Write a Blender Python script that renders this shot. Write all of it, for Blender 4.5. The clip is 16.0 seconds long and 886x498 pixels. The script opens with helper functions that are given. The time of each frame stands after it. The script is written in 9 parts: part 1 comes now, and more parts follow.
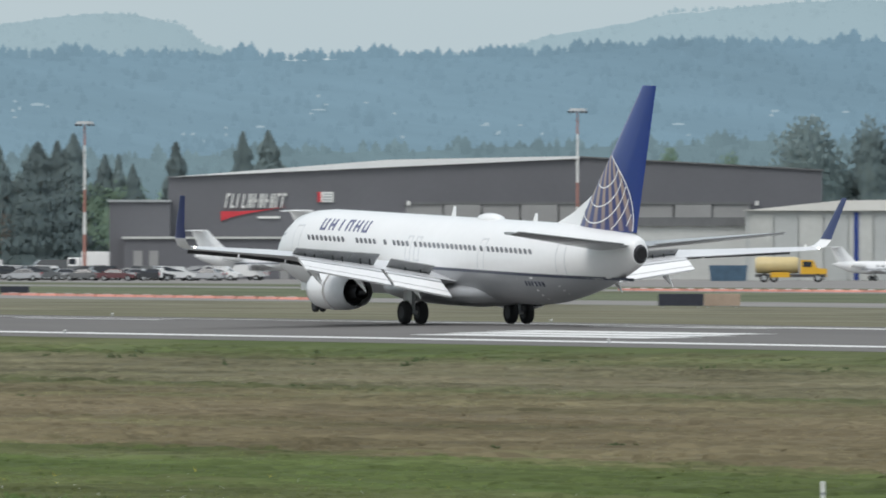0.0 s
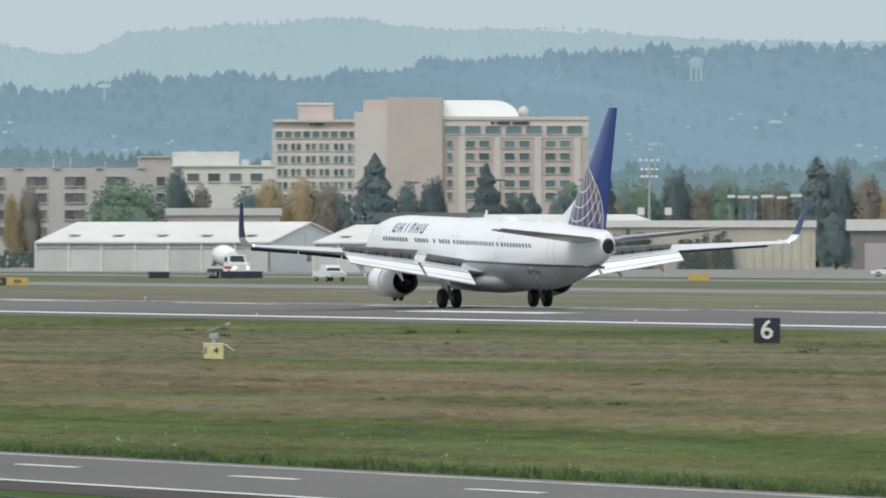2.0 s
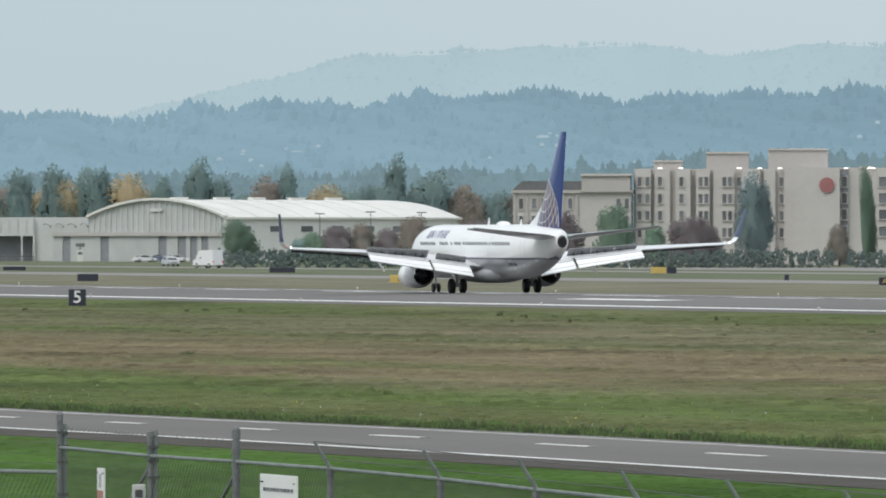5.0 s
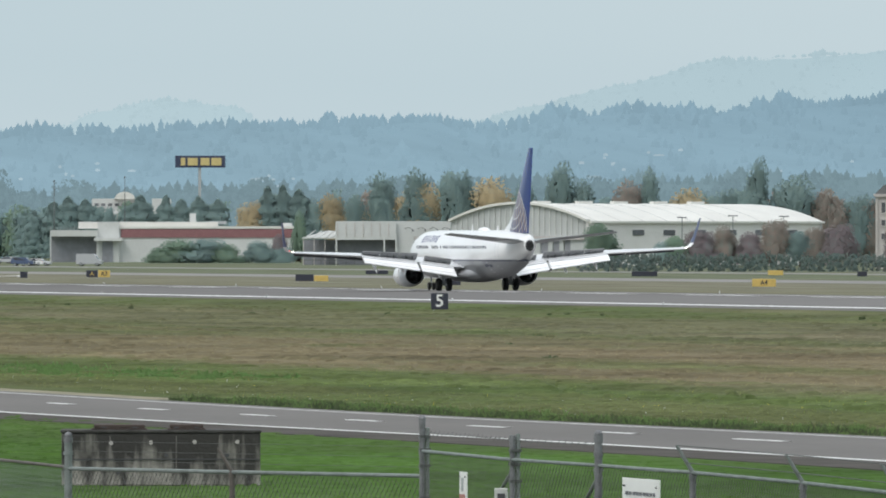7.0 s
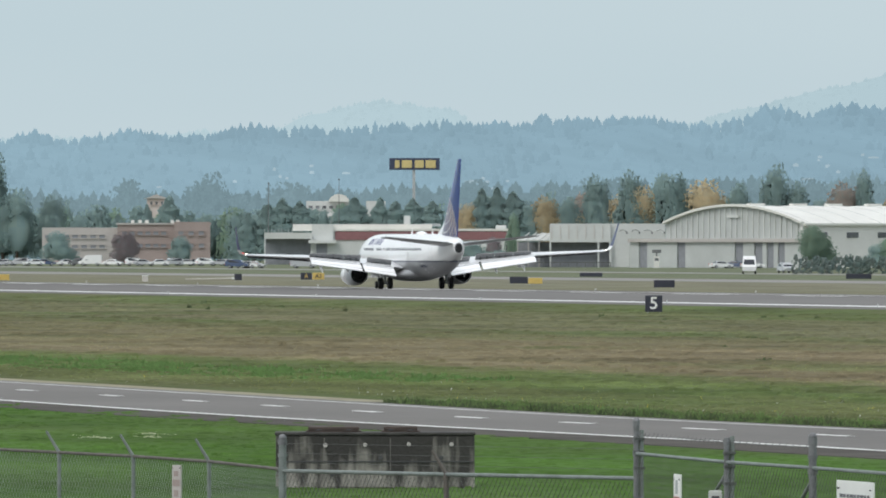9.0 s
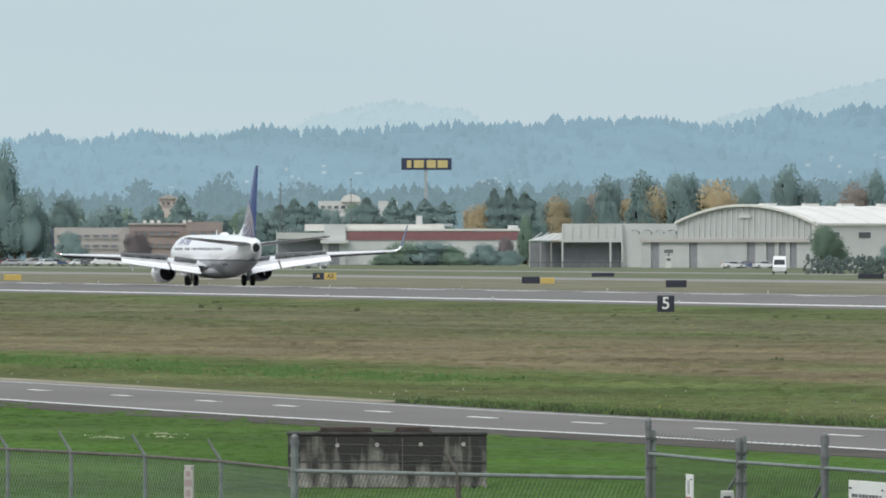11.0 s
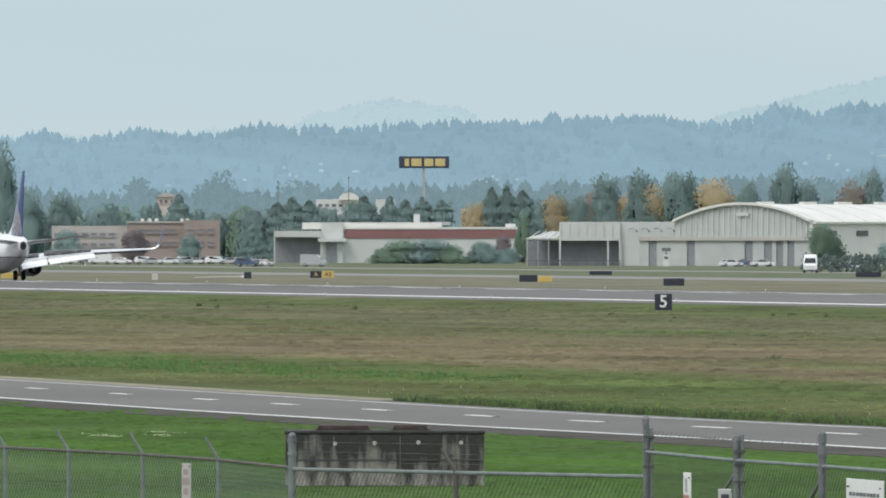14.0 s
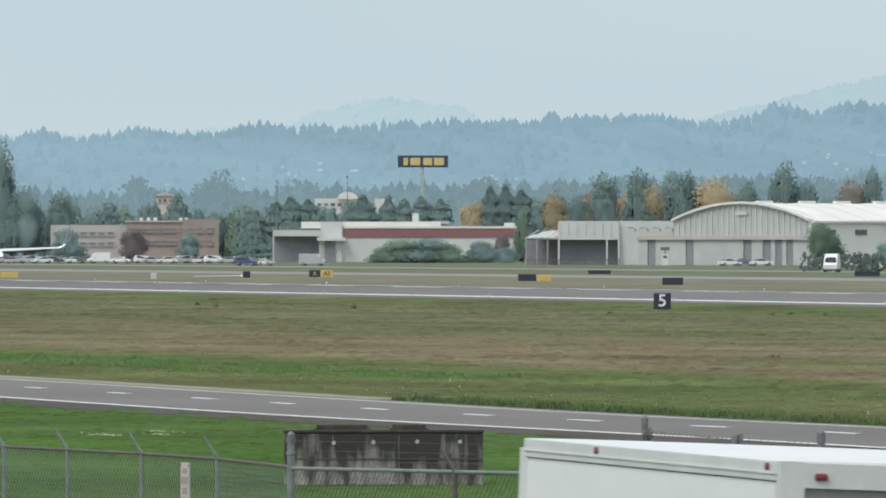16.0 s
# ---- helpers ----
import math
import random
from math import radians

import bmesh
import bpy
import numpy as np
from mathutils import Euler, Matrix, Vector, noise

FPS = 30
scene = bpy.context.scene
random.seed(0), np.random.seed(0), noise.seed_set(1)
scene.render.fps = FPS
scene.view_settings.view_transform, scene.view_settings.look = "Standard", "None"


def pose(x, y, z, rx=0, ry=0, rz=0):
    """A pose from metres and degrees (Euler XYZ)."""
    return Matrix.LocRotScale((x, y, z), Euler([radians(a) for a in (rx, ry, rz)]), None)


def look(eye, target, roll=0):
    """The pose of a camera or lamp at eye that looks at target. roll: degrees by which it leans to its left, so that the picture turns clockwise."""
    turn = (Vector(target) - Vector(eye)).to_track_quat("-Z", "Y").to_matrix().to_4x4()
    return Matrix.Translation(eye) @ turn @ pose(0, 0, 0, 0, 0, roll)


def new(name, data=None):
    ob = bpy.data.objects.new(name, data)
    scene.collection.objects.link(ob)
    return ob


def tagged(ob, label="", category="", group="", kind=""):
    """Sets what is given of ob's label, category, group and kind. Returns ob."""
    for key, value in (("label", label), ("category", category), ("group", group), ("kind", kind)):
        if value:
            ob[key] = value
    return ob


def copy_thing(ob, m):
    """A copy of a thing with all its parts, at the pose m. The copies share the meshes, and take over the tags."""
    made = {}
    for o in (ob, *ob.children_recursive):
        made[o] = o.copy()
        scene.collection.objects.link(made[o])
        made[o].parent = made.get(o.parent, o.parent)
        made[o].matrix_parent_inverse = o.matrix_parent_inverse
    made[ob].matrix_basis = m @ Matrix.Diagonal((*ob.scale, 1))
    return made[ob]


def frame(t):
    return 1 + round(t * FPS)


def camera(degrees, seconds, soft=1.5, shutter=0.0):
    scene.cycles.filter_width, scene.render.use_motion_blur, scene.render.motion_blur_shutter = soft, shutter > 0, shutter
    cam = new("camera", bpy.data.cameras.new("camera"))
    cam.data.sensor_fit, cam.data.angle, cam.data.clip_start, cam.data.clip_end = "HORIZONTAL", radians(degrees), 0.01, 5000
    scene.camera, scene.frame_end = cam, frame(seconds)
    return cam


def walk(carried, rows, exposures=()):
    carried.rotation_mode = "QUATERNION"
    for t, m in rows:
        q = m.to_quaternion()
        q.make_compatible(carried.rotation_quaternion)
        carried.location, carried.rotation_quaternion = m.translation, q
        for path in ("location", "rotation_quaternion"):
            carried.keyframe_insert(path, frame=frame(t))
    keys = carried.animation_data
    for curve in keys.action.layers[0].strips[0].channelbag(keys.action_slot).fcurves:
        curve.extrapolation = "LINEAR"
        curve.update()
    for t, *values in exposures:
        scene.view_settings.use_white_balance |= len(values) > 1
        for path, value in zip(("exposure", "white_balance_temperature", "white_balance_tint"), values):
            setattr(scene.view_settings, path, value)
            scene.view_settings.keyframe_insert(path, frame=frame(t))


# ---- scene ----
# A landing jet on a runway, seen by a long lens from a levee beside the field.
# Plan: y runs along the runway away from the camera, x to its far side, z up from the infield grass.
EYE = (0.0, 0.0, 4.8)
ARC = 1.0 / 20900.0   # bearings and elevations are counted in these steps of arc
BASE = 0.2535         # bearing of step 0, in radians to the right of the runway's heading


def spot(b, d):
    """Plan position at bearing step b and distance d."""
    a = BASE + b * ARC
    return d * math.sin(a), d * math.cos(a)


def facing(b):
    """Turn about z, in degrees, of a thing whose back points away along bearing step b."""
    return -math.degrees(BASE + b * ARC)


def aim(b, e):
    """Camera pose towards bearing step b and e steps below the horizon."""
    return pose(*EYE, 90 - math.degrees(e * ARC), 0, facing(b))


cam = camera(2 * math.degrees(math.atan(784 * ARC)), 16.0, soft=1.85, shutter=0.15)
walk(cam, [(t, aim(b + 784, e)) for t, b, e in (
    (0.0, 3373, 16), (0.5, 2834, 16.4), (1.0, 2364, 16.4), (1.5, 1942, 18), (2.0, 1565, 19.5), (2.5, 1225, 21),
    (3.0, 924, 21), (3.5, 669, 21), (4.0, 434, 21), (4.5, 212, 21), (5.0, 0, 20), (5.2, -80, 19.6),
    (5.8, -302, 17.6), (6.4, -492, 15.6), (7.0, -641, 13.2), (7.3, -703, 12), (7.5, -755, 12), (8.0, -875, 12), (8.5, -966, 10.5), (9.0, -1020, 9), (9.2, -1032, 8.6),
    (9.8, -1043, 8.6), (10.5, -1044, 8.8), (11.3, -1040, 9), (11.5, -1040, 9), (12.0, -1038, 10.5), (13.0, -1038, 10.5), (13.5, -1037, 12),
    (14.5, -1037, 12), (15.0, -1035, 12.3), (15.5, -1035, 13.5), (16.0, -1035, 13.5))],
    exposures=((0.0, -0.04), (1.5, 0.02), (3.0, -0.02), (5.0, 0.08), (9.0, 0.15), (16.0, 0.2)))

# overcast daylight
world = bpy.data.worlds.new("overcast")
scene.world = world
world.use_nodes = True
wn, wl = world.node_tree.nodes, world.node_tree.links
bg = wn["Background"]
sky = wn.new("ShaderNodeTexSky")
sky.sky_type, sky.sun_disc = "NISHITA", False
sky.sun_elevation, sky.sun_rotation = radians(36), radians(-123)
sky.dust_density = 4.0
cloud = wn.new("ShaderNodeTexNoise")
cloud.inputs["Scale"].default_value, cloud.inputs["Detail"].default_value = 2.2, 4.0
stretch = wn.new("ShaderNodeMapping")
stretch.inputs["Scale"].default_value = (1.0, 1.0, 9.0)
wc = wn.new("ShaderNodeTexCoord")
wl.new(wc.outputs["Generated"], stretch.inputs["Vector"])
wl.new(stretch.outputs["Vector"], cloud.inputs["Vector"])
tone = wn.new("ShaderNodeValToRGB")
tone.color_ramp.elements[0].position, tone.color_ramp.elements[0].color = 0.35, (5.05, 6.22, 6.75, 1)
tone.color_ramp.elements[1].position, tone.color_ramp.elements[1].color = 0.7, (5.95, 6.93, 7.3, 1)
wl.new(cloud.outputs["Fac"], tone.inputs["Fac"])
veil = wn.new("ShaderNodeMix")
veil.data_type = "RGBA"
veil.inputs["Factor"].default_value = 0.9
# overcast: brighter towards the zenith
height, up = wn.new("ShaderNodeSeparateXYZ"), wn.new("ShaderNodeMapRange")
wl.new(wc.outputs["Generated"], height.inputs["Vector"])
up.inputs["From Min"].default_value = 0.04
wl.new(height.outputs["Z"], up.inputs["Value"])
lift = wn.new("ShaderNodeMix")
lift.data_type = "RGBA"
lift.inputs["B"].default_value = (10.3, 10.7, 11.2, 1)
wl.new(tone.outputs["Color"], lift.inputs["A"])
wl.new(up.outputs["Result"], lift.inputs["Factor"])
wl.new(sky.outputs["Color"], veil.inputs["A"])
wl.new(lift.outputs["Result"], veil.inputs["B"])
wl.new(veil.outputs["Result"], bg.inputs["Color"])
bg.inputs["Strength"].default_value = 0.1

sun = new("sun", bpy.data.lights.new("sun", "SUN"))
sun.data.energy, sun.data.angle, sun.data.color = 1.05, radians(24), (1.0, 0.965, 0.92)
sun.matrix_world = look((-400, -200, 620), (60, 100, 0))


# ---- materials ----
def material(name, colour, rough=0.7, metal=0.0, vary=0.12, scale=1.0, fine=None, bump=0.0, coat=0.0, random_tone=0.0, glow=0.0, where="Object", squeeze=None, shine=0.5):
    """A surface with stains at one scale and grain at another, in metres; random_tone sets pieces apart."""
    m = bpy.data.materials.new(name)
    m.use_nodes = True
    n, l = m.node_tree.nodes, m.node_tree.links
    b = n["Principled BSDF"]
    b.inputs["Roughness"].default_value, b.inputs["Metallic"].default_value = rough, metal
    b.inputs["Coat Weight"].default_value = coat
    b.inputs["Specular IOR Level"].default_value = shine
    tc = n.new("ShaderNodeTexCoord")
    vec = tc.outputs["Object"]
    if where == "World":
        vec = n.new("ShaderNodeNewGeometry").outputs["Position"]
    if squeeze:
        mp = n.new("ShaderNodeMapping")
        mp.inputs["Scale"].default_value = squeeze
        l.new(vec, mp.inputs["Vector"])
        vec = mp.outputs["Vector"]
    big, small = n.new("ShaderNodeTexNoise"), n.new("ShaderNodeTexNoise")
    big.inputs["Scale"].default_value, big.inputs["Detail"].default_value = scale, 5
    small.inputs["Scale"].default_value, small.inputs["Detail"].default_value = fine or scale * 12, 3
    l.new(vec, big.inputs["Vector"])
    l.new(vec, small.inputs["Vector"])
    add = n.new("ShaderNodeMath")
    add.operation = "MULTIPLY_ADD"
    add.inputs[1].default_value = 0.4
    l.new(small.outputs["Fac"], add.inputs[0])
    l.new(big.outputs["Fac"], add.inputs[2])
    ramp = n.new("ShaderNodeMapRange")
    ramp.inputs["From Min"].default_value, ramp.inputs["From Max"].default_value = 0.4, 1.0
    ramp.inputs["To Min"].default_value, ramp.inputs["To Max"].default_value = 1 - vary, 1 + vary
    l.new(add.outputs[0], ramp.inputs["Value"])
    value = ramp.outputs["Result"]
    if random_tone:
        info, mul = n.new("ShaderNodeObjectInfo"), n.new("ShaderNodeMath")
        mr = n.new("ShaderNodeMapRange")
        mr.inputs["To Min"].default_value, mr.inputs["To Max"].default_value = 1 - random_tone, 1 + random_tone
        l.new(info.outputs["Random"], mr.inputs["Value"])
        mul.operation = "MULTIPLY"
        l.new(mr.outputs["Result"], mul.inputs[0])
        l.new(value, mul.inputs[1])
        value = mul.outputs[0]
    mix = n.new("ShaderNodeVectorMath")
    mix.operation = "SCALE"
    mix.inputs[0].default_value = colour
    l.new(value, mix.inputs["Scale"])
    l.new(mix.outputs["Vector"], b.inputs["Base Color"])
    if bump:
        bp = n.new("ShaderNodeBump")
        bp.inputs["Strength"].default_value, bp.inputs["Distance"].default_value = bump, 0.05
        l.new(small.outputs["Fac"], bp.inputs["Height"])
        l.new(bp.outputs["Normal"], b.inputs["Normal"])
    if glow:
        l.new(mix.outputs["Vector"], b.inputs["Emission Color"])
        b.inputs["Emission Strength"].default_value = glow
    return m


def foliage(name, colours, scale=0.4):
    """Leaves: colours spread over the clumps of one crown and from tree to tree."""
    m = bpy.data.materials.new(name)
    m.use_nodes = True
    n, l = m.node_tree.nodes, m.node_tree.links
    b = n["Principled BSDF"]
    b.inputs["Roughness"].default_value = 0.9
    b.inputs["Specular IOR Level"].default_value = 0.1
    geo, ramp = n.new("ShaderNodeNewGeometry"), n.new("ShaderNodeValToRGB")
    info, mix, mr = n.new("ShaderNodeObjectInfo"), n.new("ShaderNodeVectorMath"), n.new("ShaderNodeMapRange")
    els = ramp.color_ramp.elements
    els[0].color, els[1].color = (*colours[0], 1), (*colours[-1], 1)
    for i, c in enumerate(colours[1:-1]):
        els.new((i + 1) / (len(colours) - 1)).color = (*c, 1)
    l.new(geo.outputs["Random Per Island"], ramp.inputs["Fac"])
    mr.inputs["To Min"].default_value, mr.inputs["To Max"].default_value = 0.86, 1.14
    l.new(info.outputs["Random"], mr.inputs["Value"])
    mix.operation = "SCALE"
    l.new(ramp.outputs["Color"], mix.inputs[0])
    l.new(mr.outputs["Result"], mix.inputs["Scale"])
    l.new(mix.outputs["Vector"], b.inputs["Base Color"])
    thin, both = n.new("ShaderNodeBsdfTranslucent"), n.new("ShaderNodeMixShader")
    both.inputs["Fac"].default_value = 0.5
    l.new(mix.outputs["Vector"], thin.inputs["Color"])
    l.new(b.outputs["BSDF"], both.inputs[1])
    l.new(thin.outputs["BSDF"], both.inputs[2])
    l.new(both.outputs["Shader"], n["Material Output"].inputs["Surface"])
    return m


PAINT = material("white_aircraft_paint", (0.93, 0.93, 0.935), 0.28, vary=0.04, scale=0.25, coat=0.4)
GREYPAINT = material("grey_aircraft_paint", (0.37, 0.38, 0.40), 0.3, vary=0.1, scale=0.3, coat=0.3)
BLUEPAINT = material("blue_fin_paint", (0.012, 0.042, 0.24), 0.28, vary=0.06, scale=0.3, coat=0.4)
TITLEPAINT = material("navy_title_paint", (0.11, 0.12, 0.24), 0.4, vary=0.1)
WINGLETPAINT = material("dark_navy_winglet", (0.008, 0.022, 0.115), 0.35, vary=0.1, coat=0.3)
LINEPAINT = material("dark_blue_grey_stripe", (0.07, 0.08, 0.12), 0.4, vary=0.1)
WINGPAINT = material("light_grey_wing_paint", (0.72, 0.73, 0.75), 0.3, vary=0.1, scale=0.4)
PANELGREY = material("worn_grey_panel", (0.27, 0.275, 0.28), 0.5, vary=0.2, scale=1.2)
SLATGREY = material("dark_slat_back", (0.06, 0.062, 0.068), 0.55, vary=0.2, scale=1.0)
ALLOY = material("bare_aluminium", (0.75, 0.75, 0.76), 0.3, metal=1.0, vary=0.08, scale=1.0)
DARKMETAL = material("dark_engine_metal", (0.05, 0.05, 0.055), 0.45, metal=0.6, vary=0.2)
RUBBER = material("tyre_rubber", (0.018, 0.018, 0.019), 0.85, vary=0.2, scale=3)
GLASSDARK = material("dark_window", (0.03, 0.035, 0.045), 0.12, vary=0.1)
WINDOWAIR = material("cabin_window", (0.27, 0.28, 0.305), 0.2, vary=0.15)
REDLAMP = material("red_lamp", (0.8, 0.05, 0.02), 0.3, glow=2.0)
HEADLAMP = material("lit_headlamp", (1.0, 0.93, 0.75), 0.2, glow=9.0)

ASPHALT = material("grooved_runway_asphalt", (0.165, 0.158, 0.153), 0.88, vary=0.22, scale=0.035, fine=0.9, bump=0.2, where="World", squeeze=(1, 0.12, 1), shine=0.12)
WORNMARK = material("worn_road_paint", (0.5, 0.5, 0.49), 0.8, vary=0.3, scale=0.5, fine=3.0, where="World")
SHOULDER = material("dark_road_shoulder", (0.085, 0.077, 0.07), 0.95, vary=0.35, scale=0.3, fine=3.0, bump=0.3, where="World", shine=0.1)
ROADMAT = material("road_asphalt", (0.172, 0.163, 0.155), 0.9, vary=0.2, scale=0.08, fine=3.0, bump=0.2, where="World", squeeze=(1, 0.3, 1), shine=0.12)
DRYVERGE = material("sandy_verge", (0.27, 0.25, 0.18), 0.95, vary=0.3, scale=0.3, fine=3.0, where="World", shine=0.1)
TAXIMAT = material("taxiway_concrete", (0.26, 0.25, 0.24), 0.9, vary=0.15, scale=0.05, fine=0.5, where="World", shine=0.15)
MARKING = material("white_marking_paint", (0.78, 0.78, 0.77), 0.7, vary=0.12, scale=0.4, fine=3.0, where="World")
CONCRETE = material("weathered_concrete", (0.15, 0.14, 0.13), 0.92, vary=0.9, scale=1.5, fine=9.0, bump=0.5, squeeze=(1.6, 1, 0.3))
RUSTCAP = material("rusty_iron_lid", (0.075, 0.056, 0.048), 0.9, vary=0.4, scale=2.0, bump=0.3)
CONCRETEDARK = material("blackened_concrete", (0.055, 0.052, 0.05), 0.95, vary=0.7, scale=2.0, fine=9.0, bump=0.4)
GALV = material("galvanised_steel", (0.185, 0.187, 0.195), 0.5, metal=0.3, vary=0.5, scale=9.0, fine=60.0)
GALVPALE = material("pale_weathered_zinc", (0.2, 0.225, 0.215), 0.6, metal=0.1, vary=0.3, scale=9.0)
RUSTRAIL = material("rusty_brown_rail", (0.11, 0.095, 0.085), 0.7, vary=0.4, scale=6.0)
PALECLOVER = material("pale_clover", (0.5, 0.52, 0.36), 0.8, vary=0.2)
WIREMAT = material("chain_link_wire", (0.1, 0.105, 0.1), 0.6, metal=0.2, vary=0.2, scale=6.0)
SIGNBLACK = material("black_sign_face", (0.03, 0.032, 0.05), 0.5, vary=0.2, scale=3)
SIGNYELLOW = material("yellow_sign_face", (0.6, 0.43, 0.13), 0.5, vary=0.15, scale=3)
PALEYELLOW = material("faded_yellow_paint", (0.72, 0.64, 0.33), 0.6, vary=0.25, scale=4)
FLOWERYELLOW = material("yellow_petals", (0.75, 0.6, 0.06), 0.7, vary=0.1)
SIGNWHITE = material("white_sign_face", (0.82, 0.82, 0.8), 0.5, vary=0.06, scale=3)
SIGNRED = material("red_sign_face", (0.6, 0.045, 0.06), 0.5, vary=0.12)
ORANGE = material("orange_barrier_plastic", (0.62, 0.25, 0.19), 0.55, vary=0.15, random_tone=0.2)
GREYBOX = material("grey_equipment_paint", (0.4, 0.42, 0.43), 0.5, vary=0.15, scale=4)

DARKCLAD = material("dark_grey_cladding", (0.144, 0.146, 0.162), 0.6, vary=0.08, scale=0.15)
MIDCLAD = material("mid_grey_door_cladding", (0.329, 0.329, 0.329), 0.6, vary=0.08, scale=0.2)
WHITEROOF = material("white_metal_roof", (0.73, 0.72, 0.68), 0.55, vary=0.1, scale=0.15)
GREYROOF = material("pale_grey_roof", (0.56, 0.57, 0.55), 0.7, vary=0.14, scale=0.12)
OFFWHITE = material("off_white_cladding", (0.610, 0.622, 0.610), 0.7, vary=0.1, scale=0.15)
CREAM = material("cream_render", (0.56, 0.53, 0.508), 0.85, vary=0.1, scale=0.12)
# cream darkened to stand for shaded faces; also plain warm grey trim
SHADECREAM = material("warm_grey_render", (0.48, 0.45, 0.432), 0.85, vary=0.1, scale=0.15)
TOWERCREAM = material("pale_pinkish_render", (0.7, 0.65, 0.62), 0.85, vary=0.08, scale=0.12)
PINKSTONE = material("pinkish_render", (0.6, 0.52, 0.485), 0.85, vary=0.08, scale=0.12)
TANWALL = material("tan_corrugated_wall", (0.56, 0.53, 0.45), 0.8, vary=0.12, scale=0.2)
# shade of open bays as a colour, lifted for haze; also far panes
HAZYSHADE = material("dusty_grey_interior", (0.26, 0.27, 0.295), 0.9, vary=0.15)
PALEWALL = material("pale_painted_wall", (0.8, 0.81, 0.81), 0.6, vary=0.06, scale=0.2)
LITCREAM = material("pale_cream_wall", (0.74, 0.725, 0.7), 0.7, vary=0.08, scale=0.2)
GABLEGREY = material("grey_glazed_gable", (0.488, 0.506, 0.500), 0.6, vary=0.1, scale=0.3)
BRICKWALL = material("brown_brick_wall", (0.354, 0.287, 0.268), 0.9, vary=0.15, scale=0.2)
MAROON = material("maroon_band", (0.268, 0.128, 0.134), 0.7, vary=0.12)
SLATE = material("dark_slate_roof", (0.16, 0.165, 0.17), 0.8, vary=0.15)
GLASSGREEN = material("blue_green_glazing", (0.15, 0.21, 0.22), 0.2, vary=0.2, random_tone=0.35)
GLASSGREY = material("dark_grey_glazing", (0.16, 0.167, 0.18), 0.2, vary=0.2, random_tone=0.35)
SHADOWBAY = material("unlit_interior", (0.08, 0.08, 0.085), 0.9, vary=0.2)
BARK = material("bark", (0.09, 0.07, 0.055), 0.95, vary=0.3, scale=2)
MASTRED = material("red_mast_paint", (0.42, 0.2, 0.165), 0.6, vary=0.15)
CARPAINT = [material("car_paint_" + k, c, 0.3, vary=0.05, coat=0.4) for k, c in (
    ("white", (0.78, 0.78, 0.78)), ("silver", (0.42, 0.43, 0.45)), ("black", (0.02, 0.02, 0.024)), ("maroon", (0.11, 0.03, 0.035)), ("blue", (0.04, 0.07, 0.15)), ("grey", (0.12, 0.125, 0.13)))]
YELLOWTRUCK = material("yellow_truck_paint", (0.75, 0.42, 0.03), 0.4, vary=0.08)
TANKWHITE = material("yellowed_tank", (0.66, 0.53, 0.27), 0.4, vary=0.1)

# tree leaf colours are paled and blued to carry the distance haze
FIRLEAF = foliage("fir_needles", ((0.295, 0.41, 0.41), (0.31, 0.425, 0.415), (0.325, 0.43, 0.4)))
# the same fir needles with less haze in the colour, for near trees
FIRLEAF_NEAR = foliage("dark_fir_needles", ((0.259, 0.336, 0.358), (0.275, 0.352, 0.363), (0.292, 0.363, 0.358)))
GREENLEAF = foliage("broad_leaves", ((0.27, 0.39, 0.315), (0.29, 0.405, 0.315), (0.315, 0.415, 0.31)))
GOLDLEAF = foliage("autumn_gold_leaves", ((0.57, 0.495, 0.335), (0.63, 0.525, 0.335), (0.52, 0.47, 0.34)))
RUSTLEAF = foliage("autumn_rust_leaves", ((0.41, 0.375, 0.335), (0.45, 0.37, 0.325), (0.36, 0.39, 0.35)))
PLUMLEAF = foliage("purple_plum_leaves", ((0.3, 0.27, 0.29), (0.335, 0.275, 0.285), (0.29, 0.3, 0.3)))
GREENBLADE = foliage("fresh_grass_blades", ((0.185, 0.29, 0.105), (0.165, 0.265, 0.095), (0.225, 0.29, 0.12)))
RANKLEAF = foliage("rank_green_leaves", ((0.21, 0.36, 0.13), (0.24, 0.4, 0.14), (0.19, 0.33, 0.12)))
HEDGELEAF = foliage("hedge_leaves", ((0.15, 0.2, 0.19), (0.17, 0.22, 0.2), (0.19, 0.21, 0.19)))
WEEDLEAF = foliage("dark_weeds", ((0.11, 0.155, 0.08), (0.135, 0.185, 0.09), (0.16, 0.18, 0.105)))


# ---- mesh helpers ----
def box(bm, cx, cy, cz, sx, sy, sz, bevel=0.0):
    """A block by centre and full size."""
    r = bmesh.ops.create_cube(bm, size=1.0, matrix=Matrix.Translation((cx, cy, cz)) @ Matrix.Diagonal((sx, sy, sz, 1)))
    if bevel:
        es = list({e for v in r["verts"] for e in v.link_edges})
        bmesh.ops.bevel(bm, geom=es, offset=bevel, segments=2, affect="EDGES", profile=0.6)
    return r["verts"]


def rod(bm, a, b, r1, r2=None, n=8):
    """A round bar from a to b."""
    a, b = Vector(a), Vector(b)
    turn = (b - a).to_track_quat("Z", "Y").to_matrix().to_4x4()
    return bmesh.ops.create_cone(bm, cap_ends=True, segments=n, radius1=r1, radius2=r1 if r2 is None else r2, depth=(b - a).length,
                                 matrix=Matrix.Translation((a + b) / 2) @ turn)["verts"]


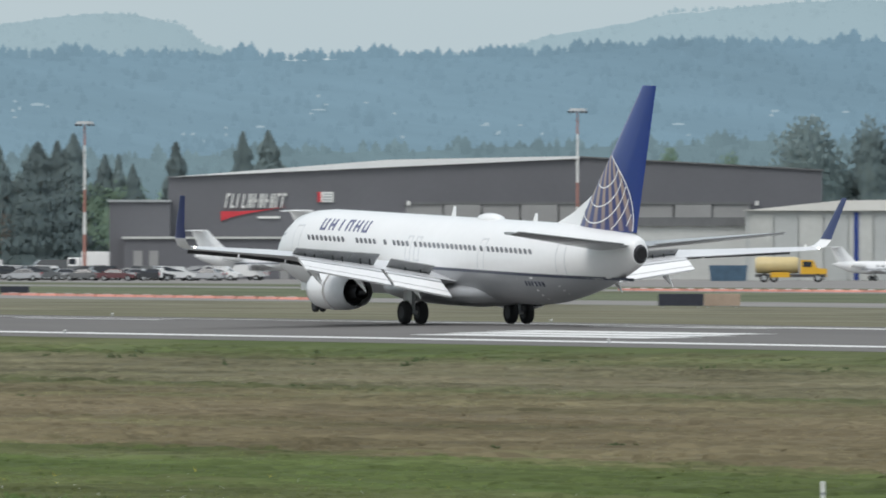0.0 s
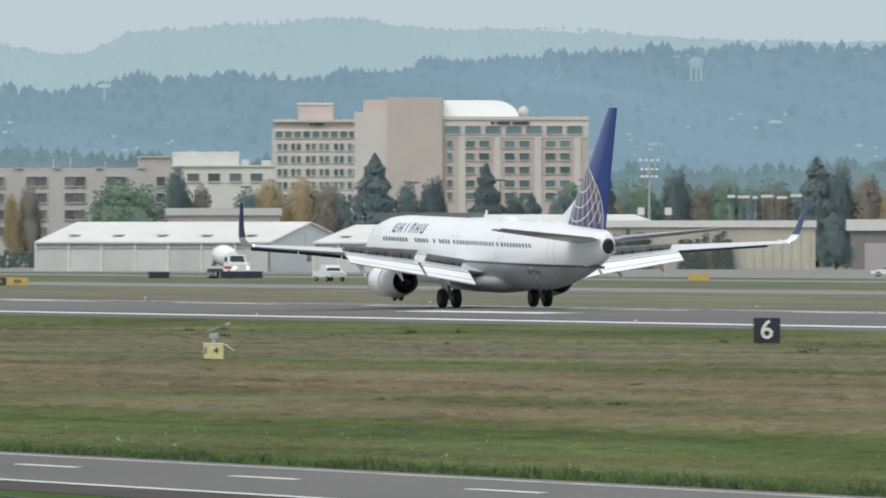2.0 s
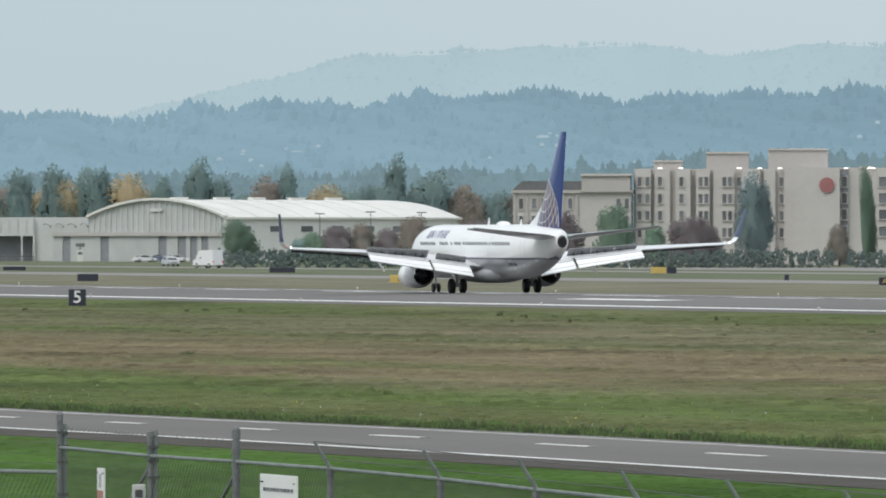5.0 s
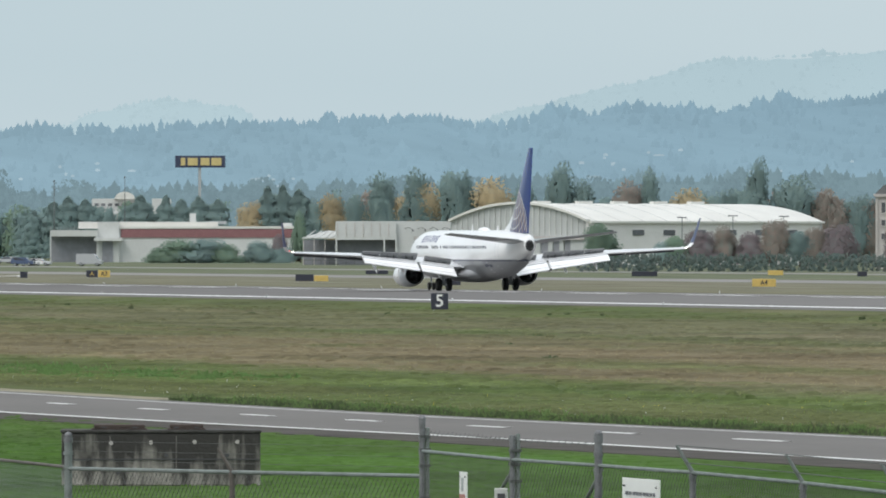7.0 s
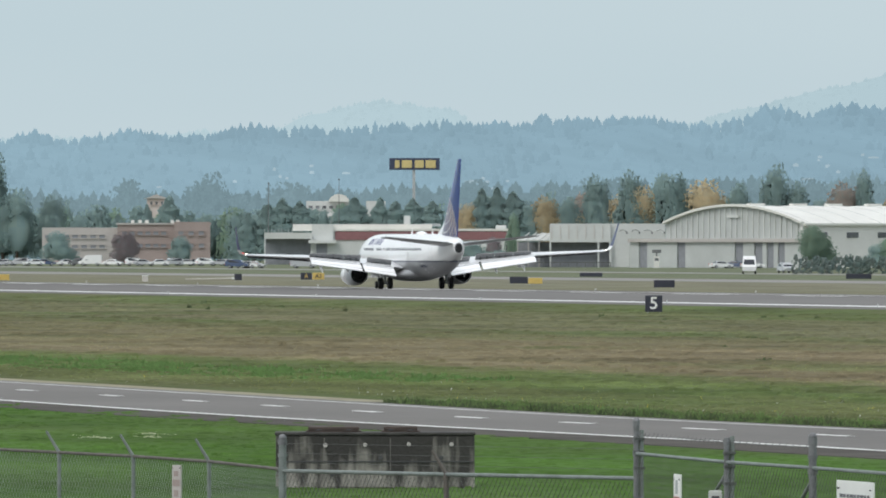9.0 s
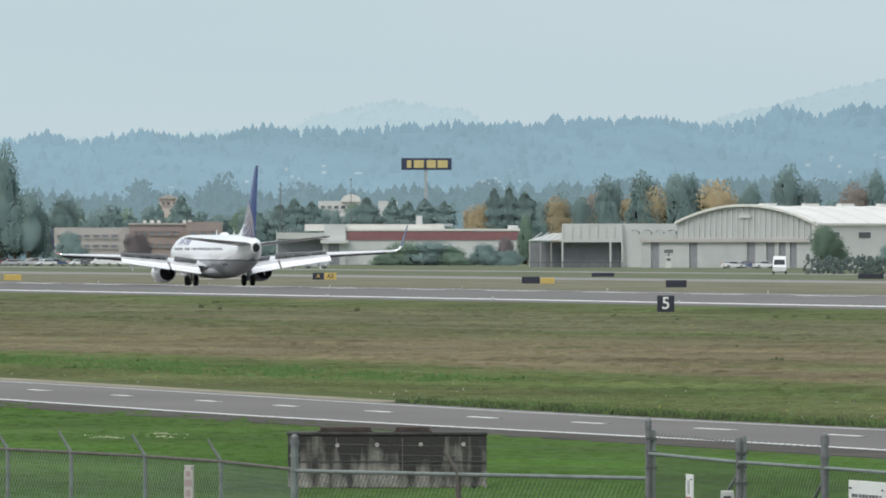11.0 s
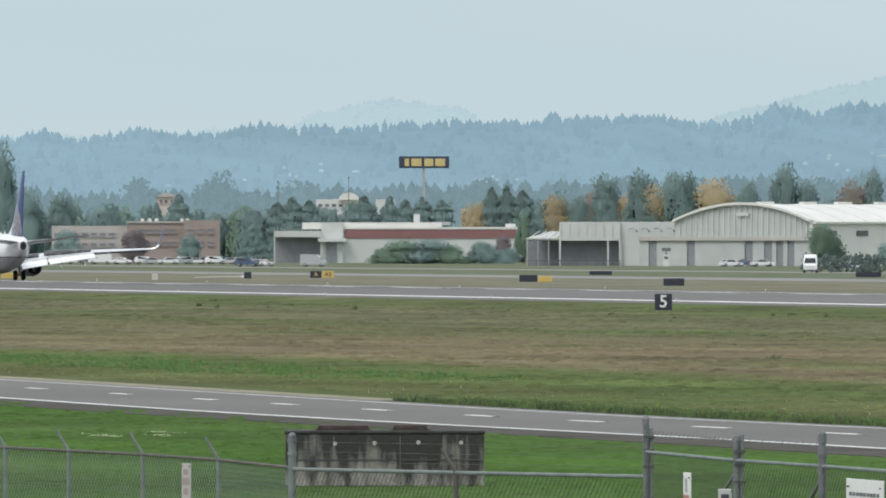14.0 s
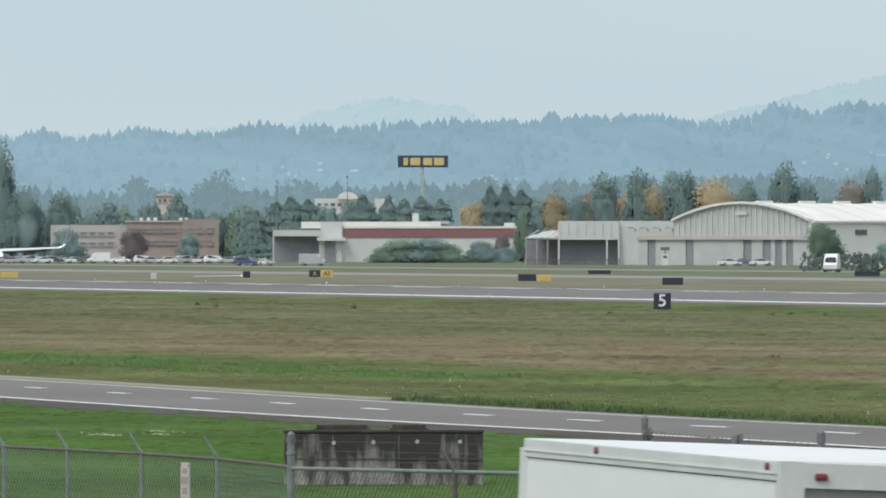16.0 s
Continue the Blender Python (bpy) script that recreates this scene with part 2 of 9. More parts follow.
def loft(bm, rings, close=True, caps=True):
    """Skins rings of equal count."""
    vs = [[bm.verts.new(p) for p in r] for r in rings]
    n = len(vs[0])
    for a, b in zip(vs, vs[1:]):
        for i in range(n if close else n - 1):
            j = (i + 1) % n
            bm.faces.new((a[i], a[j], b[j], b[i]))
    if caps:
        bm.faces.new(vs[0][::-1])
        bm.faces.new(vs[-1])
    return vs


def prism(bm, outline, y0, y1):
    """An outline in x, z drawn from y0 to y1."""
    loft(bm, [[(x, y0, z) for x, z in outline], [(x, y1, z) for x, z in outline]])


def smooth(bm, angle=40):
    for f in bm.faces:
        f.smooth = True
    lim = radians(angle)
    for e in bm.edges:
        if len(e.link_faces) == 2 and e.calc_face_angle(0) > lim:
            e.smooth = False


def part(name, bm, mat, parent=None, label="", soft=0):
    """Links a bmesh as one mesh object."""
    bmesh.ops.recalc_face_normals(bm, faces=bm.faces)
    if soft:
        smooth(bm, soft)
    me = bpy.data.meshes.new(name)
    bm.to_mesh(me)
    bm.free()
    for one in mat if isinstance(mat, (list, tuple)) else (mat,):
        me.materials.append(one)
    ob = new(name, me)
    if parent:
        ob.parent = parent
    if label:
        ob["label"] = label
    return ob


def again(ob, m, parent=None):
    """One more object on ob's mesh."""
    o = new(ob.name.split(".")[0], ob.data)
    o.parent = parent or ob.parent
    o.matrix_basis = m
    if "label" in ob:
        o["label"] = ob["label"]
    return o


def block(name, size, at, mat, parent, label="", bevel=0.0):
    bm = bmesh.new()
    box(bm, *at, *size, bevel=bevel)
    return part(name, bm, mat, parent, label)


def thing(name, m, label, category, group="", kind=""):
    ob = new(name)
    ob.empty_display_size = 0.5
    ob.matrix_basis = m
    return tagged(ob, label, category, group, kind)


def raw(name, verts, faces, mats, index=None, parent=None, normals=None):
    """A mesh object from generated arrays; normals, if given, one for each vertex."""
    me = bpy.data.meshes.new(name)
    me.from_pydata(verts, [], faces)
    for m in mats:
        me.materials.append(m)
    if normals is not None:
        me.normals_split_custom_set_from_vertices(normals)
    if index is not None:
        me.polygons.foreach_set("material_index", index)
    ob = new(name, me)
    if parent:
        ob.parent = parent
    return ob


# ---- ground, runway, road ----
EDGE_NEAR, EDGE_FAR, MID = 227.06, 275.05, 252.9
SHOULDER_NEAR, SHOULDER_FAR = 219.7, 282.4
CROWN = 0.68


def ground_z(x):
    """Height of the field's cross-section at x: levee, flat infield, crowned runway."""
    table = ((-60, 3.1), (4, 3.1), (8, 1.25), (24, 1.25), (31, 0.5), (48, 0.0), (211, 0.0), (SHOULDER_NEAR, 0.368), (EDGE_NEAR, 0.394), (MID, CROWN), (EDGE_FAR, 0.394), (SHOULDER_FAR, 0.368), (325, 0.0), (4600, 0.0))
    for (a, za), (b, zb) in zip(table, table[1:]):
        if a <= x <= b:
            return za + (zb - za) * (x - a) / (b - a)
    return table[0][1] if x < -60 else 0.0


def grass_material(name, thin=False):
    """Sward in strips along the runway; thin blades let light through."""
    m = bpy.data.materials.new(name)
    m.use_nodes = True
    n, l = m.node_tree.nodes, m.node_tree.links
    b = n["Principled BSDF"]
    b.inputs["Roughness"].default_value = 0.95
    b.inputs["Specular IOR Level"].default_value = 0.05
    pos, sep = n.new("ShaderNodeNewGeometry"), n.new("ShaderNodeSeparateXYZ")
    l.new(pos.outputs["Position"], sep.inputs["Vector"])

    def noise_at(scale, detail, squeeze):
        mp, t = n.new("ShaderNodeMapping"), n.new("ShaderNodeTexNoise")
        mp.inputs["Scale"].default_value = squeeze
        t.inputs["Scale"].default_value, t.inputs["Detail"].default_value = scale, detail
        l.new(pos.outputs["Position"], mp.inputs["Vector"])
        l.new(mp.outputs["Vector"], t.inputs["Vector"])
        return t.outputs["Fac"]

    def math_node(op, a, b_, c=0.0):
        k = n.new("ShaderNodeMath")
        k.operation = op
        for i, v in enumerate((a, b_, c)):
            if isinstance(v, (int, float)):
                k.inputs[i].default_value = v
            else:
                l.new(v, k.inputs[i])
        return k.outputs[0]

    # strips of differing swards run along the runway, with ragged borders
    shift = math_node("MULTIPLY_ADD", noise_at(0.035, 9, (1, 0.3, 1)), 20.0, math_node("MULTIPLY_ADD", noise_at(0.3, 7, (1, 0.4, 1)), 14.0, -17.0))
    across = math_node("ADD", sep.outputs["X"], shift)
    mr = n.new("ShaderNodeMapRange")
    mr.inputs["From Max"].default_value = 400.0
    l.new(across, mr.inputs["Value"])
    ramp = n.new("ShaderNodeValToRGB")
    els = ramp.color_ramp.elements
    stops = ((0, (0.07, 0.14, 0.03)), (70, (0.072, 0.142, 0.032)), (86, (0.105, 0.13, 0.055)), (89, (0.13, 0.15, 0.067)), (97, (0.128, 0.15, 0.066)), (100, (0.114, 0.155, 0.056)), (109, (0.121, 0.154, 0.061)),
             (114, (0.2, 0.172, 0.108)), (140, (0.205, 0.172, 0.112)), (156, (0.178, 0.163, 0.1)), (162, (0.125, 0.142, 0.072)), (167, (0.192, 0.18, 0.12)), (196, (0.185, 0.175, 0.115)), (207, (0.145, 0.16, 0.083)),
             (219, (0.118, 0.155, 0.063)), (290, (0.215, 0.21, 0.15)), (340, (0.235, 0.225, 0.175)), (384, (0.235, 0.228, 0.18)), (394, (0.175, 0.2, 0.14)))
    els[0].position, els[0].color = 0.0, (*stops[0][1], 1)
    els[1].position, els[1].color = 1.0, (*stops[-1][1], 1)
    for x, c in stops[1:-1]:
        els.new(x / 400).color = (*c, 1)
    l.new(mr.outputs["Result"], ramp.inputs["Fac"])
    # patches and blades
    patch = noise_at(0.1, 9, (1, 0.5, 1))
    blade = noise_at(1.0, 6, (1, 0.6, 1))
    # lusher and drier patches, and the brown strip turns green further up the field
    lush, dry, far = n.new("ShaderNodeMapRange"), n.new("ShaderNodeMapRange"), n.new("ShaderNodeMapRange")
    for node, lo, hi, top in ((lush, 0.52, 0.68, 0.5), (dry, 0.52, 0.7, 0.45), (far, 470.0, 690.0, 0.5)):
        node.interpolation_type = "SMOOTHSTEP"
        node.inputs["From Min"].default_value, node.inputs["From Max"].default_value, node.inputs["To Max"].default_value = lo, hi, top
    l.new(noise_at(0.045, 9, (1, 0.35, 1)), lush.inputs["Value"])
    l.new(noise_at(0.06, 9, (1.1, 0.3, 1.3)), dry.inputs["Value"])
    l.new(sep.outputs["Y"], far.inputs["Value"])
    field = n.new("ShaderNodeMapRange")
    field.inputs["From Min"].default_value, field.inputs["From Max"].default_value = 219.0, 229.0
    field.inputs["To Min"].default_value, field.inputs["To Max"].default_value = 1.0, 0.25
    l.new(sep.outputs["X"], field.inputs["Value"])
    colour = ramp.outputs["Color"]
    for fac, tint in ((math_node("MULTIPLY", far.outputs["Result"], field.outputs["Result"]), (0.115, 0.131, 0.06, 1)), (math_node("MULTIPLY", lush.outputs["Result"], field.outputs["Result"]), (0.105, 0.155, 0.055, 1)),
                      (math_node("MULTIPLY", dry.outputs["Result"], math_node("MULTIPLY_ADD", math_node("GREATER_THAN", sep.outputs["X"], 88.0), 0.85, 0.15)), (0.21, 0.182, 0.128, 1))):
        mx = n.new("ShaderNodeMix")
        mx.data_type = "RGBA"
        l.new(fac, mx.inputs["Factor"])
        l.new(colour, mx.inputs["A"])
        mx.inputs["B"].default_value = tint
        colour = mx.outputs["Result"]
    tone_ = math_node("MULTIPLY_ADD", patch, 1.1, math_node("MULTIPLY_ADD", blade, 0.5, 0.1))
    colour_blue = n.new("ShaderNodeVectorMath")
    colour_blue.operation = "MULTIPLY"
    colour_blue.inputs[1].default_value = (0.925, 0.915, 0.87)
    l.new(colour, colour_blue.inputs[0])
    colour = colour_blue.outputs["Vector"]
    scale_ = math_node("MULTIPLY", math_node("MULTIPLY_ADD", tone_, 1.15, -0.195), math_node("MULTIPLY_ADD", pos.outputs["Random Per Island"], 0.36, 0.86))
    out = n.new("ShaderNodeVectorMath")
    out.operation = "SCALE"
    if thin:
        # colour doubled for the light upright blades miss; single blades stray towards straw or fresh green
        each = n.new("ShaderNodeValToRGB")
        ee = each.color_ramp.elements
        ee[0].color, ee[1].color = (2.12, 2.0, 1.85, 1), (1.9, 2.08, 1.75, 1)
        ee.new(0.5).color = (2.0, 2.0, 1.85, 1)
        l.new(pos.outputs["Random Per Island"], each.inputs["Fac"])
        tint = n.new("ShaderNodeVectorMath")
        tint.operation = "MULTIPLY"
        l.new(colour, tint.inputs[0])
        l.new(each.outputs["Color"], tint.inputs[1])
        colour = tint.outputs["Vector"]
    l.new(colour, out.inputs[0])
    l.new(scale_, out.inputs["Scale"])
    l.new(out.outputs["Vector"], b.inputs["Base Color"])
    bp = n.new("ShaderNodeBump")
    bp.inputs["Strength"].default_value, bp.inputs["Distance"].default_value = 0.6, 0.15
    l.new(blade, bp.inputs["Height"])
    if thin:
        leaf, both = n.new("ShaderNodeBsdfTranslucent"), n.new("ShaderNodeMixShader")
        l.new(out.outputs["Vector"], leaf.inputs["Color"])
        l.new(b.outputs["BSDF"], both.inputs[1])
        l.new(leaf.outputs["BSDF"], both.inputs[2])
        l.new(both.outputs["Shader"], n["Material Output"].inputs["Surface"])
    else:
        l.new(bp.outputs["Normal"], b.inputs["Normal"])
    return m


GRASS = grass_material("mown_airfield_grass")
GRASSBLADE = grass_material("mown_grass_blades", True)


def strip(name, x0, x1, y0, y1, mat, lift, label, category, parent=None, kind="structure"):
    """A band of ground along the runway that follows the cross-section, lifted above it, with a little edge depth."""
    xs = sorted({x0, x1, *[x for x in (EDGE_NEAR, MID, EDGE_FAR) if x0 < x < x1]})
    verts, faces = [], []
    for x in xs:
        z = ground_z(x) + lift
        verts += [(x, y0, z), (x, y1, z)]
    for i in range(len(xs) - 1):
        faces.append((2 * i, 2 * i + 2, 2 * i + 3, 2 * i + 1))
    k = len(verts)
    verts += [(x0, y0, -0.05), (x0, y1, -0.05), (x1, y0, -0.05), (x1, y1, -0.05)]
    e = 2 * (len(xs) - 1)
    faces += [(k, 0, 1, k + 1), (e, k + 2, k + 3, e + 1)]
    ob = raw(name, verts, faces, [mat], parent=parent)
    return tagged(ob, label, category, "", kind) if not parent else ob


BEND = ((-100, 0.0), (245, 0.0), (268, -0.22), (285, -0.75), (300, -1.55), (315, -2.15), (330, -2.25), (345, -2.1), (365, -1.8), (385, -1.45), (420, -1.1), (900, -1.1))


def bend(y):
    """Sideways swing of the perimeter road at a place along the field."""
    return float(np.interp(y, [p[0] for p in BEND], [p[1] for p in BEND]))


def ribbon(name, x0, x1, y0, y1, mat, lift, parent=None, steps=0):
    """A band that follows the perimeter road's swing, with a little edge depth."""
    if steps:
        ys = [y0 + (y1 - y0) * i / (steps - 1) for i in range(steps)]
    else:
        ys = sorted({y0, y1, *[y for y in range(int(y0), int(y1), 10) if 240 < y < 430]})
    verts, faces = [], []
    for y in ys:
        o = bend(y)
        verts += [(x0 + o, y, -0.05), (x0 + o, y, lift), (x1 + o, y, lift), (x1 + o, y, -0.05)]
    for i in range(len(ys) - 1):
        for j in range(3):
            faces.append((4 * i + j, 4 * i + j + 1, 4 * i + 5 + j, 4 * i + 4 + j))
    return raw(name, verts, [f[::-1] for f in faces], [mat], parent=parent)


def build_ground():
    xs = [-400, -60, 4, 8, 24, 31, 48, 60, 130, 211, SHOULDER_NEAR, EDGE_NEAR, MID, EDGE_FAR, SHOULDER_FAR, 325, 700, 1500, 4600]
    ys = [-300, -50, 0, 60, 150, 300, 600, 1200, 2400, 4800]
    verts = [(x, y, ground_z(x) - (0.05 if EDGE_NEAR <= x <= EDGE_FAR else 0)) for x in xs for y in ys]
    k = len(ys)
    faces = [(i * k + j, (i + 1) * k + j, (i + 1) * k + j + 1, i * k + j + 1) for i in range(len(xs) - 1) for j in range(k - 1)]
    tagged(raw("ground", verts, faces, [GRASS]), "airfield grass in green and straw-brown strips", "grass", "", "structure")
    runway = strip("runway", SHOULDER_NEAR, SHOULDER_FAR, -250, 2400, ASPHALT, 0.012, "grey asphalt runway with worn white markings", "runway")

    def mark(name, x0, x1, y0, y1):
        strip(name, x0, x1, y0, y1, MARKING, 0.022, "", "", runway)
    mark("edge_line", EDGE_NEAR, EDGE_NEAR + 1.75, -250, 2400)
    mark("edge_line", EDGE_FAR - 1.4, EDGE_FAR, -250, 2400)
    for i in (k for k in range(56) if k != 20):
        mark("centre_dash", MID - 0.45, MID + 0.45, -157 + 33.8 * i, -138.5 + 33.8 * i)
    # touchdown zone bars, each side of the centre line
    for y0, n, ln in ((472, 3, 30), (615, 1, 23), (756, 1, 23), (334, 3, 23)):
        for i in range(n):
            for side in (-1, 1):
                a = MID + side * (8.8 + 3.7 * i)
                far_end = 485.1 + 0.95 * (a + side * 1.3 - 235.4) if y0 == 472 else y0 + ln
                mark("touchdown_bar", min(a, a + side * 2.6), max(a, a + side * 2.6), far_end - 24 if y0 == 472 else y0 + 3 * i, far_end)
    road = ribbon("perimeter_road", 72.9, 85.7, -100, 900, ROADMAT, 0.01)
    tagged(road, "grey asphalt perimeter road with white lines", "road", "", "structure")
    ribbon("shoulder", 72.6, 75.42, -100, 900, SHOULDER, 0.016, road)["label"] = "dark broken shoulder"
    ribbon("edge_line", 75.53, 75.77, -100, 900, MARKING, 0.022, road)
    ribbon("edge_line", 84.58, 84.78, -100, 900, WORNMARK, 0.022, road)
    # broken centre line: each dash by its far end
    ends = [379.9, 365.9, 352.8, 341.5, 329.4, 317.5, 307.2, 296.3, 285.9, 275.0, 262.2, 249.8, 236.6, 223.3, 210.1] + [197.0 - 13.1 * i for i in range(20)] + [392.0 + 12.2 * i for i in range(30)]
    for y in ends:
        ribbon("centre_dash", 80.93, 81.17, y - (3.0 if y > 280 else 3.95), y, MARKING, 0.022, road, 2)
    verge_ = ribbon("gravel_verge", 85.72, 87.0, 348, 760, DRYVERGE, 0.008)
    tagged(verge_, "sandy dry verge along the perimeter road", "verge", "", "structure")
    strip("levee_road", 11.0, 19.0, -300, 400, ROADMAT, 0.01, "grey asphalt road on the levee", "road")
    strip("taxiway", 392, 420, -250, 3200, TAXIMAT, 0.012, "pale grey concrete taxiway", "taxiway")
    strip("apron", 545, 740, -250, 1800, TAXIMAT, 0.011, "pale grey concrete apron before the hangars", "apron")
    strip("service_road", 497, 515, -250, 3200, TAXIMAT, 0.012, "pale grey concrete service road", "road")


build_ground()


# ---- the landing jet ----
GEAR = 21.2   # the main gear stands this far behind the nose


def ring(s, zb, zt, hw, n=32):
    zc, hz = (zb + zt) / 2, (zt - zb) / 2
    return [(hw * math.sin(2 * math.pi * i / n), GEAR - s, zc + hz * math.cos(2 * math.pi * i / n)) for i in range(n)]


BODY = ((0.02, 2.78, 2.92, 0.07), (0.3, 2.32, 3.32, 0.52), (0.8, 2.0, 3.68, 0.88), (1.6, 1.72, 4.1, 1.22), (2.3, 1.54, 4.58, 1.44), (3.1, 1.41, 4.92, 1.62),
        (4.4, 1.28, 5.13, 1.78), (6.0, 1.22, 5.21, 1.87), (8.0, 1.2, 5.22, 1.88), (14.0, 1.2, 5.22, 1.88), (22.0, 1.2, 5.22, 1.88), (28.5, 1.2, 5.22, 1.88), (30.5, 1.25, 5.22, 1.87),
        (32.0, 1.4, 5.21, 1.82), (34.0, 1.74, 5.18, 1.66), (36.0, 2.17, 5.12, 1.38), (38.0, 2.68, 5.02, 1.02), (39.4, 3.12, 4.9, 0.74), (40.1, 3.36, 4.76, 0.5), (40.35, 3.46, 4.56, 0.4))


def body_at(s):
    for a, b in zip(BODY, BODY[1:]):
        if a[0] <= s <= b[0]:
            k = (s - a[0]) / (b[0] - a[0])
            return [a[i] + (b[i] - a[i]) * k for i in (1, 2, 3)]
    return BODY[-1][1:]


def skin(s, z, out=0.0):
    """The point of the left side of the hull at station s and height z, and its upright lean."""
    zb, zt, hw = body_at(s)
    zc, hz = (zb + zt) / 2, (zt - zb) / 2
    k = max(-1.0, min(1.0, (z - zc) / hz))
    x = hw * math.sqrt(1 - k * k)
    nx, nz = math.sqrt(1 - k * k) / hw, k / hz
    d = math.hypot(nx, nz)
    return Vector((-(x + out * nx / d), GEAR - s, z + out * nz / d))


def patch(bm, outline, out, side=-1):
    """A thin plate laid on the hull; outline in station, height."""
    fr = [skin(s, z, out) for s, z in outline]
    bk = [skin(s, z, -0.03) for s, z in outline]
    if side > 0:
        fr, bk = [Vector((-p.x, p.y, p.z)) for p in fr], [Vector((-p.x, p.y, p.z)) for p in bk]
    loft(bm, [fr, bk])


def seam(bm, s0, w, z0, z1, t, side):
    """The outline of a door as one thin closed band on the hull."""
    ring = [(-1, k / 4) for k in range(5)] + [(1, 1 - k / 4) for k in range(5)]
    rows = []
    for sx, k in ring + ring[:1]:
        z = z0 + (z1 - z0) * k
        up = t if k == 1 else -t if k == 0 else 0.0
        q = [skin(s0 + sx * (w / 2 + o * t), z + o * up, h) for o, h in ((1, 0.012), (-1, 0.012), (-1, -0.03), (1, -0.03))]
        rows.append([Vector((-p.x if side > 0 else p.x, p.y, p.z)) for p in q])
    loft(bm, rows, caps=False)
    bmesh.ops.remove_doubles(bm, verts=bm.verts, dist=0.0005)


def foil(chord, thick, n=9, top=1.1, bottom=1.1):
    """Aerofoil outline: distance behind the leading edge, and height."""
    up, low = [], []
    for i in range(n):
        k = (1 - math.cos(math.pi * i / (n - 1))) / 2
        t = thick * chord * 5 * (0.2969 * math.sqrt(k) - 0.126 * k - 0.3516 * k ** 2 + 0.2843 * k ** 3 - 0.1015 * k ** 4)
        up.append((k * chord, t * top + 0.003))
        low.append((k * chord, -t * bottom - 0.003))
    return up + low[::-1][1:-1]


def wing_surface(bm, sections, upright=False, rise=-0.045):
    """sections: (span position, leading edge station, height, chord, thickness)."""
    rings = []
    for x, s, z, c, t in sections:
        if upright:
            rings.append([(h, GEAR - s - d, z) for d, h in foil(c, t)])
        else:
            rings.append([(x, GEAR - s - d, z + h + rise * d) for d, h in foil(c, t, top=0.95, bottom=1.25)])
    loft(bm, rings)


def slab(bm, corners, thick):
    """A plate through four corners, thick along its normal."""
    c = [Vector(p) for p in corners]
    nrm = (c[1] - c[0]).cross(c[2] - c[0]).normalized() * thick / 2
    loft(bm, [[p + nrm for p in c], [p - nrm for p in c]])


TIP, TIP_S, TIP_Z = 16.75, 24.6, 3.84   # span, station and height of the wing tip
WING = ((1.6, 15.2, 2.5, 8.3, 0.13), (5.6, 18.2, 2.96, 5.0, 0.12), (10.6, 21.1, 3.5, 3.1, 0.11), (TIP, TIP_S, TIP_Z, 1.5, 0.1))


def wing_at(x):
    for a, b in zip(WING, WING[1:]):
        if x <= b[0]:
            k = (x - a[0]) / (b[0] - a[0])
            return [a[i] + (b[i] - a[i]) * k for i in (1, 2, 3)]
    return WING[-1][1:4]


def fin_material():
    """Blue paint with a gold lattice of meridians on the globe part; the white rings are parts."""
    m = bpy.data.materials.new("gold_and_blue_globe_paint")
    m.use_nodes = True
    n, l = m.node_tree.nodes, m.node_tree.links
    b = n["Principled BSDF"]
    b.inputs["Roughness"].default_value, b.inputs["Coat Weight"].default_value = 0.3, 0.3
    tc, sep = n.new("ShaderNodeTexCoord"), n.new("ShaderNodeSeparateXYZ")
    l.new(tc.outputs["Object"], sep.inputs["Vector"])

    def mt(op, a, b_=0.0, c=0.0):
        k = n.new("ShaderNodeMath")
        k.operation = op
        for i, v in enumerate((a, b_, c)):
            if isinstance(v, (int, float)):
                k.inputs[i].default_value = v
            else:
                l.new(v, k.inputs[i])
        return k.outputs[0]
    # bands fan out downwards from the globe's pole
    dy = mt("SUBTRACT", sep.outputs["Y"], GLOBE_Y)
    dz = mt("SUBTRACT", sep.outputs["Z"], GLOBE_Z)
    ang = mt("ARCTAN2", dy, mt("MULTIPLY", dz, -1.0))
    wave = mt("SINE", mt("MULTIPLY", ang, 46.0))
    mr = n.new("ShaderNodeMapRange")
    mr.inputs["From Min"].default_value, mr.inputs["From Max"].default_value = -0.5, 0.7
    l.new(wave, mr.inputs["Value"])
    fade = n.new("ShaderNodeMapRange")
    fade.inputs["From Min"].default_value, fade.inputs["From Max"].default_value = 5.0, 6.4
    fade.inputs["To Min"].default_value, fade.inputs["To Max"].default_value = 0.55, 1.0
    l.new(sep.outputs["Z"], fade.inputs["Value"])
    mix = n.new("ShaderNodeMix")
    mix.data_type = "RGBA"
    l.new(mt("MULTIPLY", mr.outputs["Result"], fade.outputs["Result"]), mix.inputs["Factor"])
    mix.inputs["A"].default_value, mix.inputs["B"].default_value = (0.045, 0.055, 0.19, 1), (0.4, 0.3, 0.26, 1)
    l.new(mix.outputs["Result"], b.inputs["Base Color"])
    return m


GLOBE_Y, GLOBE_Z = GEAR - 37.1, 11.2
FIN = ((0, 33.6, 4.95, 6.3, 0.1), (0, 36.98, 8.45, 3.86, 0.1), (0, 40.36, 11.95, 1.42, 0.09))


def fin_le(z):
    return 33.6 + (40.36 - 33.6) * (z - 4.95) / 7.0


def fin_te(z):
    return 39.9 + (41.78 - 39.9) * (z - 4.95) / 7.0


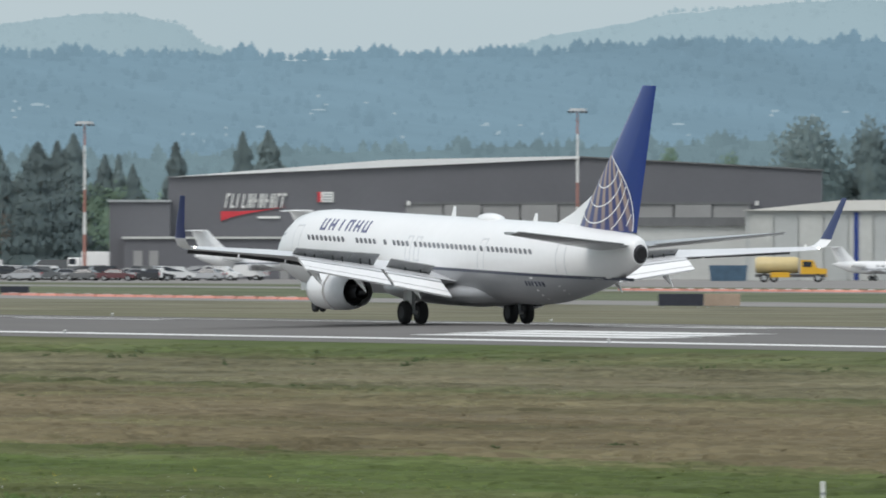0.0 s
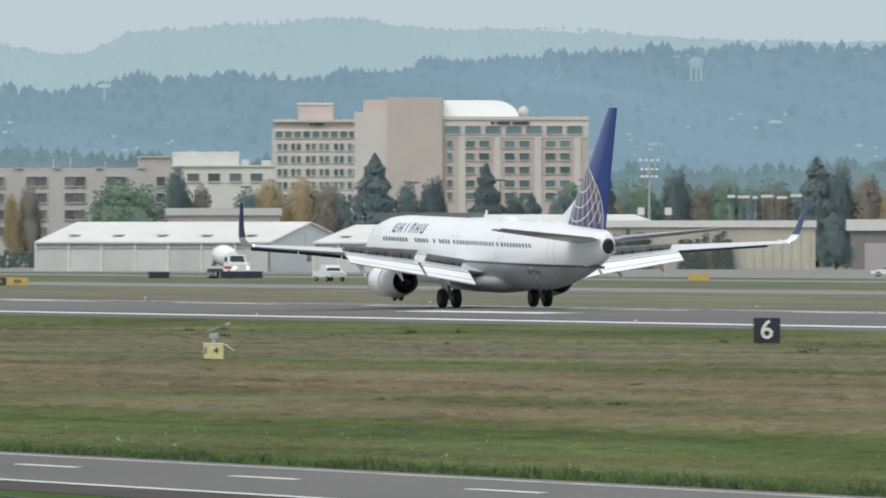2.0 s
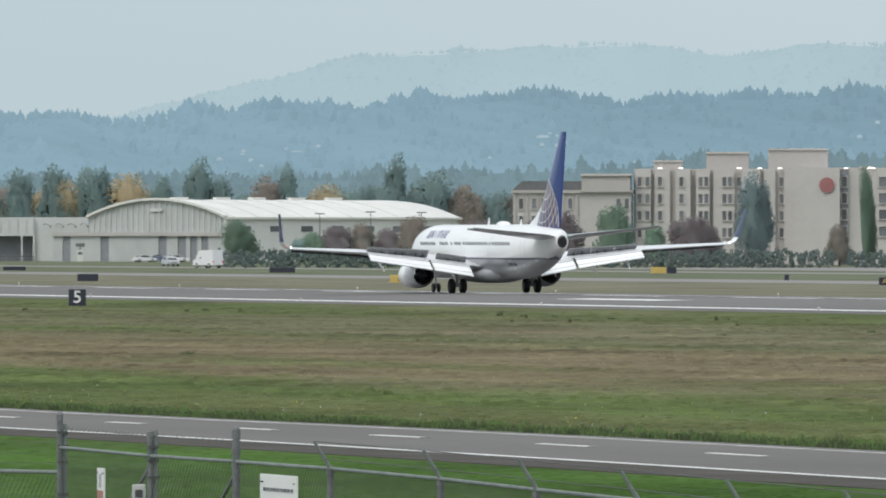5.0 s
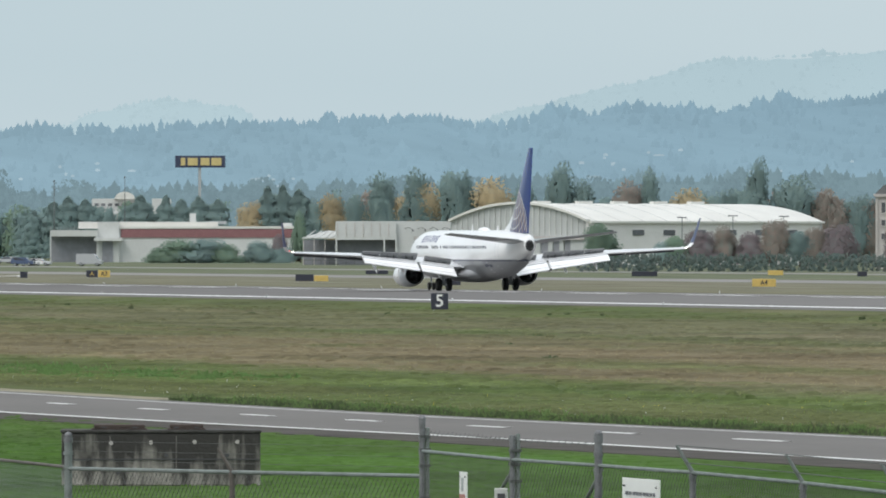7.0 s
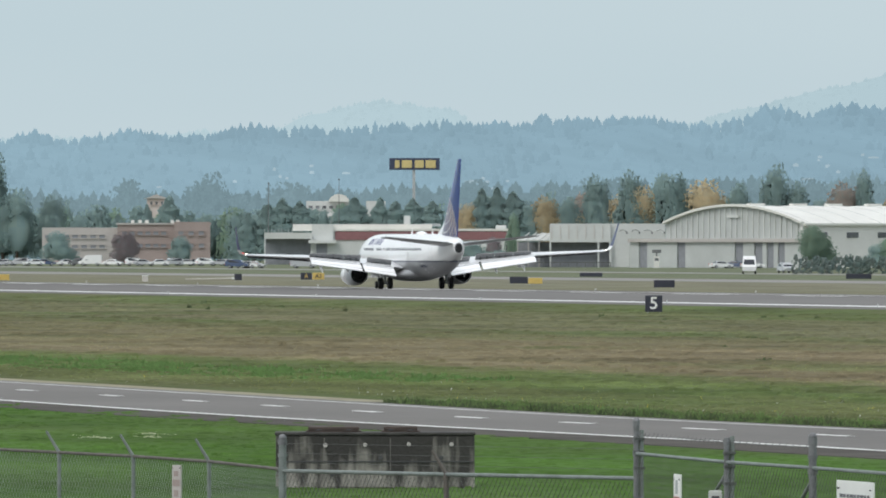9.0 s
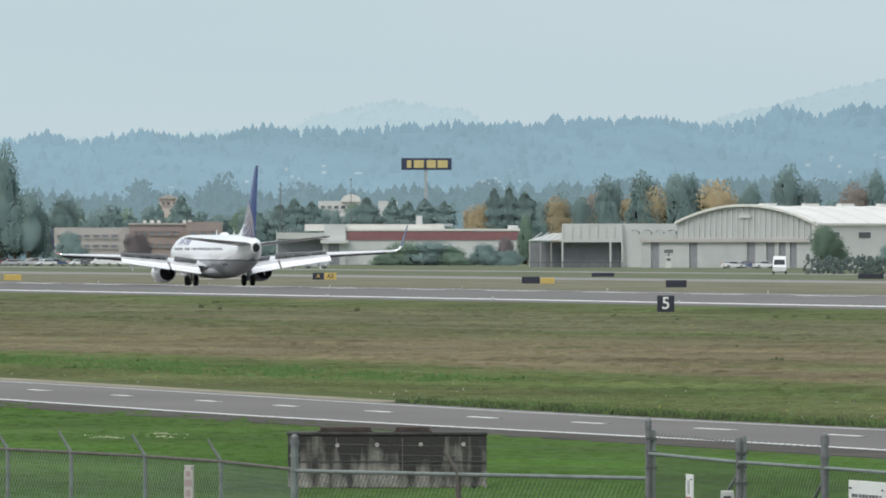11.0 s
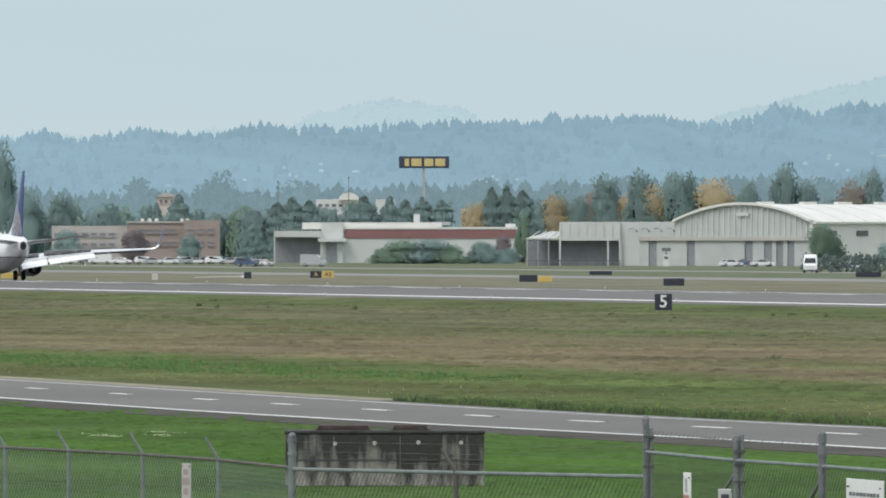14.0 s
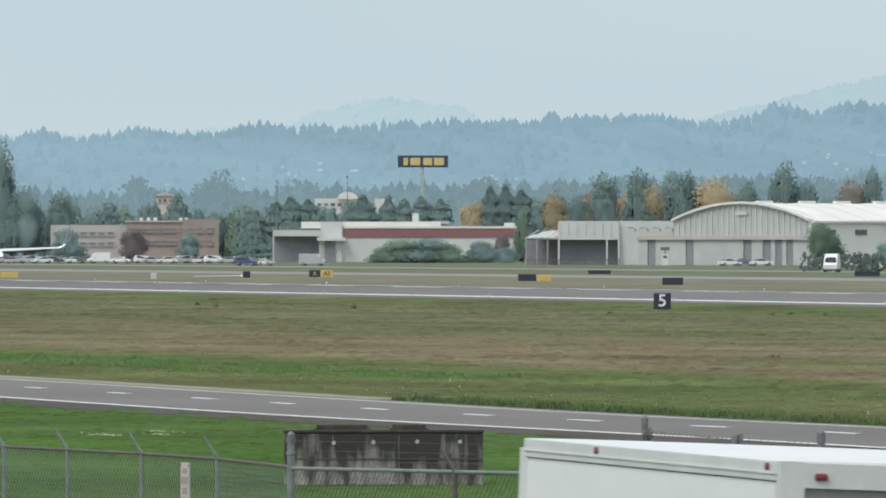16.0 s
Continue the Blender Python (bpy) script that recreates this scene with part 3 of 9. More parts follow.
def fin_half(s, z):
    """Half thickness of the fin at a station and height."""
    a, b = fin_le(z), fin_te(z)
    c = b - a
    k = max(0.0, min(1.0, (s - a) / c))
    return 0.1 * c * 5 * (0.2969 * math.sqrt(k) - 0.126 * k - 0.3516 * k ** 2 + 0.2843 * k ** 3 - 0.1015 * k ** 4) * 1.1 + 0.003




def build_jet():
    jet = thing("airliner", pose(MID, 560, CROWN + 0.02), "white twin-engine airliner with blue tail rolling out on the runway", "airplane")
    bm = bmesh.new()
    loft(bm, [ring(*r) for r in BODY])
    hull = part("fuselage", bm, PAINT, jet, "gloss white fuselage", soft=60)
    # grey belly under a dark line
    bm = bmesh.new()
    sts = [6.0 + 0.75 * i for i in range(46)]
    rings = []
    for s in sts:
        zb, zt, hw = body_at(s)
        ztop = min(2.73, (zb + zt) / 2)
        prof = [skin(s, max(zb + 1e-4, zb + (ztop - zb) * (1 - math.cos(math.pi / 2 * k / 7))), 0.012) for k in range(8)]
        rings.append([Vector(p) for p in prof[::-1]] + [Vector((-p.x, p.y, p.z)) for p in prof])
    vs = [[bm.verts.new(p) for p in r] for r in rings]
    for a, b in zip(vs, vs[1:]):
        for i in range(len(a) - 1):
            bm.faces.new((a[i], a[i + 1], b[i + 1], b[i]))
    part("belly_paint", bm, GREYPAINT, jet, "pale grey belly paint", soft=60)
    for side in (-1, 1):
        bm = bmesh.new()
        up = [skin(s, min(2.73, sum(body_at(s)[:2]) / 2) + 0.07, 0.016) for s in sts]
        lo = [skin(s, min(2.73, sum(body_at(s)[:2]) / 2) - 0.07, 0.016) for s in sts]
        if side > 0:
            up, lo = [Vector((-p.x, p.y, p.z)) for p in up], [Vector((-p.x, p.y, p.z)) for p in lo]
        va, vb = [bm.verts.new(p) for p in up], [bm.verts.new(p) for p in lo]
        for i in range(len(va) - 1):
            bm.faces.new((va[i], va[i + 1], vb[i + 1], vb[i]))
        part("cheat_line", bm, LINEPAINT, jet)
    # wing-body fairing
    bm = bmesh.new()
    rings = []
    for s, w, zb in ((13.4, 0.5, 1.25), (14.6, 1.4, 1.05), (16.5, 1.95, 0.92), (20.0, 2.05, 0.86), (23.0, 2.0, 0.88), (25.0, 1.7, 1.0), (26.6, 0.8, 1.24)):
        rings.append([(w * math.sin(2 * math.pi * i / 20), GEAR - s, (zb + 2.2) / 2 + (2.2 - zb) / 2 * math.cos(2 * math.pi * i / 20)) for i in range(20)])
    loft(bm, rings)
    part("belly_fairing", bm, GREYPAINT, jet, soft=60)
    # cabin windows, doors, title bars
    bm = bmesh.new()
    o = [(0.5 * 0.27 * sx, 0.5 * 0.46 * sz) for sx, sz in ((-0.6, -1), (0.6, -1), (1, -0.6), (1, 0.6), (0.6, 1), (-0.6, 1), (-1, 0.6), (-1, -0.6))]
    loft(bm, [[(0.02, a, b) for a, b in o], [(-0.006, a, b) for a, b in o]])
    first = None
    groups = ((6.67, 9), (12.4, 5), (15.67, 1), (16.72, 4), (19.17, 1), (19.8, 13), (26.67, 1), (27.45, 10))
    for side in (-1, 1):
        for s0, cnt in groups:
            for i in range(cnt):
                s = s0 + 0.507 * i
                p = skin(s, 3.74, 0.004)
                lean = math.degrees(math.asin(min(1.0, (3.74 - 3.21) / 2.01)))
                m = pose(p.x * -side, p.y, p.z, 0, -side * -lean * 1.0, 0 if side < 0 else 180)
                if first is None:
                    first = part("cabin_window", bm, WINDOWAIR, jet)
                    first.matrix_basis = m
                else:
                    again(first, m)
        for s0, w, z0, z1, nm in ((5.0, 0.86, 2.55, 4.4, "door"), (34.8, 0.76, 2.7, 4.3, "door"), (18.35, 0.52, 3.05, 4.2, "exit_hatch"), (19.35, 0.52, 3.05, 4.2, "exit_hatch"), (26.67, 0.66, 2.8, 4.3, "exit_hatch")):
            bm = bmesh.new()
            seam(bm, s0, w, z0, z1, 0.035, side)
            part(nm, bm, WINGPAINT, jet)
        # the airline's name and registration, as bars
        for i in range(6):
            bm = bmesh.new()
            s = 7.5 + 0.98 * i
            for k in (0.0, 0.46) if i != 2 else (0.23,):
                a = s + k
                zs = [4.24 + 0.54 * j / 4 for j in range(5)]
                for za, zb_ in zip(zs, zs[1:]):
                    sl = -0.3
                    patch(bm, ((a + sl * (za - 4.24), za), (a + 0.15 + sl * (za - 4.24), za), (a + 0.15 + sl * (zb_ - 4.24), zb_), (a + sl * (zb_ - 4.24), zb_)), 0.014, side)
            if i != 2:
                zc = 4.28 if i in (0, 5) else 4.74 if i == 3 else 4.5
                sl = -0.3 * (zc - 4.24)
                patch(bm, ((s + sl, zc - 0.055), (s + 0.6 + sl, zc - 0.055), (s + 0.6 + sl, zc + 0.055), (s + sl, zc + 0.055)), 0.014, side)
            part("title_bar", bm, TITLEPAINT, jet)
        for i in range(6):
            bm = bmesh.new()
            a = 31.2 + 0.31 * i
            patch(bm, ((a, 2.2), (a + 0.14, 2.2), (a + 0.14, 2.42), (a, 2.42)), 0.028, side)
            part("registration_bar", bm, LINEPAINT, jet)
    # cockpit glazing
    for side in (-1, 1):
        for shape in (((1.75, 3.75), (2.4, 3.8), (2.55, 4.35), (2.1, 4.3)), ((2.48, 3.82), (3.15, 3.88), (3.1, 4.3), (2.62, 4.35))):
            bm = bmesh.new()
            patch(bm, shape, 0.012, side)
            part("cockpit_window", bm, GLASSDARK, jet)
    # dome and aerials on the roof
    bm = bmesh.new()
    bmesh.ops.create_uvsphere(bm, u_segments=20, v_segments=10, radius=1, matrix=Matrix.Translation((0, GEAR - 23.9, 5.16)) @ Matrix.Diagonal((0.5, 1.25, 0.32, 1)))
    part("antenna_dome", bm, PAINT, jet, soft=60)
    for s, h in ((19.4, 0.52), (28.6, 0.4)):
        bm = bmesh.new()
        loft(bm, [[(-0.03, GEAR - s, 5.17), (0.03, GEAR - s, 5.17), (0.03, GEAR - s - 0.45, 5.17), (-0.03, GEAR - s - 0.45, 5.17)],
                  [(-0.015, GEAR - s - 0.28, 5.2 + h), (0.015, GEAR - s - 0.28, 5.2 + h), (0.015, GEAR - s - 0.5, 5.2 + h), (-0.015, GEAR - s - 0.5, 5.2 + h)]])
        part("blade_aerial", bm, PAINT, jet)
    # fin, dorsal fillet, globe
    bm = bmesh.new()
    wing_surface(bm, FIN, upright=True)
    fin = part("fin", bm, BLUEPAINT, jet, "deep blue fin", soft=50)
    bm = bmesh.new()
    loft(bm, [[(-0.02, GEAR - 31.2, 5.16), (0.02, GEAR - 31.2, 5.16), (0.02, GEAR - 31.3, 5.1), (-0.02, GEAR - 31.3, 5.1)],
              [(-0.2, GEAR - 33.5, 5.0), (-0.07, GEAR - 33.4, 5.82), (0.07, GEAR - 33.4, 5.82), (0.2, GEAR - 33.5, 5.0)],
              [(-0.3, GEAR - 34.7, 5.0), (-0.12, GEAR - 35.25, 6.6), (0.12, GEAR - 35.25, 6.6), (0.3, GEAR - 34.7, 5.0)]])
    part("dorsal_fillet", bm, PAINT, fin, "white fillet before the fin")

    def rim(k):
        """Rear border of the globe from the fin's base (0) to its leading edge (1)."""
        z = 5.0 + k * 3.55
        s = fin_te(z) - 0.3 - 3.0 * k ** 2.1
        return s, z
    for side in (-1, 1):
        bm = bmesh.new()
        rows = []
        for i in range(15):
            k = i / 14
            s1, z = rim(k)
            s0 = fin_le(z) + 0.22
            s1 = max(s1, s0 + 0.02)
            rows.append([(side * (fin_half(s0 + (s1 - s0) * j / 10, z) + 0.012), GEAR - (s0 + (s1 - s0) * j / 10), z) for j in range(11)])
        loft(bm, rows, close=False, caps=False)
        part("globe", bm, GLOBEPAINT, fin, "globe lattice in gold and blue", soft=60)

        def line(pts, w, name="globe_line"):
            bm_ = bmesh.new()
            ends = []
            for i, (s_, z_) in enumerate(pts):
                (sa, za), (sb, zb_) = pts[max(0, i - 1)], pts[min(len(pts) - 1, i + 1)]
                d = Vector((sb - sa, zb_ - za)).normalized()
                ends.append([bm_.verts.new((side * (fin_half(q, r) + 0.024), GEAR - q, r)) for q, r in ((s_ - d.y * w / 2 * k, z_ + d.x * w / 2 * k) for k in (-1, 1))])
            for (p, q), (p2, q2) in zip(ends, ends[1:]):
                bm_.faces.new((p, q, q2, p2))
            part(name, bm_, PAINT, fin, "white globe line")
        line([rim(i / 20) for i in range(21)], 0.08)
        # rings that all meet at the globe's top and hang towards the leading edge
        s_top, z_top = rim(0.99)
        for reach in (1.5, 2.4, 3.2, 4.0, 4.9, 5.9):
            pts = []
            for i in range(40):
                th = math.pi * (1 - 1.48 * i / 39)
                s_ = s_top + reach * (-0.26 * (1 + math.cos(th)) + 0.68 * math.sin(th))
                z_ = z_top - reach * 0.5 * (1 + math.cos(th))
                edge = rim((z_ - 5.0) / 3.55)[0] if z_ > 5.0 else 0
                if z_ > 5.06 and fin_le(z_) + 0.2 < s_ < edge - 0.03:
                    pts.append((s_, z_))
            if len(pts) < 3:
                continue
            line(pts, 0.065)
    # tailplane
    for side in (-1, 1):
        bm = bmesh.new()
        wing_surface(bm, ((0.55 * side, 36.6, 4.22, 3.75, 0.1), (7.14 * side, 40.25, 4.94, 1.35, 0.09)), rise=0.035)
        part("tailplane", bm, GREYPAINT, jet, "grey tailplane", soft=40)
        bm = bmesh.new()
        slab(bm, [(0.9 * side, GEAR - 40.4, 4.44), (7.0 * side, GEAR - 41.64, 5.03), (7.0 * side, GEAR - 41.37, 5.01), (0.9 * side, GEAR - 39.8, 4.4)], 0.05)
        part("elevator", bm, PANELGREY, jet)
    bm = bmesh.new()
    loft(bm, [ring(40.34, 3.49, 4.42, 0.37, 20), ring(40.5, 3.62, 4.32, 0.29, 20)])
    part("tail_cone", bm, DARKMETAL, jet, "dark tail cone", soft=40)
    bm = bmesh.new()
    loft(bm, [ring(40.49, 3.7, 4.24, 0.23, 16), ring(40.54, 3.7, 4.24, 0.23, 16)])
    part("tail_exhaust", bm, RUBBER, jet)
    # wings
    for side in (-1, 1):
        bm = bmesh.new()
        wing_surface(bm, [(x * side, s, z, c, t) for x, s, z, c, t in WING])
        wing = part("wing", bm, WINGPAINT, jet, "light grey swept wing", soft=40)
        # bright leading edge
        bm = bmesh.new()
        for (xa, sa, za, ca, ta), (xb, sb, zb_, cb, tb) in zip(WING, WING[1:]):
            rod(bm, (xa * side, GEAR - sa - 0.1, za), (xb * side, GEAR - sb - 0.1, zb_), 0.13 * ca / 5, 0.13 * cb / 5, 10)
        part("leading_edge", bm, ALLOY, wing)
        # winglet, blended
        bm = bmesh.new()
        rings = []
        for dx, ds, dz, c in ((0, 0, 0, 1.5), (0.34, 0.25, 0.12, 1.38), (0.58, 0.55, 0.45, 1.2), (0.72, 0.95, 1.0, 0.95), (1.0, 2.0, 2.5, 0.55)):
            th = 0.055 * c
            lean = min(1.0, dz / 0.5)
            rings.append([((TIP + dx) * side + side * hh * -lean, GEAR - (TIP_S + ds) - d, TIP_Z + dz + hh * (1 - lean)) for d, hh in foil(c, 0.09)])
        loft(bm, rings[2:])
        part("winglet", bm, WINGLETPAINT, wing, "blue blended winglet", soft=50)
        bm = bmesh.new()
        rings = rings[:3]
        loft(bm, [[(p[0] * 1.0005 + 0.008 * side, p[1], p[2] - 0.012) for p in r] for r in rings])
        part("winglet_root", bm, PAINT, wing, soft=50)
        bm = bmesh.new()
        bmesh.ops.create_uvsphere(bm, u_segments=8, v_segments=6, radius=0.1, matrix=Matrix.Translation((TIP * side, GEAR - TIP_S - 0.1, TIP_Z + 0.05)))
        part("tip_lamp", bm, REDLAMP if side < 0 else SIGNWHITE, wing)
        bm = bmesh.new()
        bmesh.ops.create_uvsphere(bm, u_segments=8, v_segments=6, radius=0.045, matrix=Matrix.Translation((TIP * side, GEAR - TIP_S - 1.55, TIP_Z + 0.02)))
        part("strobe_lamp", bm, HEADLAMP, wing, "lit white tail-facing tip lamp")
        # leading-edge slats slid forward and drooped, their dark backs to the rear
        for xa, xb in ((6.1, 9.1), (9.2, 12.5), (12.6, 16.2)):
            bm = bmesh.new()
            rings = []
            for x in (xa, xb):
                s, z, c = wing_at(x)
                w = 0.62 - 0.018 * x
                rings.append([(x * side, GEAR - s + f_, z + h_) for f_, h_ in ((-0.25 * w, 0.1 * w), (0.35 * w, 0.02 * w), (0.75 * w, -0.45 * w), (0.8 * w, -0.95 * w), (0.68 * w, -0.9 * w), (0.55 * w, -0.5 * w), (0.2 * w, -0.12 * w))])
            loft(bm, rings)
            part("slat", bm, SLATGREY, wing, "drooped dark-backed slat")
        # trailing flaps: two panels drooped behind and below the wing, each with a slot vane
        for xa, xb in ((2.55, 5.4), (5.6, 10.45)):
            for k, (back, drop, ch, nm) in enumerate(((0.05, 0.05, 0.28, "flap_vane"), (0.4, 0.22, 0.7, "flap"), (1.14, 0.62, 0.34, "flap_tail"))):
                bm = bmesh.new()
                q = []
                for x in (xa, xb):
                    s, z, c = wing_at(x)
                    sc = 1.0 if x < 4 else 0.9 if x < 7 else 0.68
                    te, zt = s + c, z - 0.045 * c - 0.01
                    q.append(((x * side, GEAR - te - back * sc, zt - drop * sc), (x * side, GEAR - te - (back + ch) * sc, zt - (drop + ch * (0.4 + 0.12 * k)) * sc)))
                slab(bm, [q[0][0], q[1][0], q[1][1], q[0][1]], 0.09)
                part(nm, bm, PAINT if k else WINGPAINT, wing, "white extended flap" if k == 1 else "")
        # raised spoilers
        for xa, xb, up in ((2.5, 4.75, 37), (5.35, 7.0, 37), (7.04, 8.66, 37), (8.7, 10.3, 37)):
            bm = bmesh.new()
            q = []
            for x in (xa, xb):
                s, z, c = wing_at(x)
                k = max(0.0, (x - 5.35) / 4.95)
                hinge = s + c - (1.35 - 0.35 * min(1, k * 2))
                ln = 0.92 - 0.24 * k
                zh = z - 0.045 * (hinge - s) + (0.0 if x < 5 else 0.13 - 0.15 * k)
                q.append(((x * side, GEAR - hinge, zh), (x * side, GEAR - hinge - ln * math.cos(radians(up)), zh + ln * math.sin(radians(up)))))
            slab(bm, [q[0][0], q[1][0], q[1][1], q[0][1]], 0.05)
            part("spoiler", bm, PANELGREY, wing, "raised grey spoiler panel")
            for k in (0.25, 0.6):
                bm = bmesh.new()
                a = Vector(q[0][0]).lerp(Vector(q[1][0]), k)
                b = Vector(q[0][1]).lerp(Vector(q[1][1]), k)
                mid = a.lerp(b, 0.55)
                rod(bm, mid + Vector((0, 0.02, 0)), a + Vector((0, -0.4, -0.05)), 0.035, n=6)
                part("actuator", bm, DARKMETAL, wing)
        # flap track fairings
        for x in (3.9, 6.9, 9.4):
            s, z, c = wing_at(x)
            bm = bmesh.new()
            rings = []
            for d, w, h, dz in ((-2.2, 0.03, 0.03, -0.2), (-1.4, 0.13, 0.16, -0.34), (-0.5, 0.16, 0.22, -0.58), (0.3, 0.13, 0.19, -0.98), (0.95, 0.02, 0.03, -1.42)):
                rings.append([(x * side + w * math.cos(2 * math.pi * i / 8), GEAR - s - c - d, z + dz + h * math.sin(2 * math.pi * i / 8)) for i in range(8)])
            loft(bm, rings)
            part("flap_fairing", bm, PAINT, wing, soft=60)
        # engine with its reverser sleeve slid back
        ex, ez = 4.88 * side, 1.5
        eng = thing("engine", pose(ex, GEAR - 15.0, ez), "", "")
        eng.parent = jet
        eng.scale = (0.94, 0.92, 0.92)

        def turned(prof, n=28, squash=0.95):
            bm_ = bmesh.new()
            loft(bm_, [[(r * math.sin(2 * math.pi * i / n), -s, r * math.cos(2 * math.pi * i / n) * (squash if math.cos(2 * math.pi * i / n) < 0 else 1)) for i in range(n)] for s, r in prof], caps=False)
            return bm_
        part("inlet_lip", turned(((0.35, 0.78), (0.1, 0.82), (0.0, 0.9), (0.08, 0.98), (0.3, 1.04))), ALLOY, eng, soft=50)
        part("cowl", turned(((0.28, 1.03), (0.9, 1.1), (1.7, 1.12), (2.35, 1.1), (2.36, 0.98), (0.3, 0.8))), PAINT, eng, "white engine cowl", soft=50)
        part("cascade", turned(((2.3, 0.99), (2.62, 0.99))), DARKMETAL, eng, soft=50)
        part("reverser_sleeve", turned(((2.6, 1.09), (3.2, 1.07), (3.9, 0.98), (4.5, 0.85), (4.48, 0.82), (3.6, 0.9), (2.6, 0.98))), WINGPAINT, eng, "pale grey reverser sleeve", soft=50)
        part("core_nozzle", turned(((2.8, 0.6), (4.0, 0.56), (5.0, 0.38), (4.98, 0.35), (4.2, 0.45))), DARKMETAL, eng, soft=50)
        part("exhaust_plug", turned(((4.4, 0.3), (5.1, 0.2), (5.6, 0.02))), DARKMETAL, eng, soft=50)
        bm = bmesh.new()
        rod(bm, (0, -1.0, 0), (0, -1.05, 0), 0.85, n=24)
        part("fan_disc", bm, DARKMETAL, eng)
        bm = bmesh.new()
        rod(bm, (0, -3.3, 0), (0, -3.34, 0), 0.95, n=24)
        part("duct_bulkhead", bm, DARKMETAL, eng)
        bm = bmesh.new()
        loft(bm, [[(-0.12, -1.5, 0.95), (0.12, -1.5, 0.95), (0.1, -2.0, 1.25), (-0.1, -2.0, 1.25)], [(-0.2, -4.2, 0.7), (0.2, -4.2, 0.7), (0.2, -4.2, 1.15), (-0.2, -4.2, 1.15)],
                  [(-0.12, -6.2, 0.55), (0.12, -6.2, 0.55), (0.12, -6.2, 0.85), (-0.12, -6.2, 0.85)]])
        part("pylon", bm, PAINT, eng)
        # main gear
        leg = thing("main_gear", pose(2.86 * side, 0, 0), "", "")
        leg.parent = jet
        bm = bmesh.new()
        rod(bm, (0, 0, 0.56), (0, 0.0, 2.3), 0.11, 0.14, 12)
        rod(bm, (-0.55, 0, 0.56), (0.55, 0, 0.56), 0.09, n=10)
        rod(bm, (0, 0.05, 0.9), (0, 0.9, 2.0), 0.06, n=8)
        part("strut", bm, GREYBOX, leg)
        block("gear_door", (0.05, 0.9, 0.95), (0.28 * side, 0.05, 1.45), PAINT, leg)
        for k in (-0.43, 0.43):
            part("wheel", wheel_mesh(k, 0.56, 0.56, 0.4), (RUBBER, DARKMETAL), leg, "black tyre on a dark rim", soft=40)
    nose = thing("nose_gear", pose(0, 17.17, 0), "", "")
    nose.parent = jet
    bm = bmesh.new()
    rod(bm, (0, 0, 0.34), (0, 0.1, 1.9), 0.07, 0.09, 10)
    rod(bm, (-0.22, 0, 0.34), (0.22, 0, 0.34), 0.05, n=8)
    part("strut", bm, GREYBOX, nose)
    for k in (-0.2, 0.2):
        part("wheel", wheel_mesh(k, 0.34, 0.34, 0.2), (RUBBER, DARKMETAL), nose, "black tyre on a dark rim", soft=40)
    for k in (-0.4, 0.4):
        block("gear_door", (0.03, 1.6, 0.55), (k, 0.5, 1.35), PAINT, nose)
    return jet


def wheel_mesh(x, z, r, w):
    bm = bmesh.new()
    n = 24
    prof = ((-w / 2, 0.55), (-w / 2, 0.82), (-w * 0.42, 0.94), (-w * 0.25, 1.0), (w * 0.25, 1.0), (w * 0.42, 0.94), (w / 2, 0.82), (w / 2, 0.55))
    loft(bm, [[(x + dx, r * k * math.sin(2 * math.pi * i / n), z + r * k * math.cos(2 * math.pi * i / n)) for i in range(n)] for dx, k in prof])
    for f in bm.faces:
        if len(f.verts) == n:
            f.material_index = 1
    return bm


GLOBEPAINT = fin_material()
jet = build_jet()


# ---- buildings beyond the field ----
class Lot:
    """A building's own axes at a bearing and distance: x to the right, y away, z up; lengths in metres."""

    def __init__(self, name, b0, b1, d, label, category, turn=0.0, kind="", group=""):
        self.mid, self.u = (b0 + b1) / 2, d * ARC
        self.turn = turn
        x, y = spot(self.mid, d)
        self.root = thing(name, pose(x, y, 0, 0, 0, facing(self.mid) + turn), label, category, group, kind)

    def x(self, b):
        return (b - self.mid) * self.u

    def z(self, e):
        return EYE[2] + (421 - e) * self.u

    def slab(self, name, b0, b1, e0, e1, y0, y1, mat, label="", bevel=0.0, parent=None):
        """A block between two bearings, two elevations and two depths."""
        z0, z1 = (0 if e0 is None else self.z(e0)), self.z(e1)
        return block(name, (self.x(b1) - self.x(b0), y1 - y0, z1 - z0), (self.x((b0 + b1) / 2), (y0 + y1) / 2, (z0 + z1) / 2), mat, parent or self.root, label, bevel)

    def panes(self, cols, rows, w, h, mat, y=-0.12, frame_mat=None, parent=None):
        """Windows at bearings cols and elevations rows, w by h steps: a pane set in a proud frame with a sill."""
        bm = bmesh.new()
        W, H = w * self.u, h * self.u
        box(bm, 0, 0, 0, W, 0.1, H)
        first = surround = None
        for b in cols:
            for e in rows:
                m = pose(self.x(b), y, self.z(e))
                if first is None:
                    first = part("window", bm, mat, parent or self.root)
                    first.matrix_basis = m
                    fb = bmesh.new()
                    t = 0.16
                    box(fb, 0, -0.07, H / 2 + t / 2, W + 2 * t, 0.24, t)
                    box(fb, 0, -0.12, -H / 2 - t / 2, W + 2 * t, 0.34, t)
                    box(fb, -W / 2 - t / 2, -0.07, 0, t, 0.24, H)
                    box(fb, W / 2 + t / 2, -0.07, 0, t, 0.24, H)
                    surround = part("window_frame", fb, frame_mat or CREAM, first)
                else:
                    o = again(first, m)
                    again(surround, Matrix.Identity(4), o)


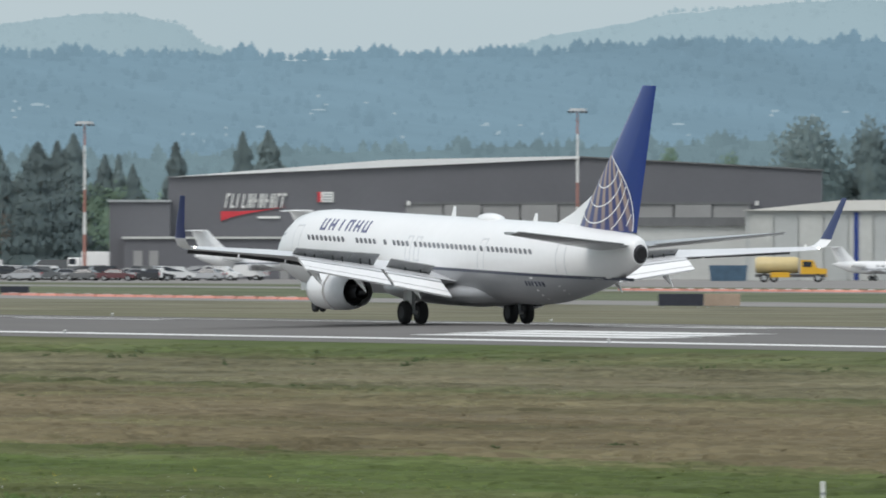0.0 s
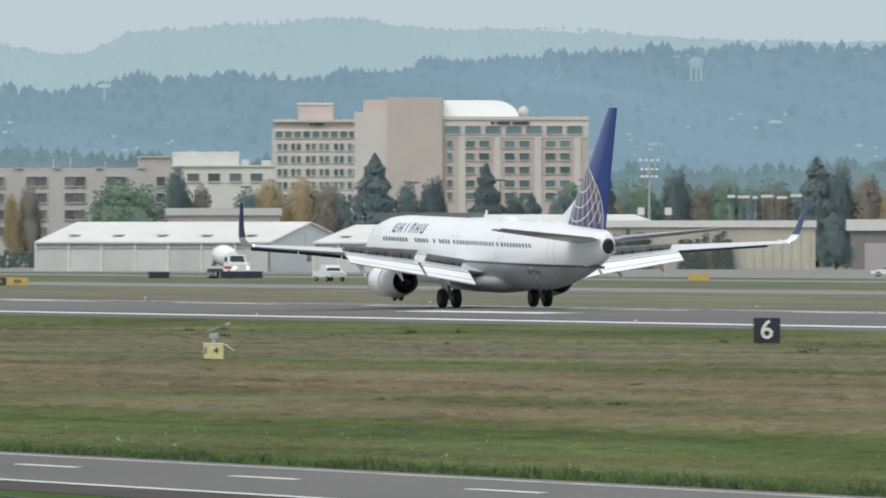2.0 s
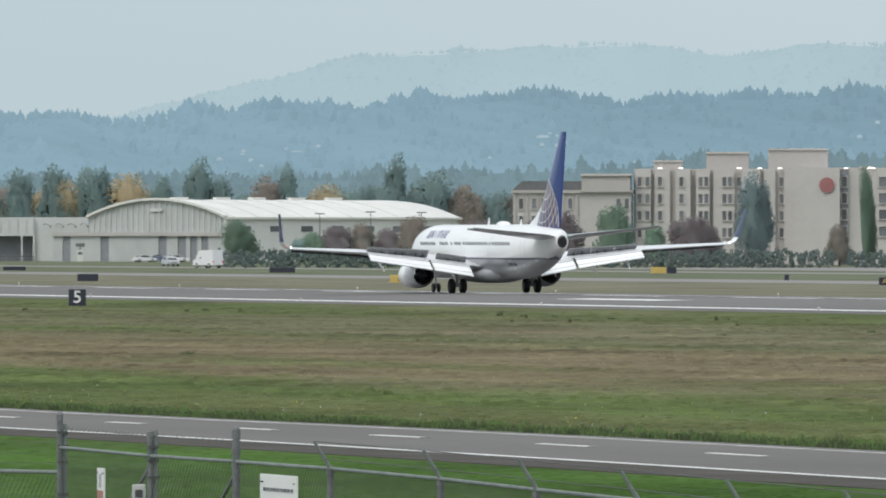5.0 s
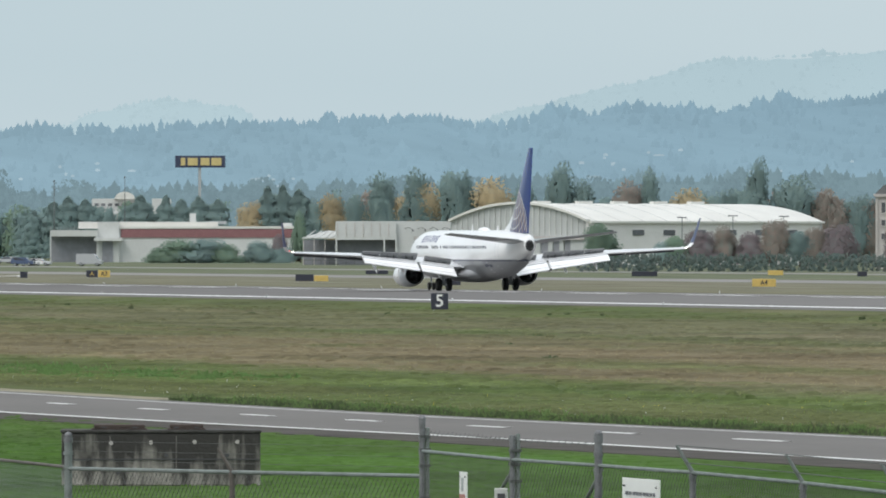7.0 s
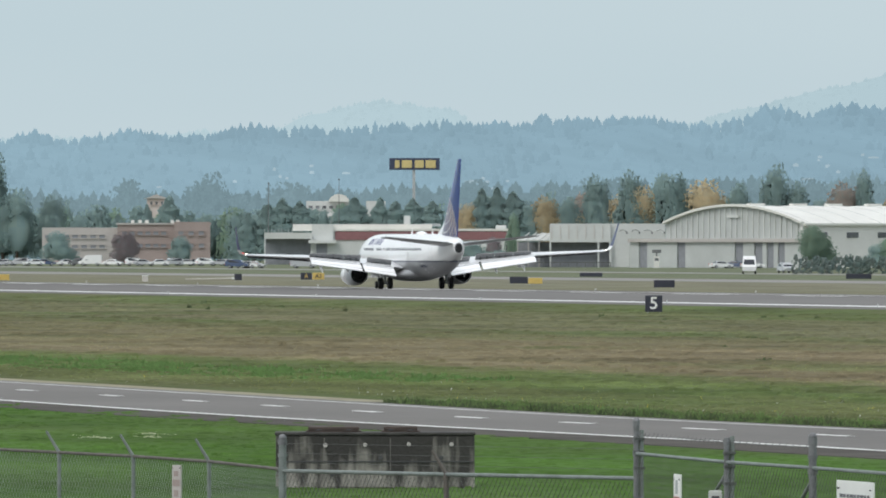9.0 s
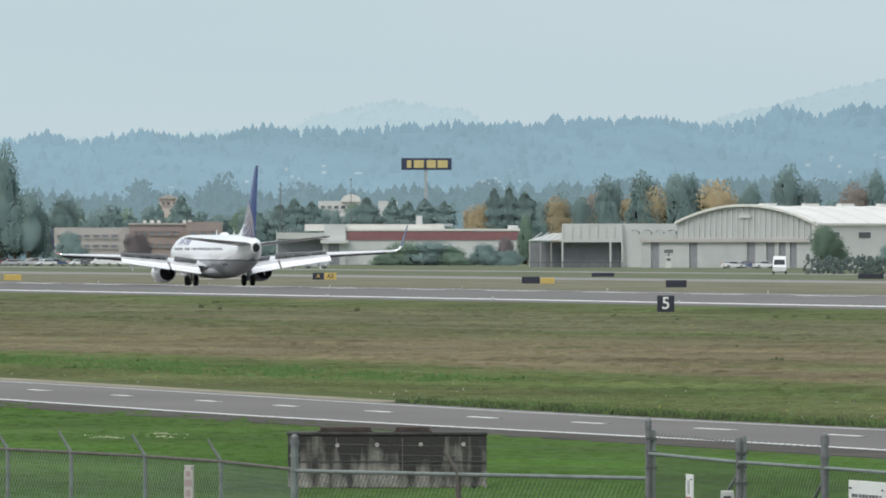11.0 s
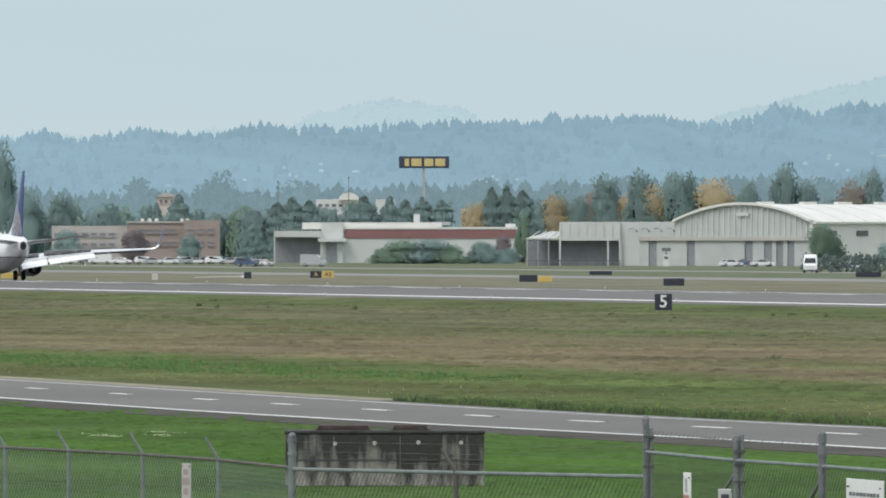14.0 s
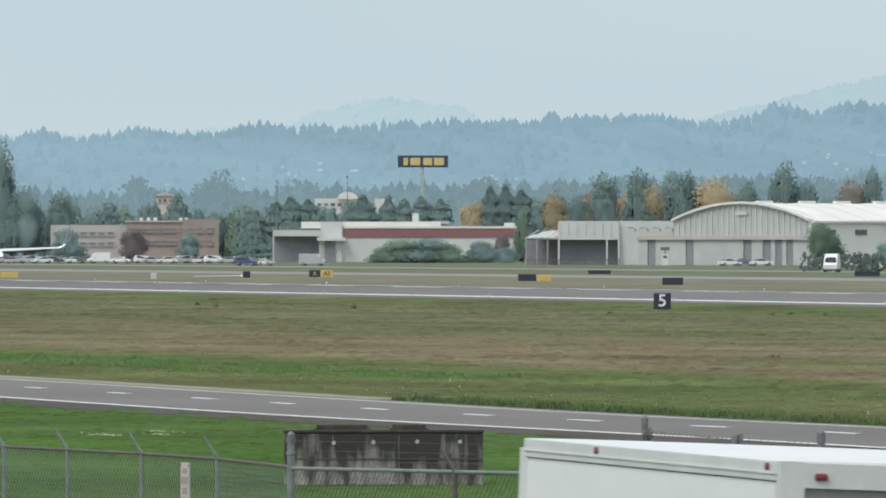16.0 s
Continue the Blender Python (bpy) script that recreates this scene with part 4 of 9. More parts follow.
def arched_hangar():
    L = Lot("arched_hangar", 157, 819, 2380, "white barrel-roofed hangar with tall sliding doors", "hangar")
    u = L.u
    # the gable end stands half turned to the field
    root = L.root
    x0, y0 = spot(402, 2360)
    root.matrix_basis = pose(x0, y0, 0, 0, 0, facing(402) + 45)
    zs, zp = L.z(386), L.z(355)
    W, LEN = 245 * u / math.sin(radians(45)), 417 * u / math.cos(radians(45))
    n = 24
    arc = [(W * i / n, zs + (zp - zs) * (1 - (2 * i / n - 1) ** 2)) for i in range(n + 1)]   # along local y
    # the gable stands on local x = 0, y from 0 to W
    bm = bmesh.new()
    loft(bm, [[(x, y, z) for y, z in arc] + [(x, W, 0), (x, 0, 0)] for x in (0.0, 0.5)])
    part("gable_wall", bm, GABLEGREY, root, "pale grey glazed gable")
    for i in range(1, 25):
        y = W * i / 25
        z1 = zs + (zp - zs) * (1 - (2 * y / W - 1) ** 2)
        block("gable_rib", (0.2, 0.22, z1 - L.z(412) - 0.4), (-0.15, y, (z1 + L.z(412)) / 2), OFFWHITE, root)
    bm = bmesh.new()
    loft(bm, [[(-0.9, y, z), (0.3, y, z), (0.3, y, z + 0.5), (-0.9, y, z + 0.5)] for y, z in arc])
    part("verge", bm, WHITEROOF, root, "white curved verge")
    bm = bmesh.new()
    loft(bm, [[(x, y, z - 0.1) for y, z in arc] + [(x, W, 0), (x, 0, 0)] for x in (LEN - 0.6, LEN - 0.1)])
    part("far_gable_wall", bm, GABLEGREY, root)
    # barrel roof
    bm = bmesh.new()
    rings = []
    for x, k in ((0.2, 1.0), (LEN * 0.3, 1.0), (LEN * 0.6, 1.0), (LEN * 0.97, 1.0), (LEN, 0.97)):
        rings.append([(x, y, zs + 0.12 + (z - zs) * k) for y, z in arc])
    loft(bm, rings, close=False, caps=False)
    roof = part("barrel_roof", bm, WHITEROOF, root, "white painted barrel roof", soft=30)
    for k in (0.12, 0.3, 0.45, 0.62, 0.78):
        block("roof_vent", (4.0, 1.2, 0.7), (LEN * k, W * 0.55, zp + 0.3), WHITEROOF, roof)
        block("roof_vent", (3.0, 1.0, 0.5), (LEN * k + 2, W * 0.28, zp - 1.2), WHITEROOF, roof)
    for i in range(9):
        bm = bmesh.new()
        x = LEN * 0.1 * i + 2
        for (ya, za), (yb, zb) in zip(arc[:-1:2], arc[2::2]):
            rod(bm, (x, ya, za + 0.15), (x, yb, zb + 0.15), 0.07, n=4)
        if i < 8:
            part("roof_seam", bm, GREYROOF, roof)
        else:
            bm.free()
    # side wall's cream is brightened in place of light falling on it
    block("side_wall", (LEN, 0.5, zs), (LEN / 2 - 0.4, 0.25, zs / 2), LITCREAM, root, "cream side wall")
    block("eave", (LEN, 0.9, 0.4), (LEN / 2, -0.2, zs - 0.1), WHITEROOF, root)
    for i in range(7):
        block("side_window", (3.2, 0.15, 1.1), (5 + i * LEN / 7.6, -0.08, zs - 2.2), GLASSGREY, root)
    # doors: a canopy band and sliding leaves, with dark slabs as the shade between
    zc = L.z(415)
    block("door_rail", (1.2, W * 1.25, 0.7), (-0.6, W * 0.62, zc), SHADECREAM, root)
    edges = [0.0, 0.12, 0.17, 0.2, 0.25, 0.28, 0.34, 0.42, 0.48, 0.84, 0.9, 1.12, 1.18, 1.25]
    for i, (a, b) in enumerate(zip(edges, edges[1:])):
        if i % 2:
            block("door_gap", (0.3, (b - a) * W * 0.9, zc), (-0.2, (a + b) / 2 * W, zc / 2), HAZYSHADE, root, "dark slab for the shade between door leaves")
        else:
            block("door_leaf", (0.5, (b - a) * W, zc), (-0.35, (a + b) / 2 * W, zc / 2), GABLEGREY, root)
    block("gable_sign", (0.2, 3.4, 0.6), (-0.35, W * 0.5, L.z(372)), OFFWHITE, root)


def annex():
    L = Lot("hangar_annex", -110, 157, 2420, "low white annex with an open vehicle bay", "building")
    L.slab("wall", 60, 157, None, 385, 0, 14, OFFWHITE)
    L.slab("fascia", -47, 60, 418, 385, -1, 14, OFFWHITE, "white fascia")
    # the bay's shade is a solid grey block
    L.slab("bay", -47, 58, None, 418, 2.5, 14, HAZYSHADE, "open bay with its shade as a grey block")
    for b in (-46, 39, 60):
        L.slab("post", b - 1.5, b + 1.5, None, 418, -1, -0.4, OFFWHITE)
    for i in range(7):
        L.slab("pilaster", -44 + 15 * i, -42.6 + 15 * i, 412, 388, -1.15, -1, CREAM)
    # lean-to roof on thin posts beside the bay, a low rail along both
    bm = bmesh.new()
    x0, x1, za, zb = L.x(-106), L.x(-47), L.z(416), L.z(404)
    loft(bm, [[(x0, -1, za), (x1, -1, za), (x1, -1, za + 0.25), (x0, -1, za + 0.25)], [(x0 + 5, 11, zb), (x1, 11, zb), (x1, 11, zb + 0.25), (x0 + 5, 11, zb + 0.25)]])
    part("lean_to_roof", bm, GREYROOF, L.root, "grey sloping lean-to roof")
    bm = bmesh.new()
    for i in range(5):
        x = x0 + (x1 - x0) * (i + 0.5) / 5
        rod(bm, (x, -1, za + 0.3), (x + 2.0, 11, zb + 0.3), 0.12, n=5)
    part("roof_battens", bm, OFFWHITE, L.root)
    # shade under the lean-to, put in as a grey block
    L.slab("lean_to_shade", -104, -47, None, 418, 6, 11, HAZYSHADE, "grey block for the shade under the lean-to")
    for b in (-104, -85, -66):
        L.slab("post", b - 0.8, b + 0.8, None, 416, -0.8, -0.5, SHADECREAM)
    # gooseneck lamps along the parapet
    for b in (76, 98, 120, 142):
        x, z = L.x(b), L.z(398)
        bm = bmesh.new()
        rod(bm, (x, 0, z), (x + 0.7, -1.2, z + 0.25), 0.06, n=6)
        rod(bm, (x + 0.7, -1.2, z + 0.25), (x + 1.5, -2.2, z - 0.15), 0.06, n=6)
        rod(bm, (x + 1.5, -2.2, z - 0.15), (x + 1.6, -2.3, z - 0.55), 0.12, 0.2, n=8)
        part("gooseneck_lamp", bm, SLATE, L.root)
    L.slab("rail", -104, 60, 454.5, 453, -1.6, -1.4, SLATE)
    for i in range(12):
        L.slab("rail_post", -103 + 14.8 * i, -102 + 14.8 * i, None, 453, -1.6, -1.4, SLATE)


def booth():
    L = Lot("guard_booth", 136, 150, 2370, "small white booth with a dark flat cap", "booth")
    L.slab("cabin", 137, 147, None, 443, 0, 1.2, WHITEROOF)
    L.slab("window", 138.5, 145.5, 451, 446, -0.05, 0.02, GLASSGREY)
    L.slab("mast", 141, 143, 443, 436, 0.4, 0.7, SLATE)
    L.slab("cap", 134, 150, 437, 431, -0.3, 1.5, SLATE, "dark flat cap")


def red_band_building():
    L = Lot("warehouse", -552, -122, 2750, "long low white warehouse with a maroon band", "warehouse")
    L.slab("wall", -430, -122, None, 398, 0, 22, OFFWHITE)
    L.slab("band", -427, -124, 414, 399, -0.25, 0.1, MAROON, "maroon band")
    L.slab("coping", -432, -120, 398, 394, -0.4, 22.3, WHITEROOF)
    L.slab("penthouse", -502, -255, 398, 386, 1, 18, WHITEROOF)
    L.slab("lobby", -468, -430, None, 386, -1, 15, OFFWHITE)
    L.slab("lobby_door", -460, -441, None, 420, -1.3, -0.9, HAZYSHADE)
    L.slab("canopy", -474, -424, 420, 414, -3, 0, OFFWHITE)
    L.slab("carport_roof", -552, -468, 412, 401, -2, 12, GREYROOF)
    # carport shade, put in as a grey block
    L.slab("carport_shade", -550, -470, None, 412, 1.5, 12, HAZYSHADE, "grey block for the carport's shade")
    for b in (-551, -469):
        L.slab("post", b - 1, b + 1, None, 412, -2, -1.6, OFFWHITE)
    L.slab("chimney", -305, -294, 387, 371, 4, 7, OFFWHITE)
    L.slab("roof_unit", -272, -240, 390, 385, 4, 8, GREYBOX)
    L.slab("roof_unit", -142, -124, 396, 388, 4, 8, OFFWHITE)
    for k in range(9):
        L.slab("rail_post", -552 + k * 6, -551 + k * 6, 401, 395, 0, 0.2, GREYBOX)


def brick_block():
    L = Lot("brick_building", -945, -640, 2850, "low brown brick office building", "building")
    L.slab("wall", -945, -790, None, 392, 0, 20, SHADECREAM)
    L.slab("wall", -812, -648, None, 385, -2, 20, BRICKWALL)
    L.slab("wall", -712, -648, None, 382, -4, 18, BRICKWALL)
    L.slab("coping", -814, -646, 387, 384, -2.4, 20.3, SHADECREAM)
    # panes take the shade grey, paled for haze
    L.panes([-935 + 16 * i for i in range(7)], (408, 426), 10, 6, HAZYSHADE, -0.1, SHADECREAM)
    L.panes([-800 + 14 * i for i in range(6)], (402, 424), 9, 6, HAZYSHADE, -2.1, BRICKWALL)
    L.panes([-700, -682, -664], (402, 424), 9, 7, HAZYSHADE, -4.1, BRICKWALL)
    for b in (-785, -772, -760, -715, -705):
        L.slab("roof_unit", b - 3, b + 3, 384, 379, 2, 5, WHITEROOF)


def far_white_hall():
    L = Lot("domed_hall", -480, -345, 3250, "distant white hall with a vaulted roof", "building")
    L.slab("wall", -478, -402, None, 345, 0, 20, OFFWHITE)
    bm = bmesh.new()
    a, c, z0, r = L.x(-420), 18 * L.u, L.z(346), 13 * L.u
    loft(bm, [[(a + c * math.cos(math.pi * i / 12), y, z0 + r * math.sin(math.pi * i / 12)) for i in range(13)] for y in (-2, 20)])
    part("vault", bm, WHITEROOF, L.root, soft=40)
    L.slab("wing", -475, -380, None, 372, -6, 0, SHADECREAM)
    L.slab("wing", -372, -338, None, 345, -2, 10, OFFWHITE)
    L.panes([-470 + 12 * i for i in range(6)], (356,), 7, 5, GLASSGREY, -0.1, OFFWHITE)
    tower = Lot("tan_house", -765, -720, 3250, "distant tan house among trees", "house")
    tower.slab("wall", -760, -726, None, 340, 0, 10, PINKSTONE)
    bm = bmesh.new()
    prism(bm, [(tower.x(-764), tower.z(341)), (tower.x(-722), tower.z(341)), (tower.x(-743), tower.z(333))], -0.6, 10.6)
    part("roof", bm, SHADECREAM, tower.root)
    tower.panes([-752, -743, -733], (349,), 4, 6, GLASSGREY, -0.1, PINKSTONE)


def store_sign():
    L = Lot("store_sign", -331, -242, 3300, "dark blue billboard with yellow shapes on a tall pole", "sign")
    L.slab("panel", -331, -242, 290, 269, 0, 1.2, material("navy_sign_panel", (0.045, 0.055, 0.10), 0.5, vary=0.1), "navy panel", 0.05)
    gold = material("yellow_sign_letters", (0.62, 0.5, 0.22), 0.5, vary=0.08)
    for b0, b1 in ((-321, -313), (-309, -291), (-286, -270), (-267, -249)):
        L.slab("sign_shape", b0, b1, 286.5, 273, -0.15, 0, gold, "plain yellow shape", 0.08)
    L.slab("pole", -290, -285, None, 290, 0.3, 1.0, GREYBOX)


def conference_hotel():
    L = Lot("courtyard_hotel", 909, 1872, 2080, "cream six-storey hotel with ranks of windows", "hotel")
    # low wing with a slate roof
    L.slab("low_wing", 909, 1118, None, 340, -4, 14, CREAM)
    L.slab("cornice", 906, 1121, 342, 337, -4.6, 14.5, SHADECREAM)
    bm = bmesh.new()
    prism(bm, [(L.x(907), L.z(338)), (L.x(1120), L.z(338)), (L.x(1105), L.z(321)), (L.x(924), L.z(321))], -4.4, 14)
    part("slate_roof", bm, SLATE, L.root, "dark slate roof")
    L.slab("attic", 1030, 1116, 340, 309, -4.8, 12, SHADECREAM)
    L.slab("attic_cornice", 1028, 1118, 312, 308, -5.2, 12.2, CREAM)
    for b in (923, 946, 964, 985, 1010, 1095, 1110):
        L.panes((b,), (361,), 7, 18, GLASSGREY, -4.06)
        L.panes((b,), (388, 412), 7, 10, GLASSGREY, -4.06)
    for b in (912, 934, 955, 975, 998, 1022):
        L.slab("pilaster", b - 1.5, b + 1.5, None, 342, -4.35, -4, SHADECREAM)
    # main block: bays step in and out, the wall between darkened as shade
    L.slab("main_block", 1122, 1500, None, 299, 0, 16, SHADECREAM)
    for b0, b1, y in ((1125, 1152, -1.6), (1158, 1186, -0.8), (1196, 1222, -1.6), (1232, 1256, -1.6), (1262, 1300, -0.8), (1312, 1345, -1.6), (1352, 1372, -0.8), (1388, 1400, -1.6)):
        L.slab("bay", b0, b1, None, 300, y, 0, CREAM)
    rows = (322, 352, 382, 412)
    for b, y in ((1132, -1.66), (1146, -1.66), (1168, -0.86), (1206, -1.66), (1240, -1.66), (1250, -1.66), (1282, -0.86), (1292, -0.86), (1308, -0.06), (1383, -0.06)):
        L.panes((b,), rows, 7, 16, GLASSGREY, y)
    L.slab("stair_tower", 1400, 1486, None, 297, -2.4, 14, CREAM, "blank cream stair tower")
    bm = bmesh.new()
    x, z, r = L.x(1463), L.z(328), 13.5 * L.u
    rod(bm, (x, -2.7, z), (x, -2.35, z), r, n=28)
    part("roundel", bm, material("dull_red_roundel", (0.36, 0.15, 0.15), 0.6, vary=0.1), L.root, "dull red round sign")
    # long wing with paired windows
    L.slab("long_wing", 1486, 1872, None, 297, 0, 15, CREAM)
    # dark slab on the wall drawn in as shade
    L.slab("recess", 1487, 1501, None, 300, -0.3, 0.2, HAZYSHADE)
    L.panes((1494,), (322, 351, 380, 410), 9, 18, GLASSGREY, -0.4)
    for b in (1564,):
        L.panes((b,), (322, 351, 380, 410), 17, 17, GLASSGREY, -0.06)
    for b in (1630, 1698, 1771):
        L.panes((b - 9.5, b + 9.5), (321, 350, 380, 410), 17, 16, GLASSGREY, -0.06)
    L.panes((1850,), (321, 350, 380, 410), 15, 16, GLASSGREY, -0.06)
    for b0, b1 in ((1520, 1545), (1590, 1605), (1660, 1672), (1735, 1748), (1808, 1822)):
        L.slab("parapet", b0, b1, 299, 295, -0.3, 15, SHADECREAM)
    for b0, b1, e, y in ((1157, 1207, 285, 1), (1250, 1325, 270, 2), (1359, 1465, 264, 3), (1812, 1868, 277, 1)):
        L.slab("penthouse", b0, b1, 300, e, y, 12, SHADECREAM)
        L.slab("coping", b0 - 1, b1 + 1, e + 2, e - 1, y - 0.3, 12.3, CREAM)
    for b in (1425, 1437, 1448):
        L.slab("flue", b, b + 4, 266, 262, 3, 5, SHADECREAM)
    for b in (1168, 1205, 1308, 1345, 1380, 1497, 1536, 1541, 1545):
        bm = bmesh.new()
        rod(bm, (L.x(b), -0.6, L.z(299)), (L.x(b), -0.6, L.z(297)), 0.4, n=8)
        part("floodlight", bm, material("lit_floodlight", (1, 0.97, 0.9), 0.3, glow=1.2) if b == 1168 else bpy.data.materials["lit_floodlight"], L.root)
    for b, e in ((1690, 278), (1660, 281), (1752, 286)):
        L.slab("roof_mast", b, b + 1.2, 298, e, 4, 4.2, OFFWHITE)


def white_office():
    L = Lot("white_office", 1868, 2052, 2300, "white low office with a plain upper storey", "building")
    L.slab("lower_wall", 1868, 2052, None, 293, 0, 14, WHITEROOF)
    L.slab("upper_wall", 1870, 1988, 293, 268, 3, 14, WHITEROOF)
    L.slab("roof_unit", 1992, 2006, 293, 282, 2, 6, OFFWHITE)
    L.slab("roof_unit", 2028, 2046, 293, 283, 2, 6, OFFWHITE)
    L.panes((1907, 1944, 1982, 2019), (314,), 21, 14, GLASSGREY, -0.06, WHITEROOF)
    L.slab("coping", 1866, 2054, 295, 292, -0.4, 14.3, WHITEROOF)


def suites_hotel():
    L = Lot("tower_hotel", 2047, 2602, 2850, "pinkish-cream hotel tower with green-tinted windows", "hotel")
    L.slab("left_wing", 2050, 2206, None, 213, 0, 22, PINKSTONE)
    L.slab("left_face", 2047, 2206, None, 228, -0.6, 0, TOWERCREAM)
    L.slab("coping", 2048, 2208, 216, 211, -1.0, 22.4, TOWERCREAM)
    L.panes([2059 + 16.3 * i for i in range(10)], (238,), 12, 11, GLASSGREEN, -0.66, TOWERCREAM)
    cols = [2060, 2070, 2084, 2094, 2110, 2120, 2134, 2144, 2160, 2170, 2184, 2194]
    L.panes(cols, (260, 282, 305, 328, 350), 7, 12, GLASSGREEN, -0.66, TOWERCREAM)
    L.slab("lift_block", 2092, 2154, 214, 183, 6, 18, PINKSTONE)
    L.slab("lift_coping", 2091, 2155, 185, 181, 5.7, 18.3, TOWERCREAM)
    L.slab("core_left", 2192, 2262, None, 198, -1.2, 20, TOWERCREAM)
    L.slab("core", 2250, 2348, None, 172, -2.2, 22, PINKSTONE, "blank pinkish core tower")
    L.slab("core_head", 2208, 2290, 200, 176, 3, 18, PINKSTONE)
    L.slab("right_wing", 2347, 2606, None, 208, -0.8, 20, PINKSTONE)
    L.slab("right_coping", 2346, 2608, 212, 206, -1.3, 20.4, TOWERCREAM)
    L.slab("top_band", 2348, 2606, 244, 212, -1.0, -0.8, TOWERCREAM)
    L.panes([2366 + 36 * i for i in range(7)], (230,), 28, 14, GLASSGREEN, -1.06, TOWERCREAM)
    L.panes((2361,), (255, 277, 301, 325, 347), 9, 13, GLASSGREEN, -0.86, TOWERCREAM)
    L.panes([c + k for c in (2409, 2480, 2552) for k in (-13, 13)], (255, 277, 301, 325, 347), 18, 12, GLASSGREEN, -0.86, TOWERCREAM)
    for b in (2383, 2445, 2517, 2587):
        L.slab("pier", b - 6, b + 6, None, 244, -1.15, -0.8, TOWERCREAM)
    # vaulted white atrium roof, glazed towards one end
    bm = bmesh.new()
    outline = [(2350, 209), (2350, 176), (2440, 176)] + [(2440 + 44 * math.sin(math.pi / 2 * i / 6), 209 - 33 * math.cos(math.pi / 2 * i / 6)) for i in range(1, 7)]
    front = [(L.x(b), 2 + 13 * (209 - e) / 33, L.z(e)) for b, e in outline]
    loft(bm, [front, [(x, 22, z) for x, y, z in front]])
    part("atrium_roof", bm, SIGNWHITE, L.root, "white vaulted atrium roof", soft=30)
    bm = bmesh.new()
    bmesh.ops.create_uvsphere(bm, u_segments=14, v_segments=8, radius=9 * L.u, matrix=Matrix.Translation((L.x(2492), 6, L.z(196))))
    part("roof_dome", bm, TOWERCREAM, L.root, soft=60)
    for b0, b1 in ((2434, 2440), (2444, 2468), (2472, 2502)):
        L.slab("title_bar", b0, b1, 220, 215, -1.45, -1.3, SHADOWBAY)
    for b0, b1 in ((2113, 2118), (2120, 2138)):
        L.slab("title_bar", b0, b1, 222, 218, -1.1, -0.95, SHADOWBAY)


def gable_hangar(b_left, b_eave, b_right, d, e_ridge, e_eave, label, name="gable_hangar"):
    """A long shed with one gable turned to the field."""
    L = Lot(name, b_left, b_right, d, label, "hangar", group="grey hangars")
    phi = radians(26)
    LEN, W = (b_eave - b_left) * L.u / math.cos(phi), (b_right - b_eave) * L.u / math.sin(phi)
    x0, y0 = spot(b_eave, d)
    L.root.matrix_basis = pose(x0, y0, 0, 0, 0, facing(b_eave) - math.degrees(phi))
    zr, ze = L.z(e_ridge), L.z(e_eave)
    # local: the corner is the origin, the shed runs to -x, the gable to +y
    block("side_wall", (LEN, 0.4, ze), (-LEN / 2, 0.2, ze / 2), OFFWHITE, L.root)
    # gable colour raised above the side wall's to make up for its shade
    bm = bmesh.new()
    loft(bm, [[(x, 0, 0), (x, W, 0), (x, W, ze), (x, W / 2, zr), (x, 0, ze)] for x in (-0.4, 0.0)])
    gable = part("gable_wall", bm, PALEWALL, L.root, "pale grey-green gable wall")
    for sgn in (0, 1):
        bm = bmesh.new()
        ya, yb = (-0.6, W / 2) if not sgn else (W + 0.6, W / 2)
        za = ze - 0.2
        loft(bm, [[(x, ya, za), (x, yb, zr), (x, yb, zr + 0.25), (x, ya, za + 0.25)] for x in (-LEN, 0.5)])
        part("roof_slope", bm, WHITEROOF, L.root, "white metal roof slope")
    n = 7
    for i in range(n):
        w = LEN / n
        block("door_panel", (w - 0.35, 0.25, ze * 0.74), (-w * (i + 0.5), -0.1, ze * 0.37), OFFWHITE if i % 2 else GREYROOF, L.root)
        block("wall_post", (0.3, 0.4, ze), (-w * (i + 1), -0.15, ze / 2), WHITEROOF, L.root)
    # shade under the eave, put in as a grey strip
    block("eave_shadow_gap", (LEN, 0.15, 0.45), (-LEN / 2, -0.12, ze - 0.75), GREYBOX, L.root)
    for i in range(5):
        block("roof_light", (1.6, 1.2, 0.08), (-LEN * (0.12 + 0.19 * i), W * 0.12, ze + (zr - ze) * 0.3 + 0.25), GREYBOX, L.root)
    block("gable_sign", (0.1, 2.4, 2.2), (0.08, W * 0.5, ze + 0.2), SIGNWHITE, gable)
    block("gable_window", (0.1, 1.2, 1.0), (0.08, W * 0.5, ze * 0.45), GLASSGREY, gable)
    return L


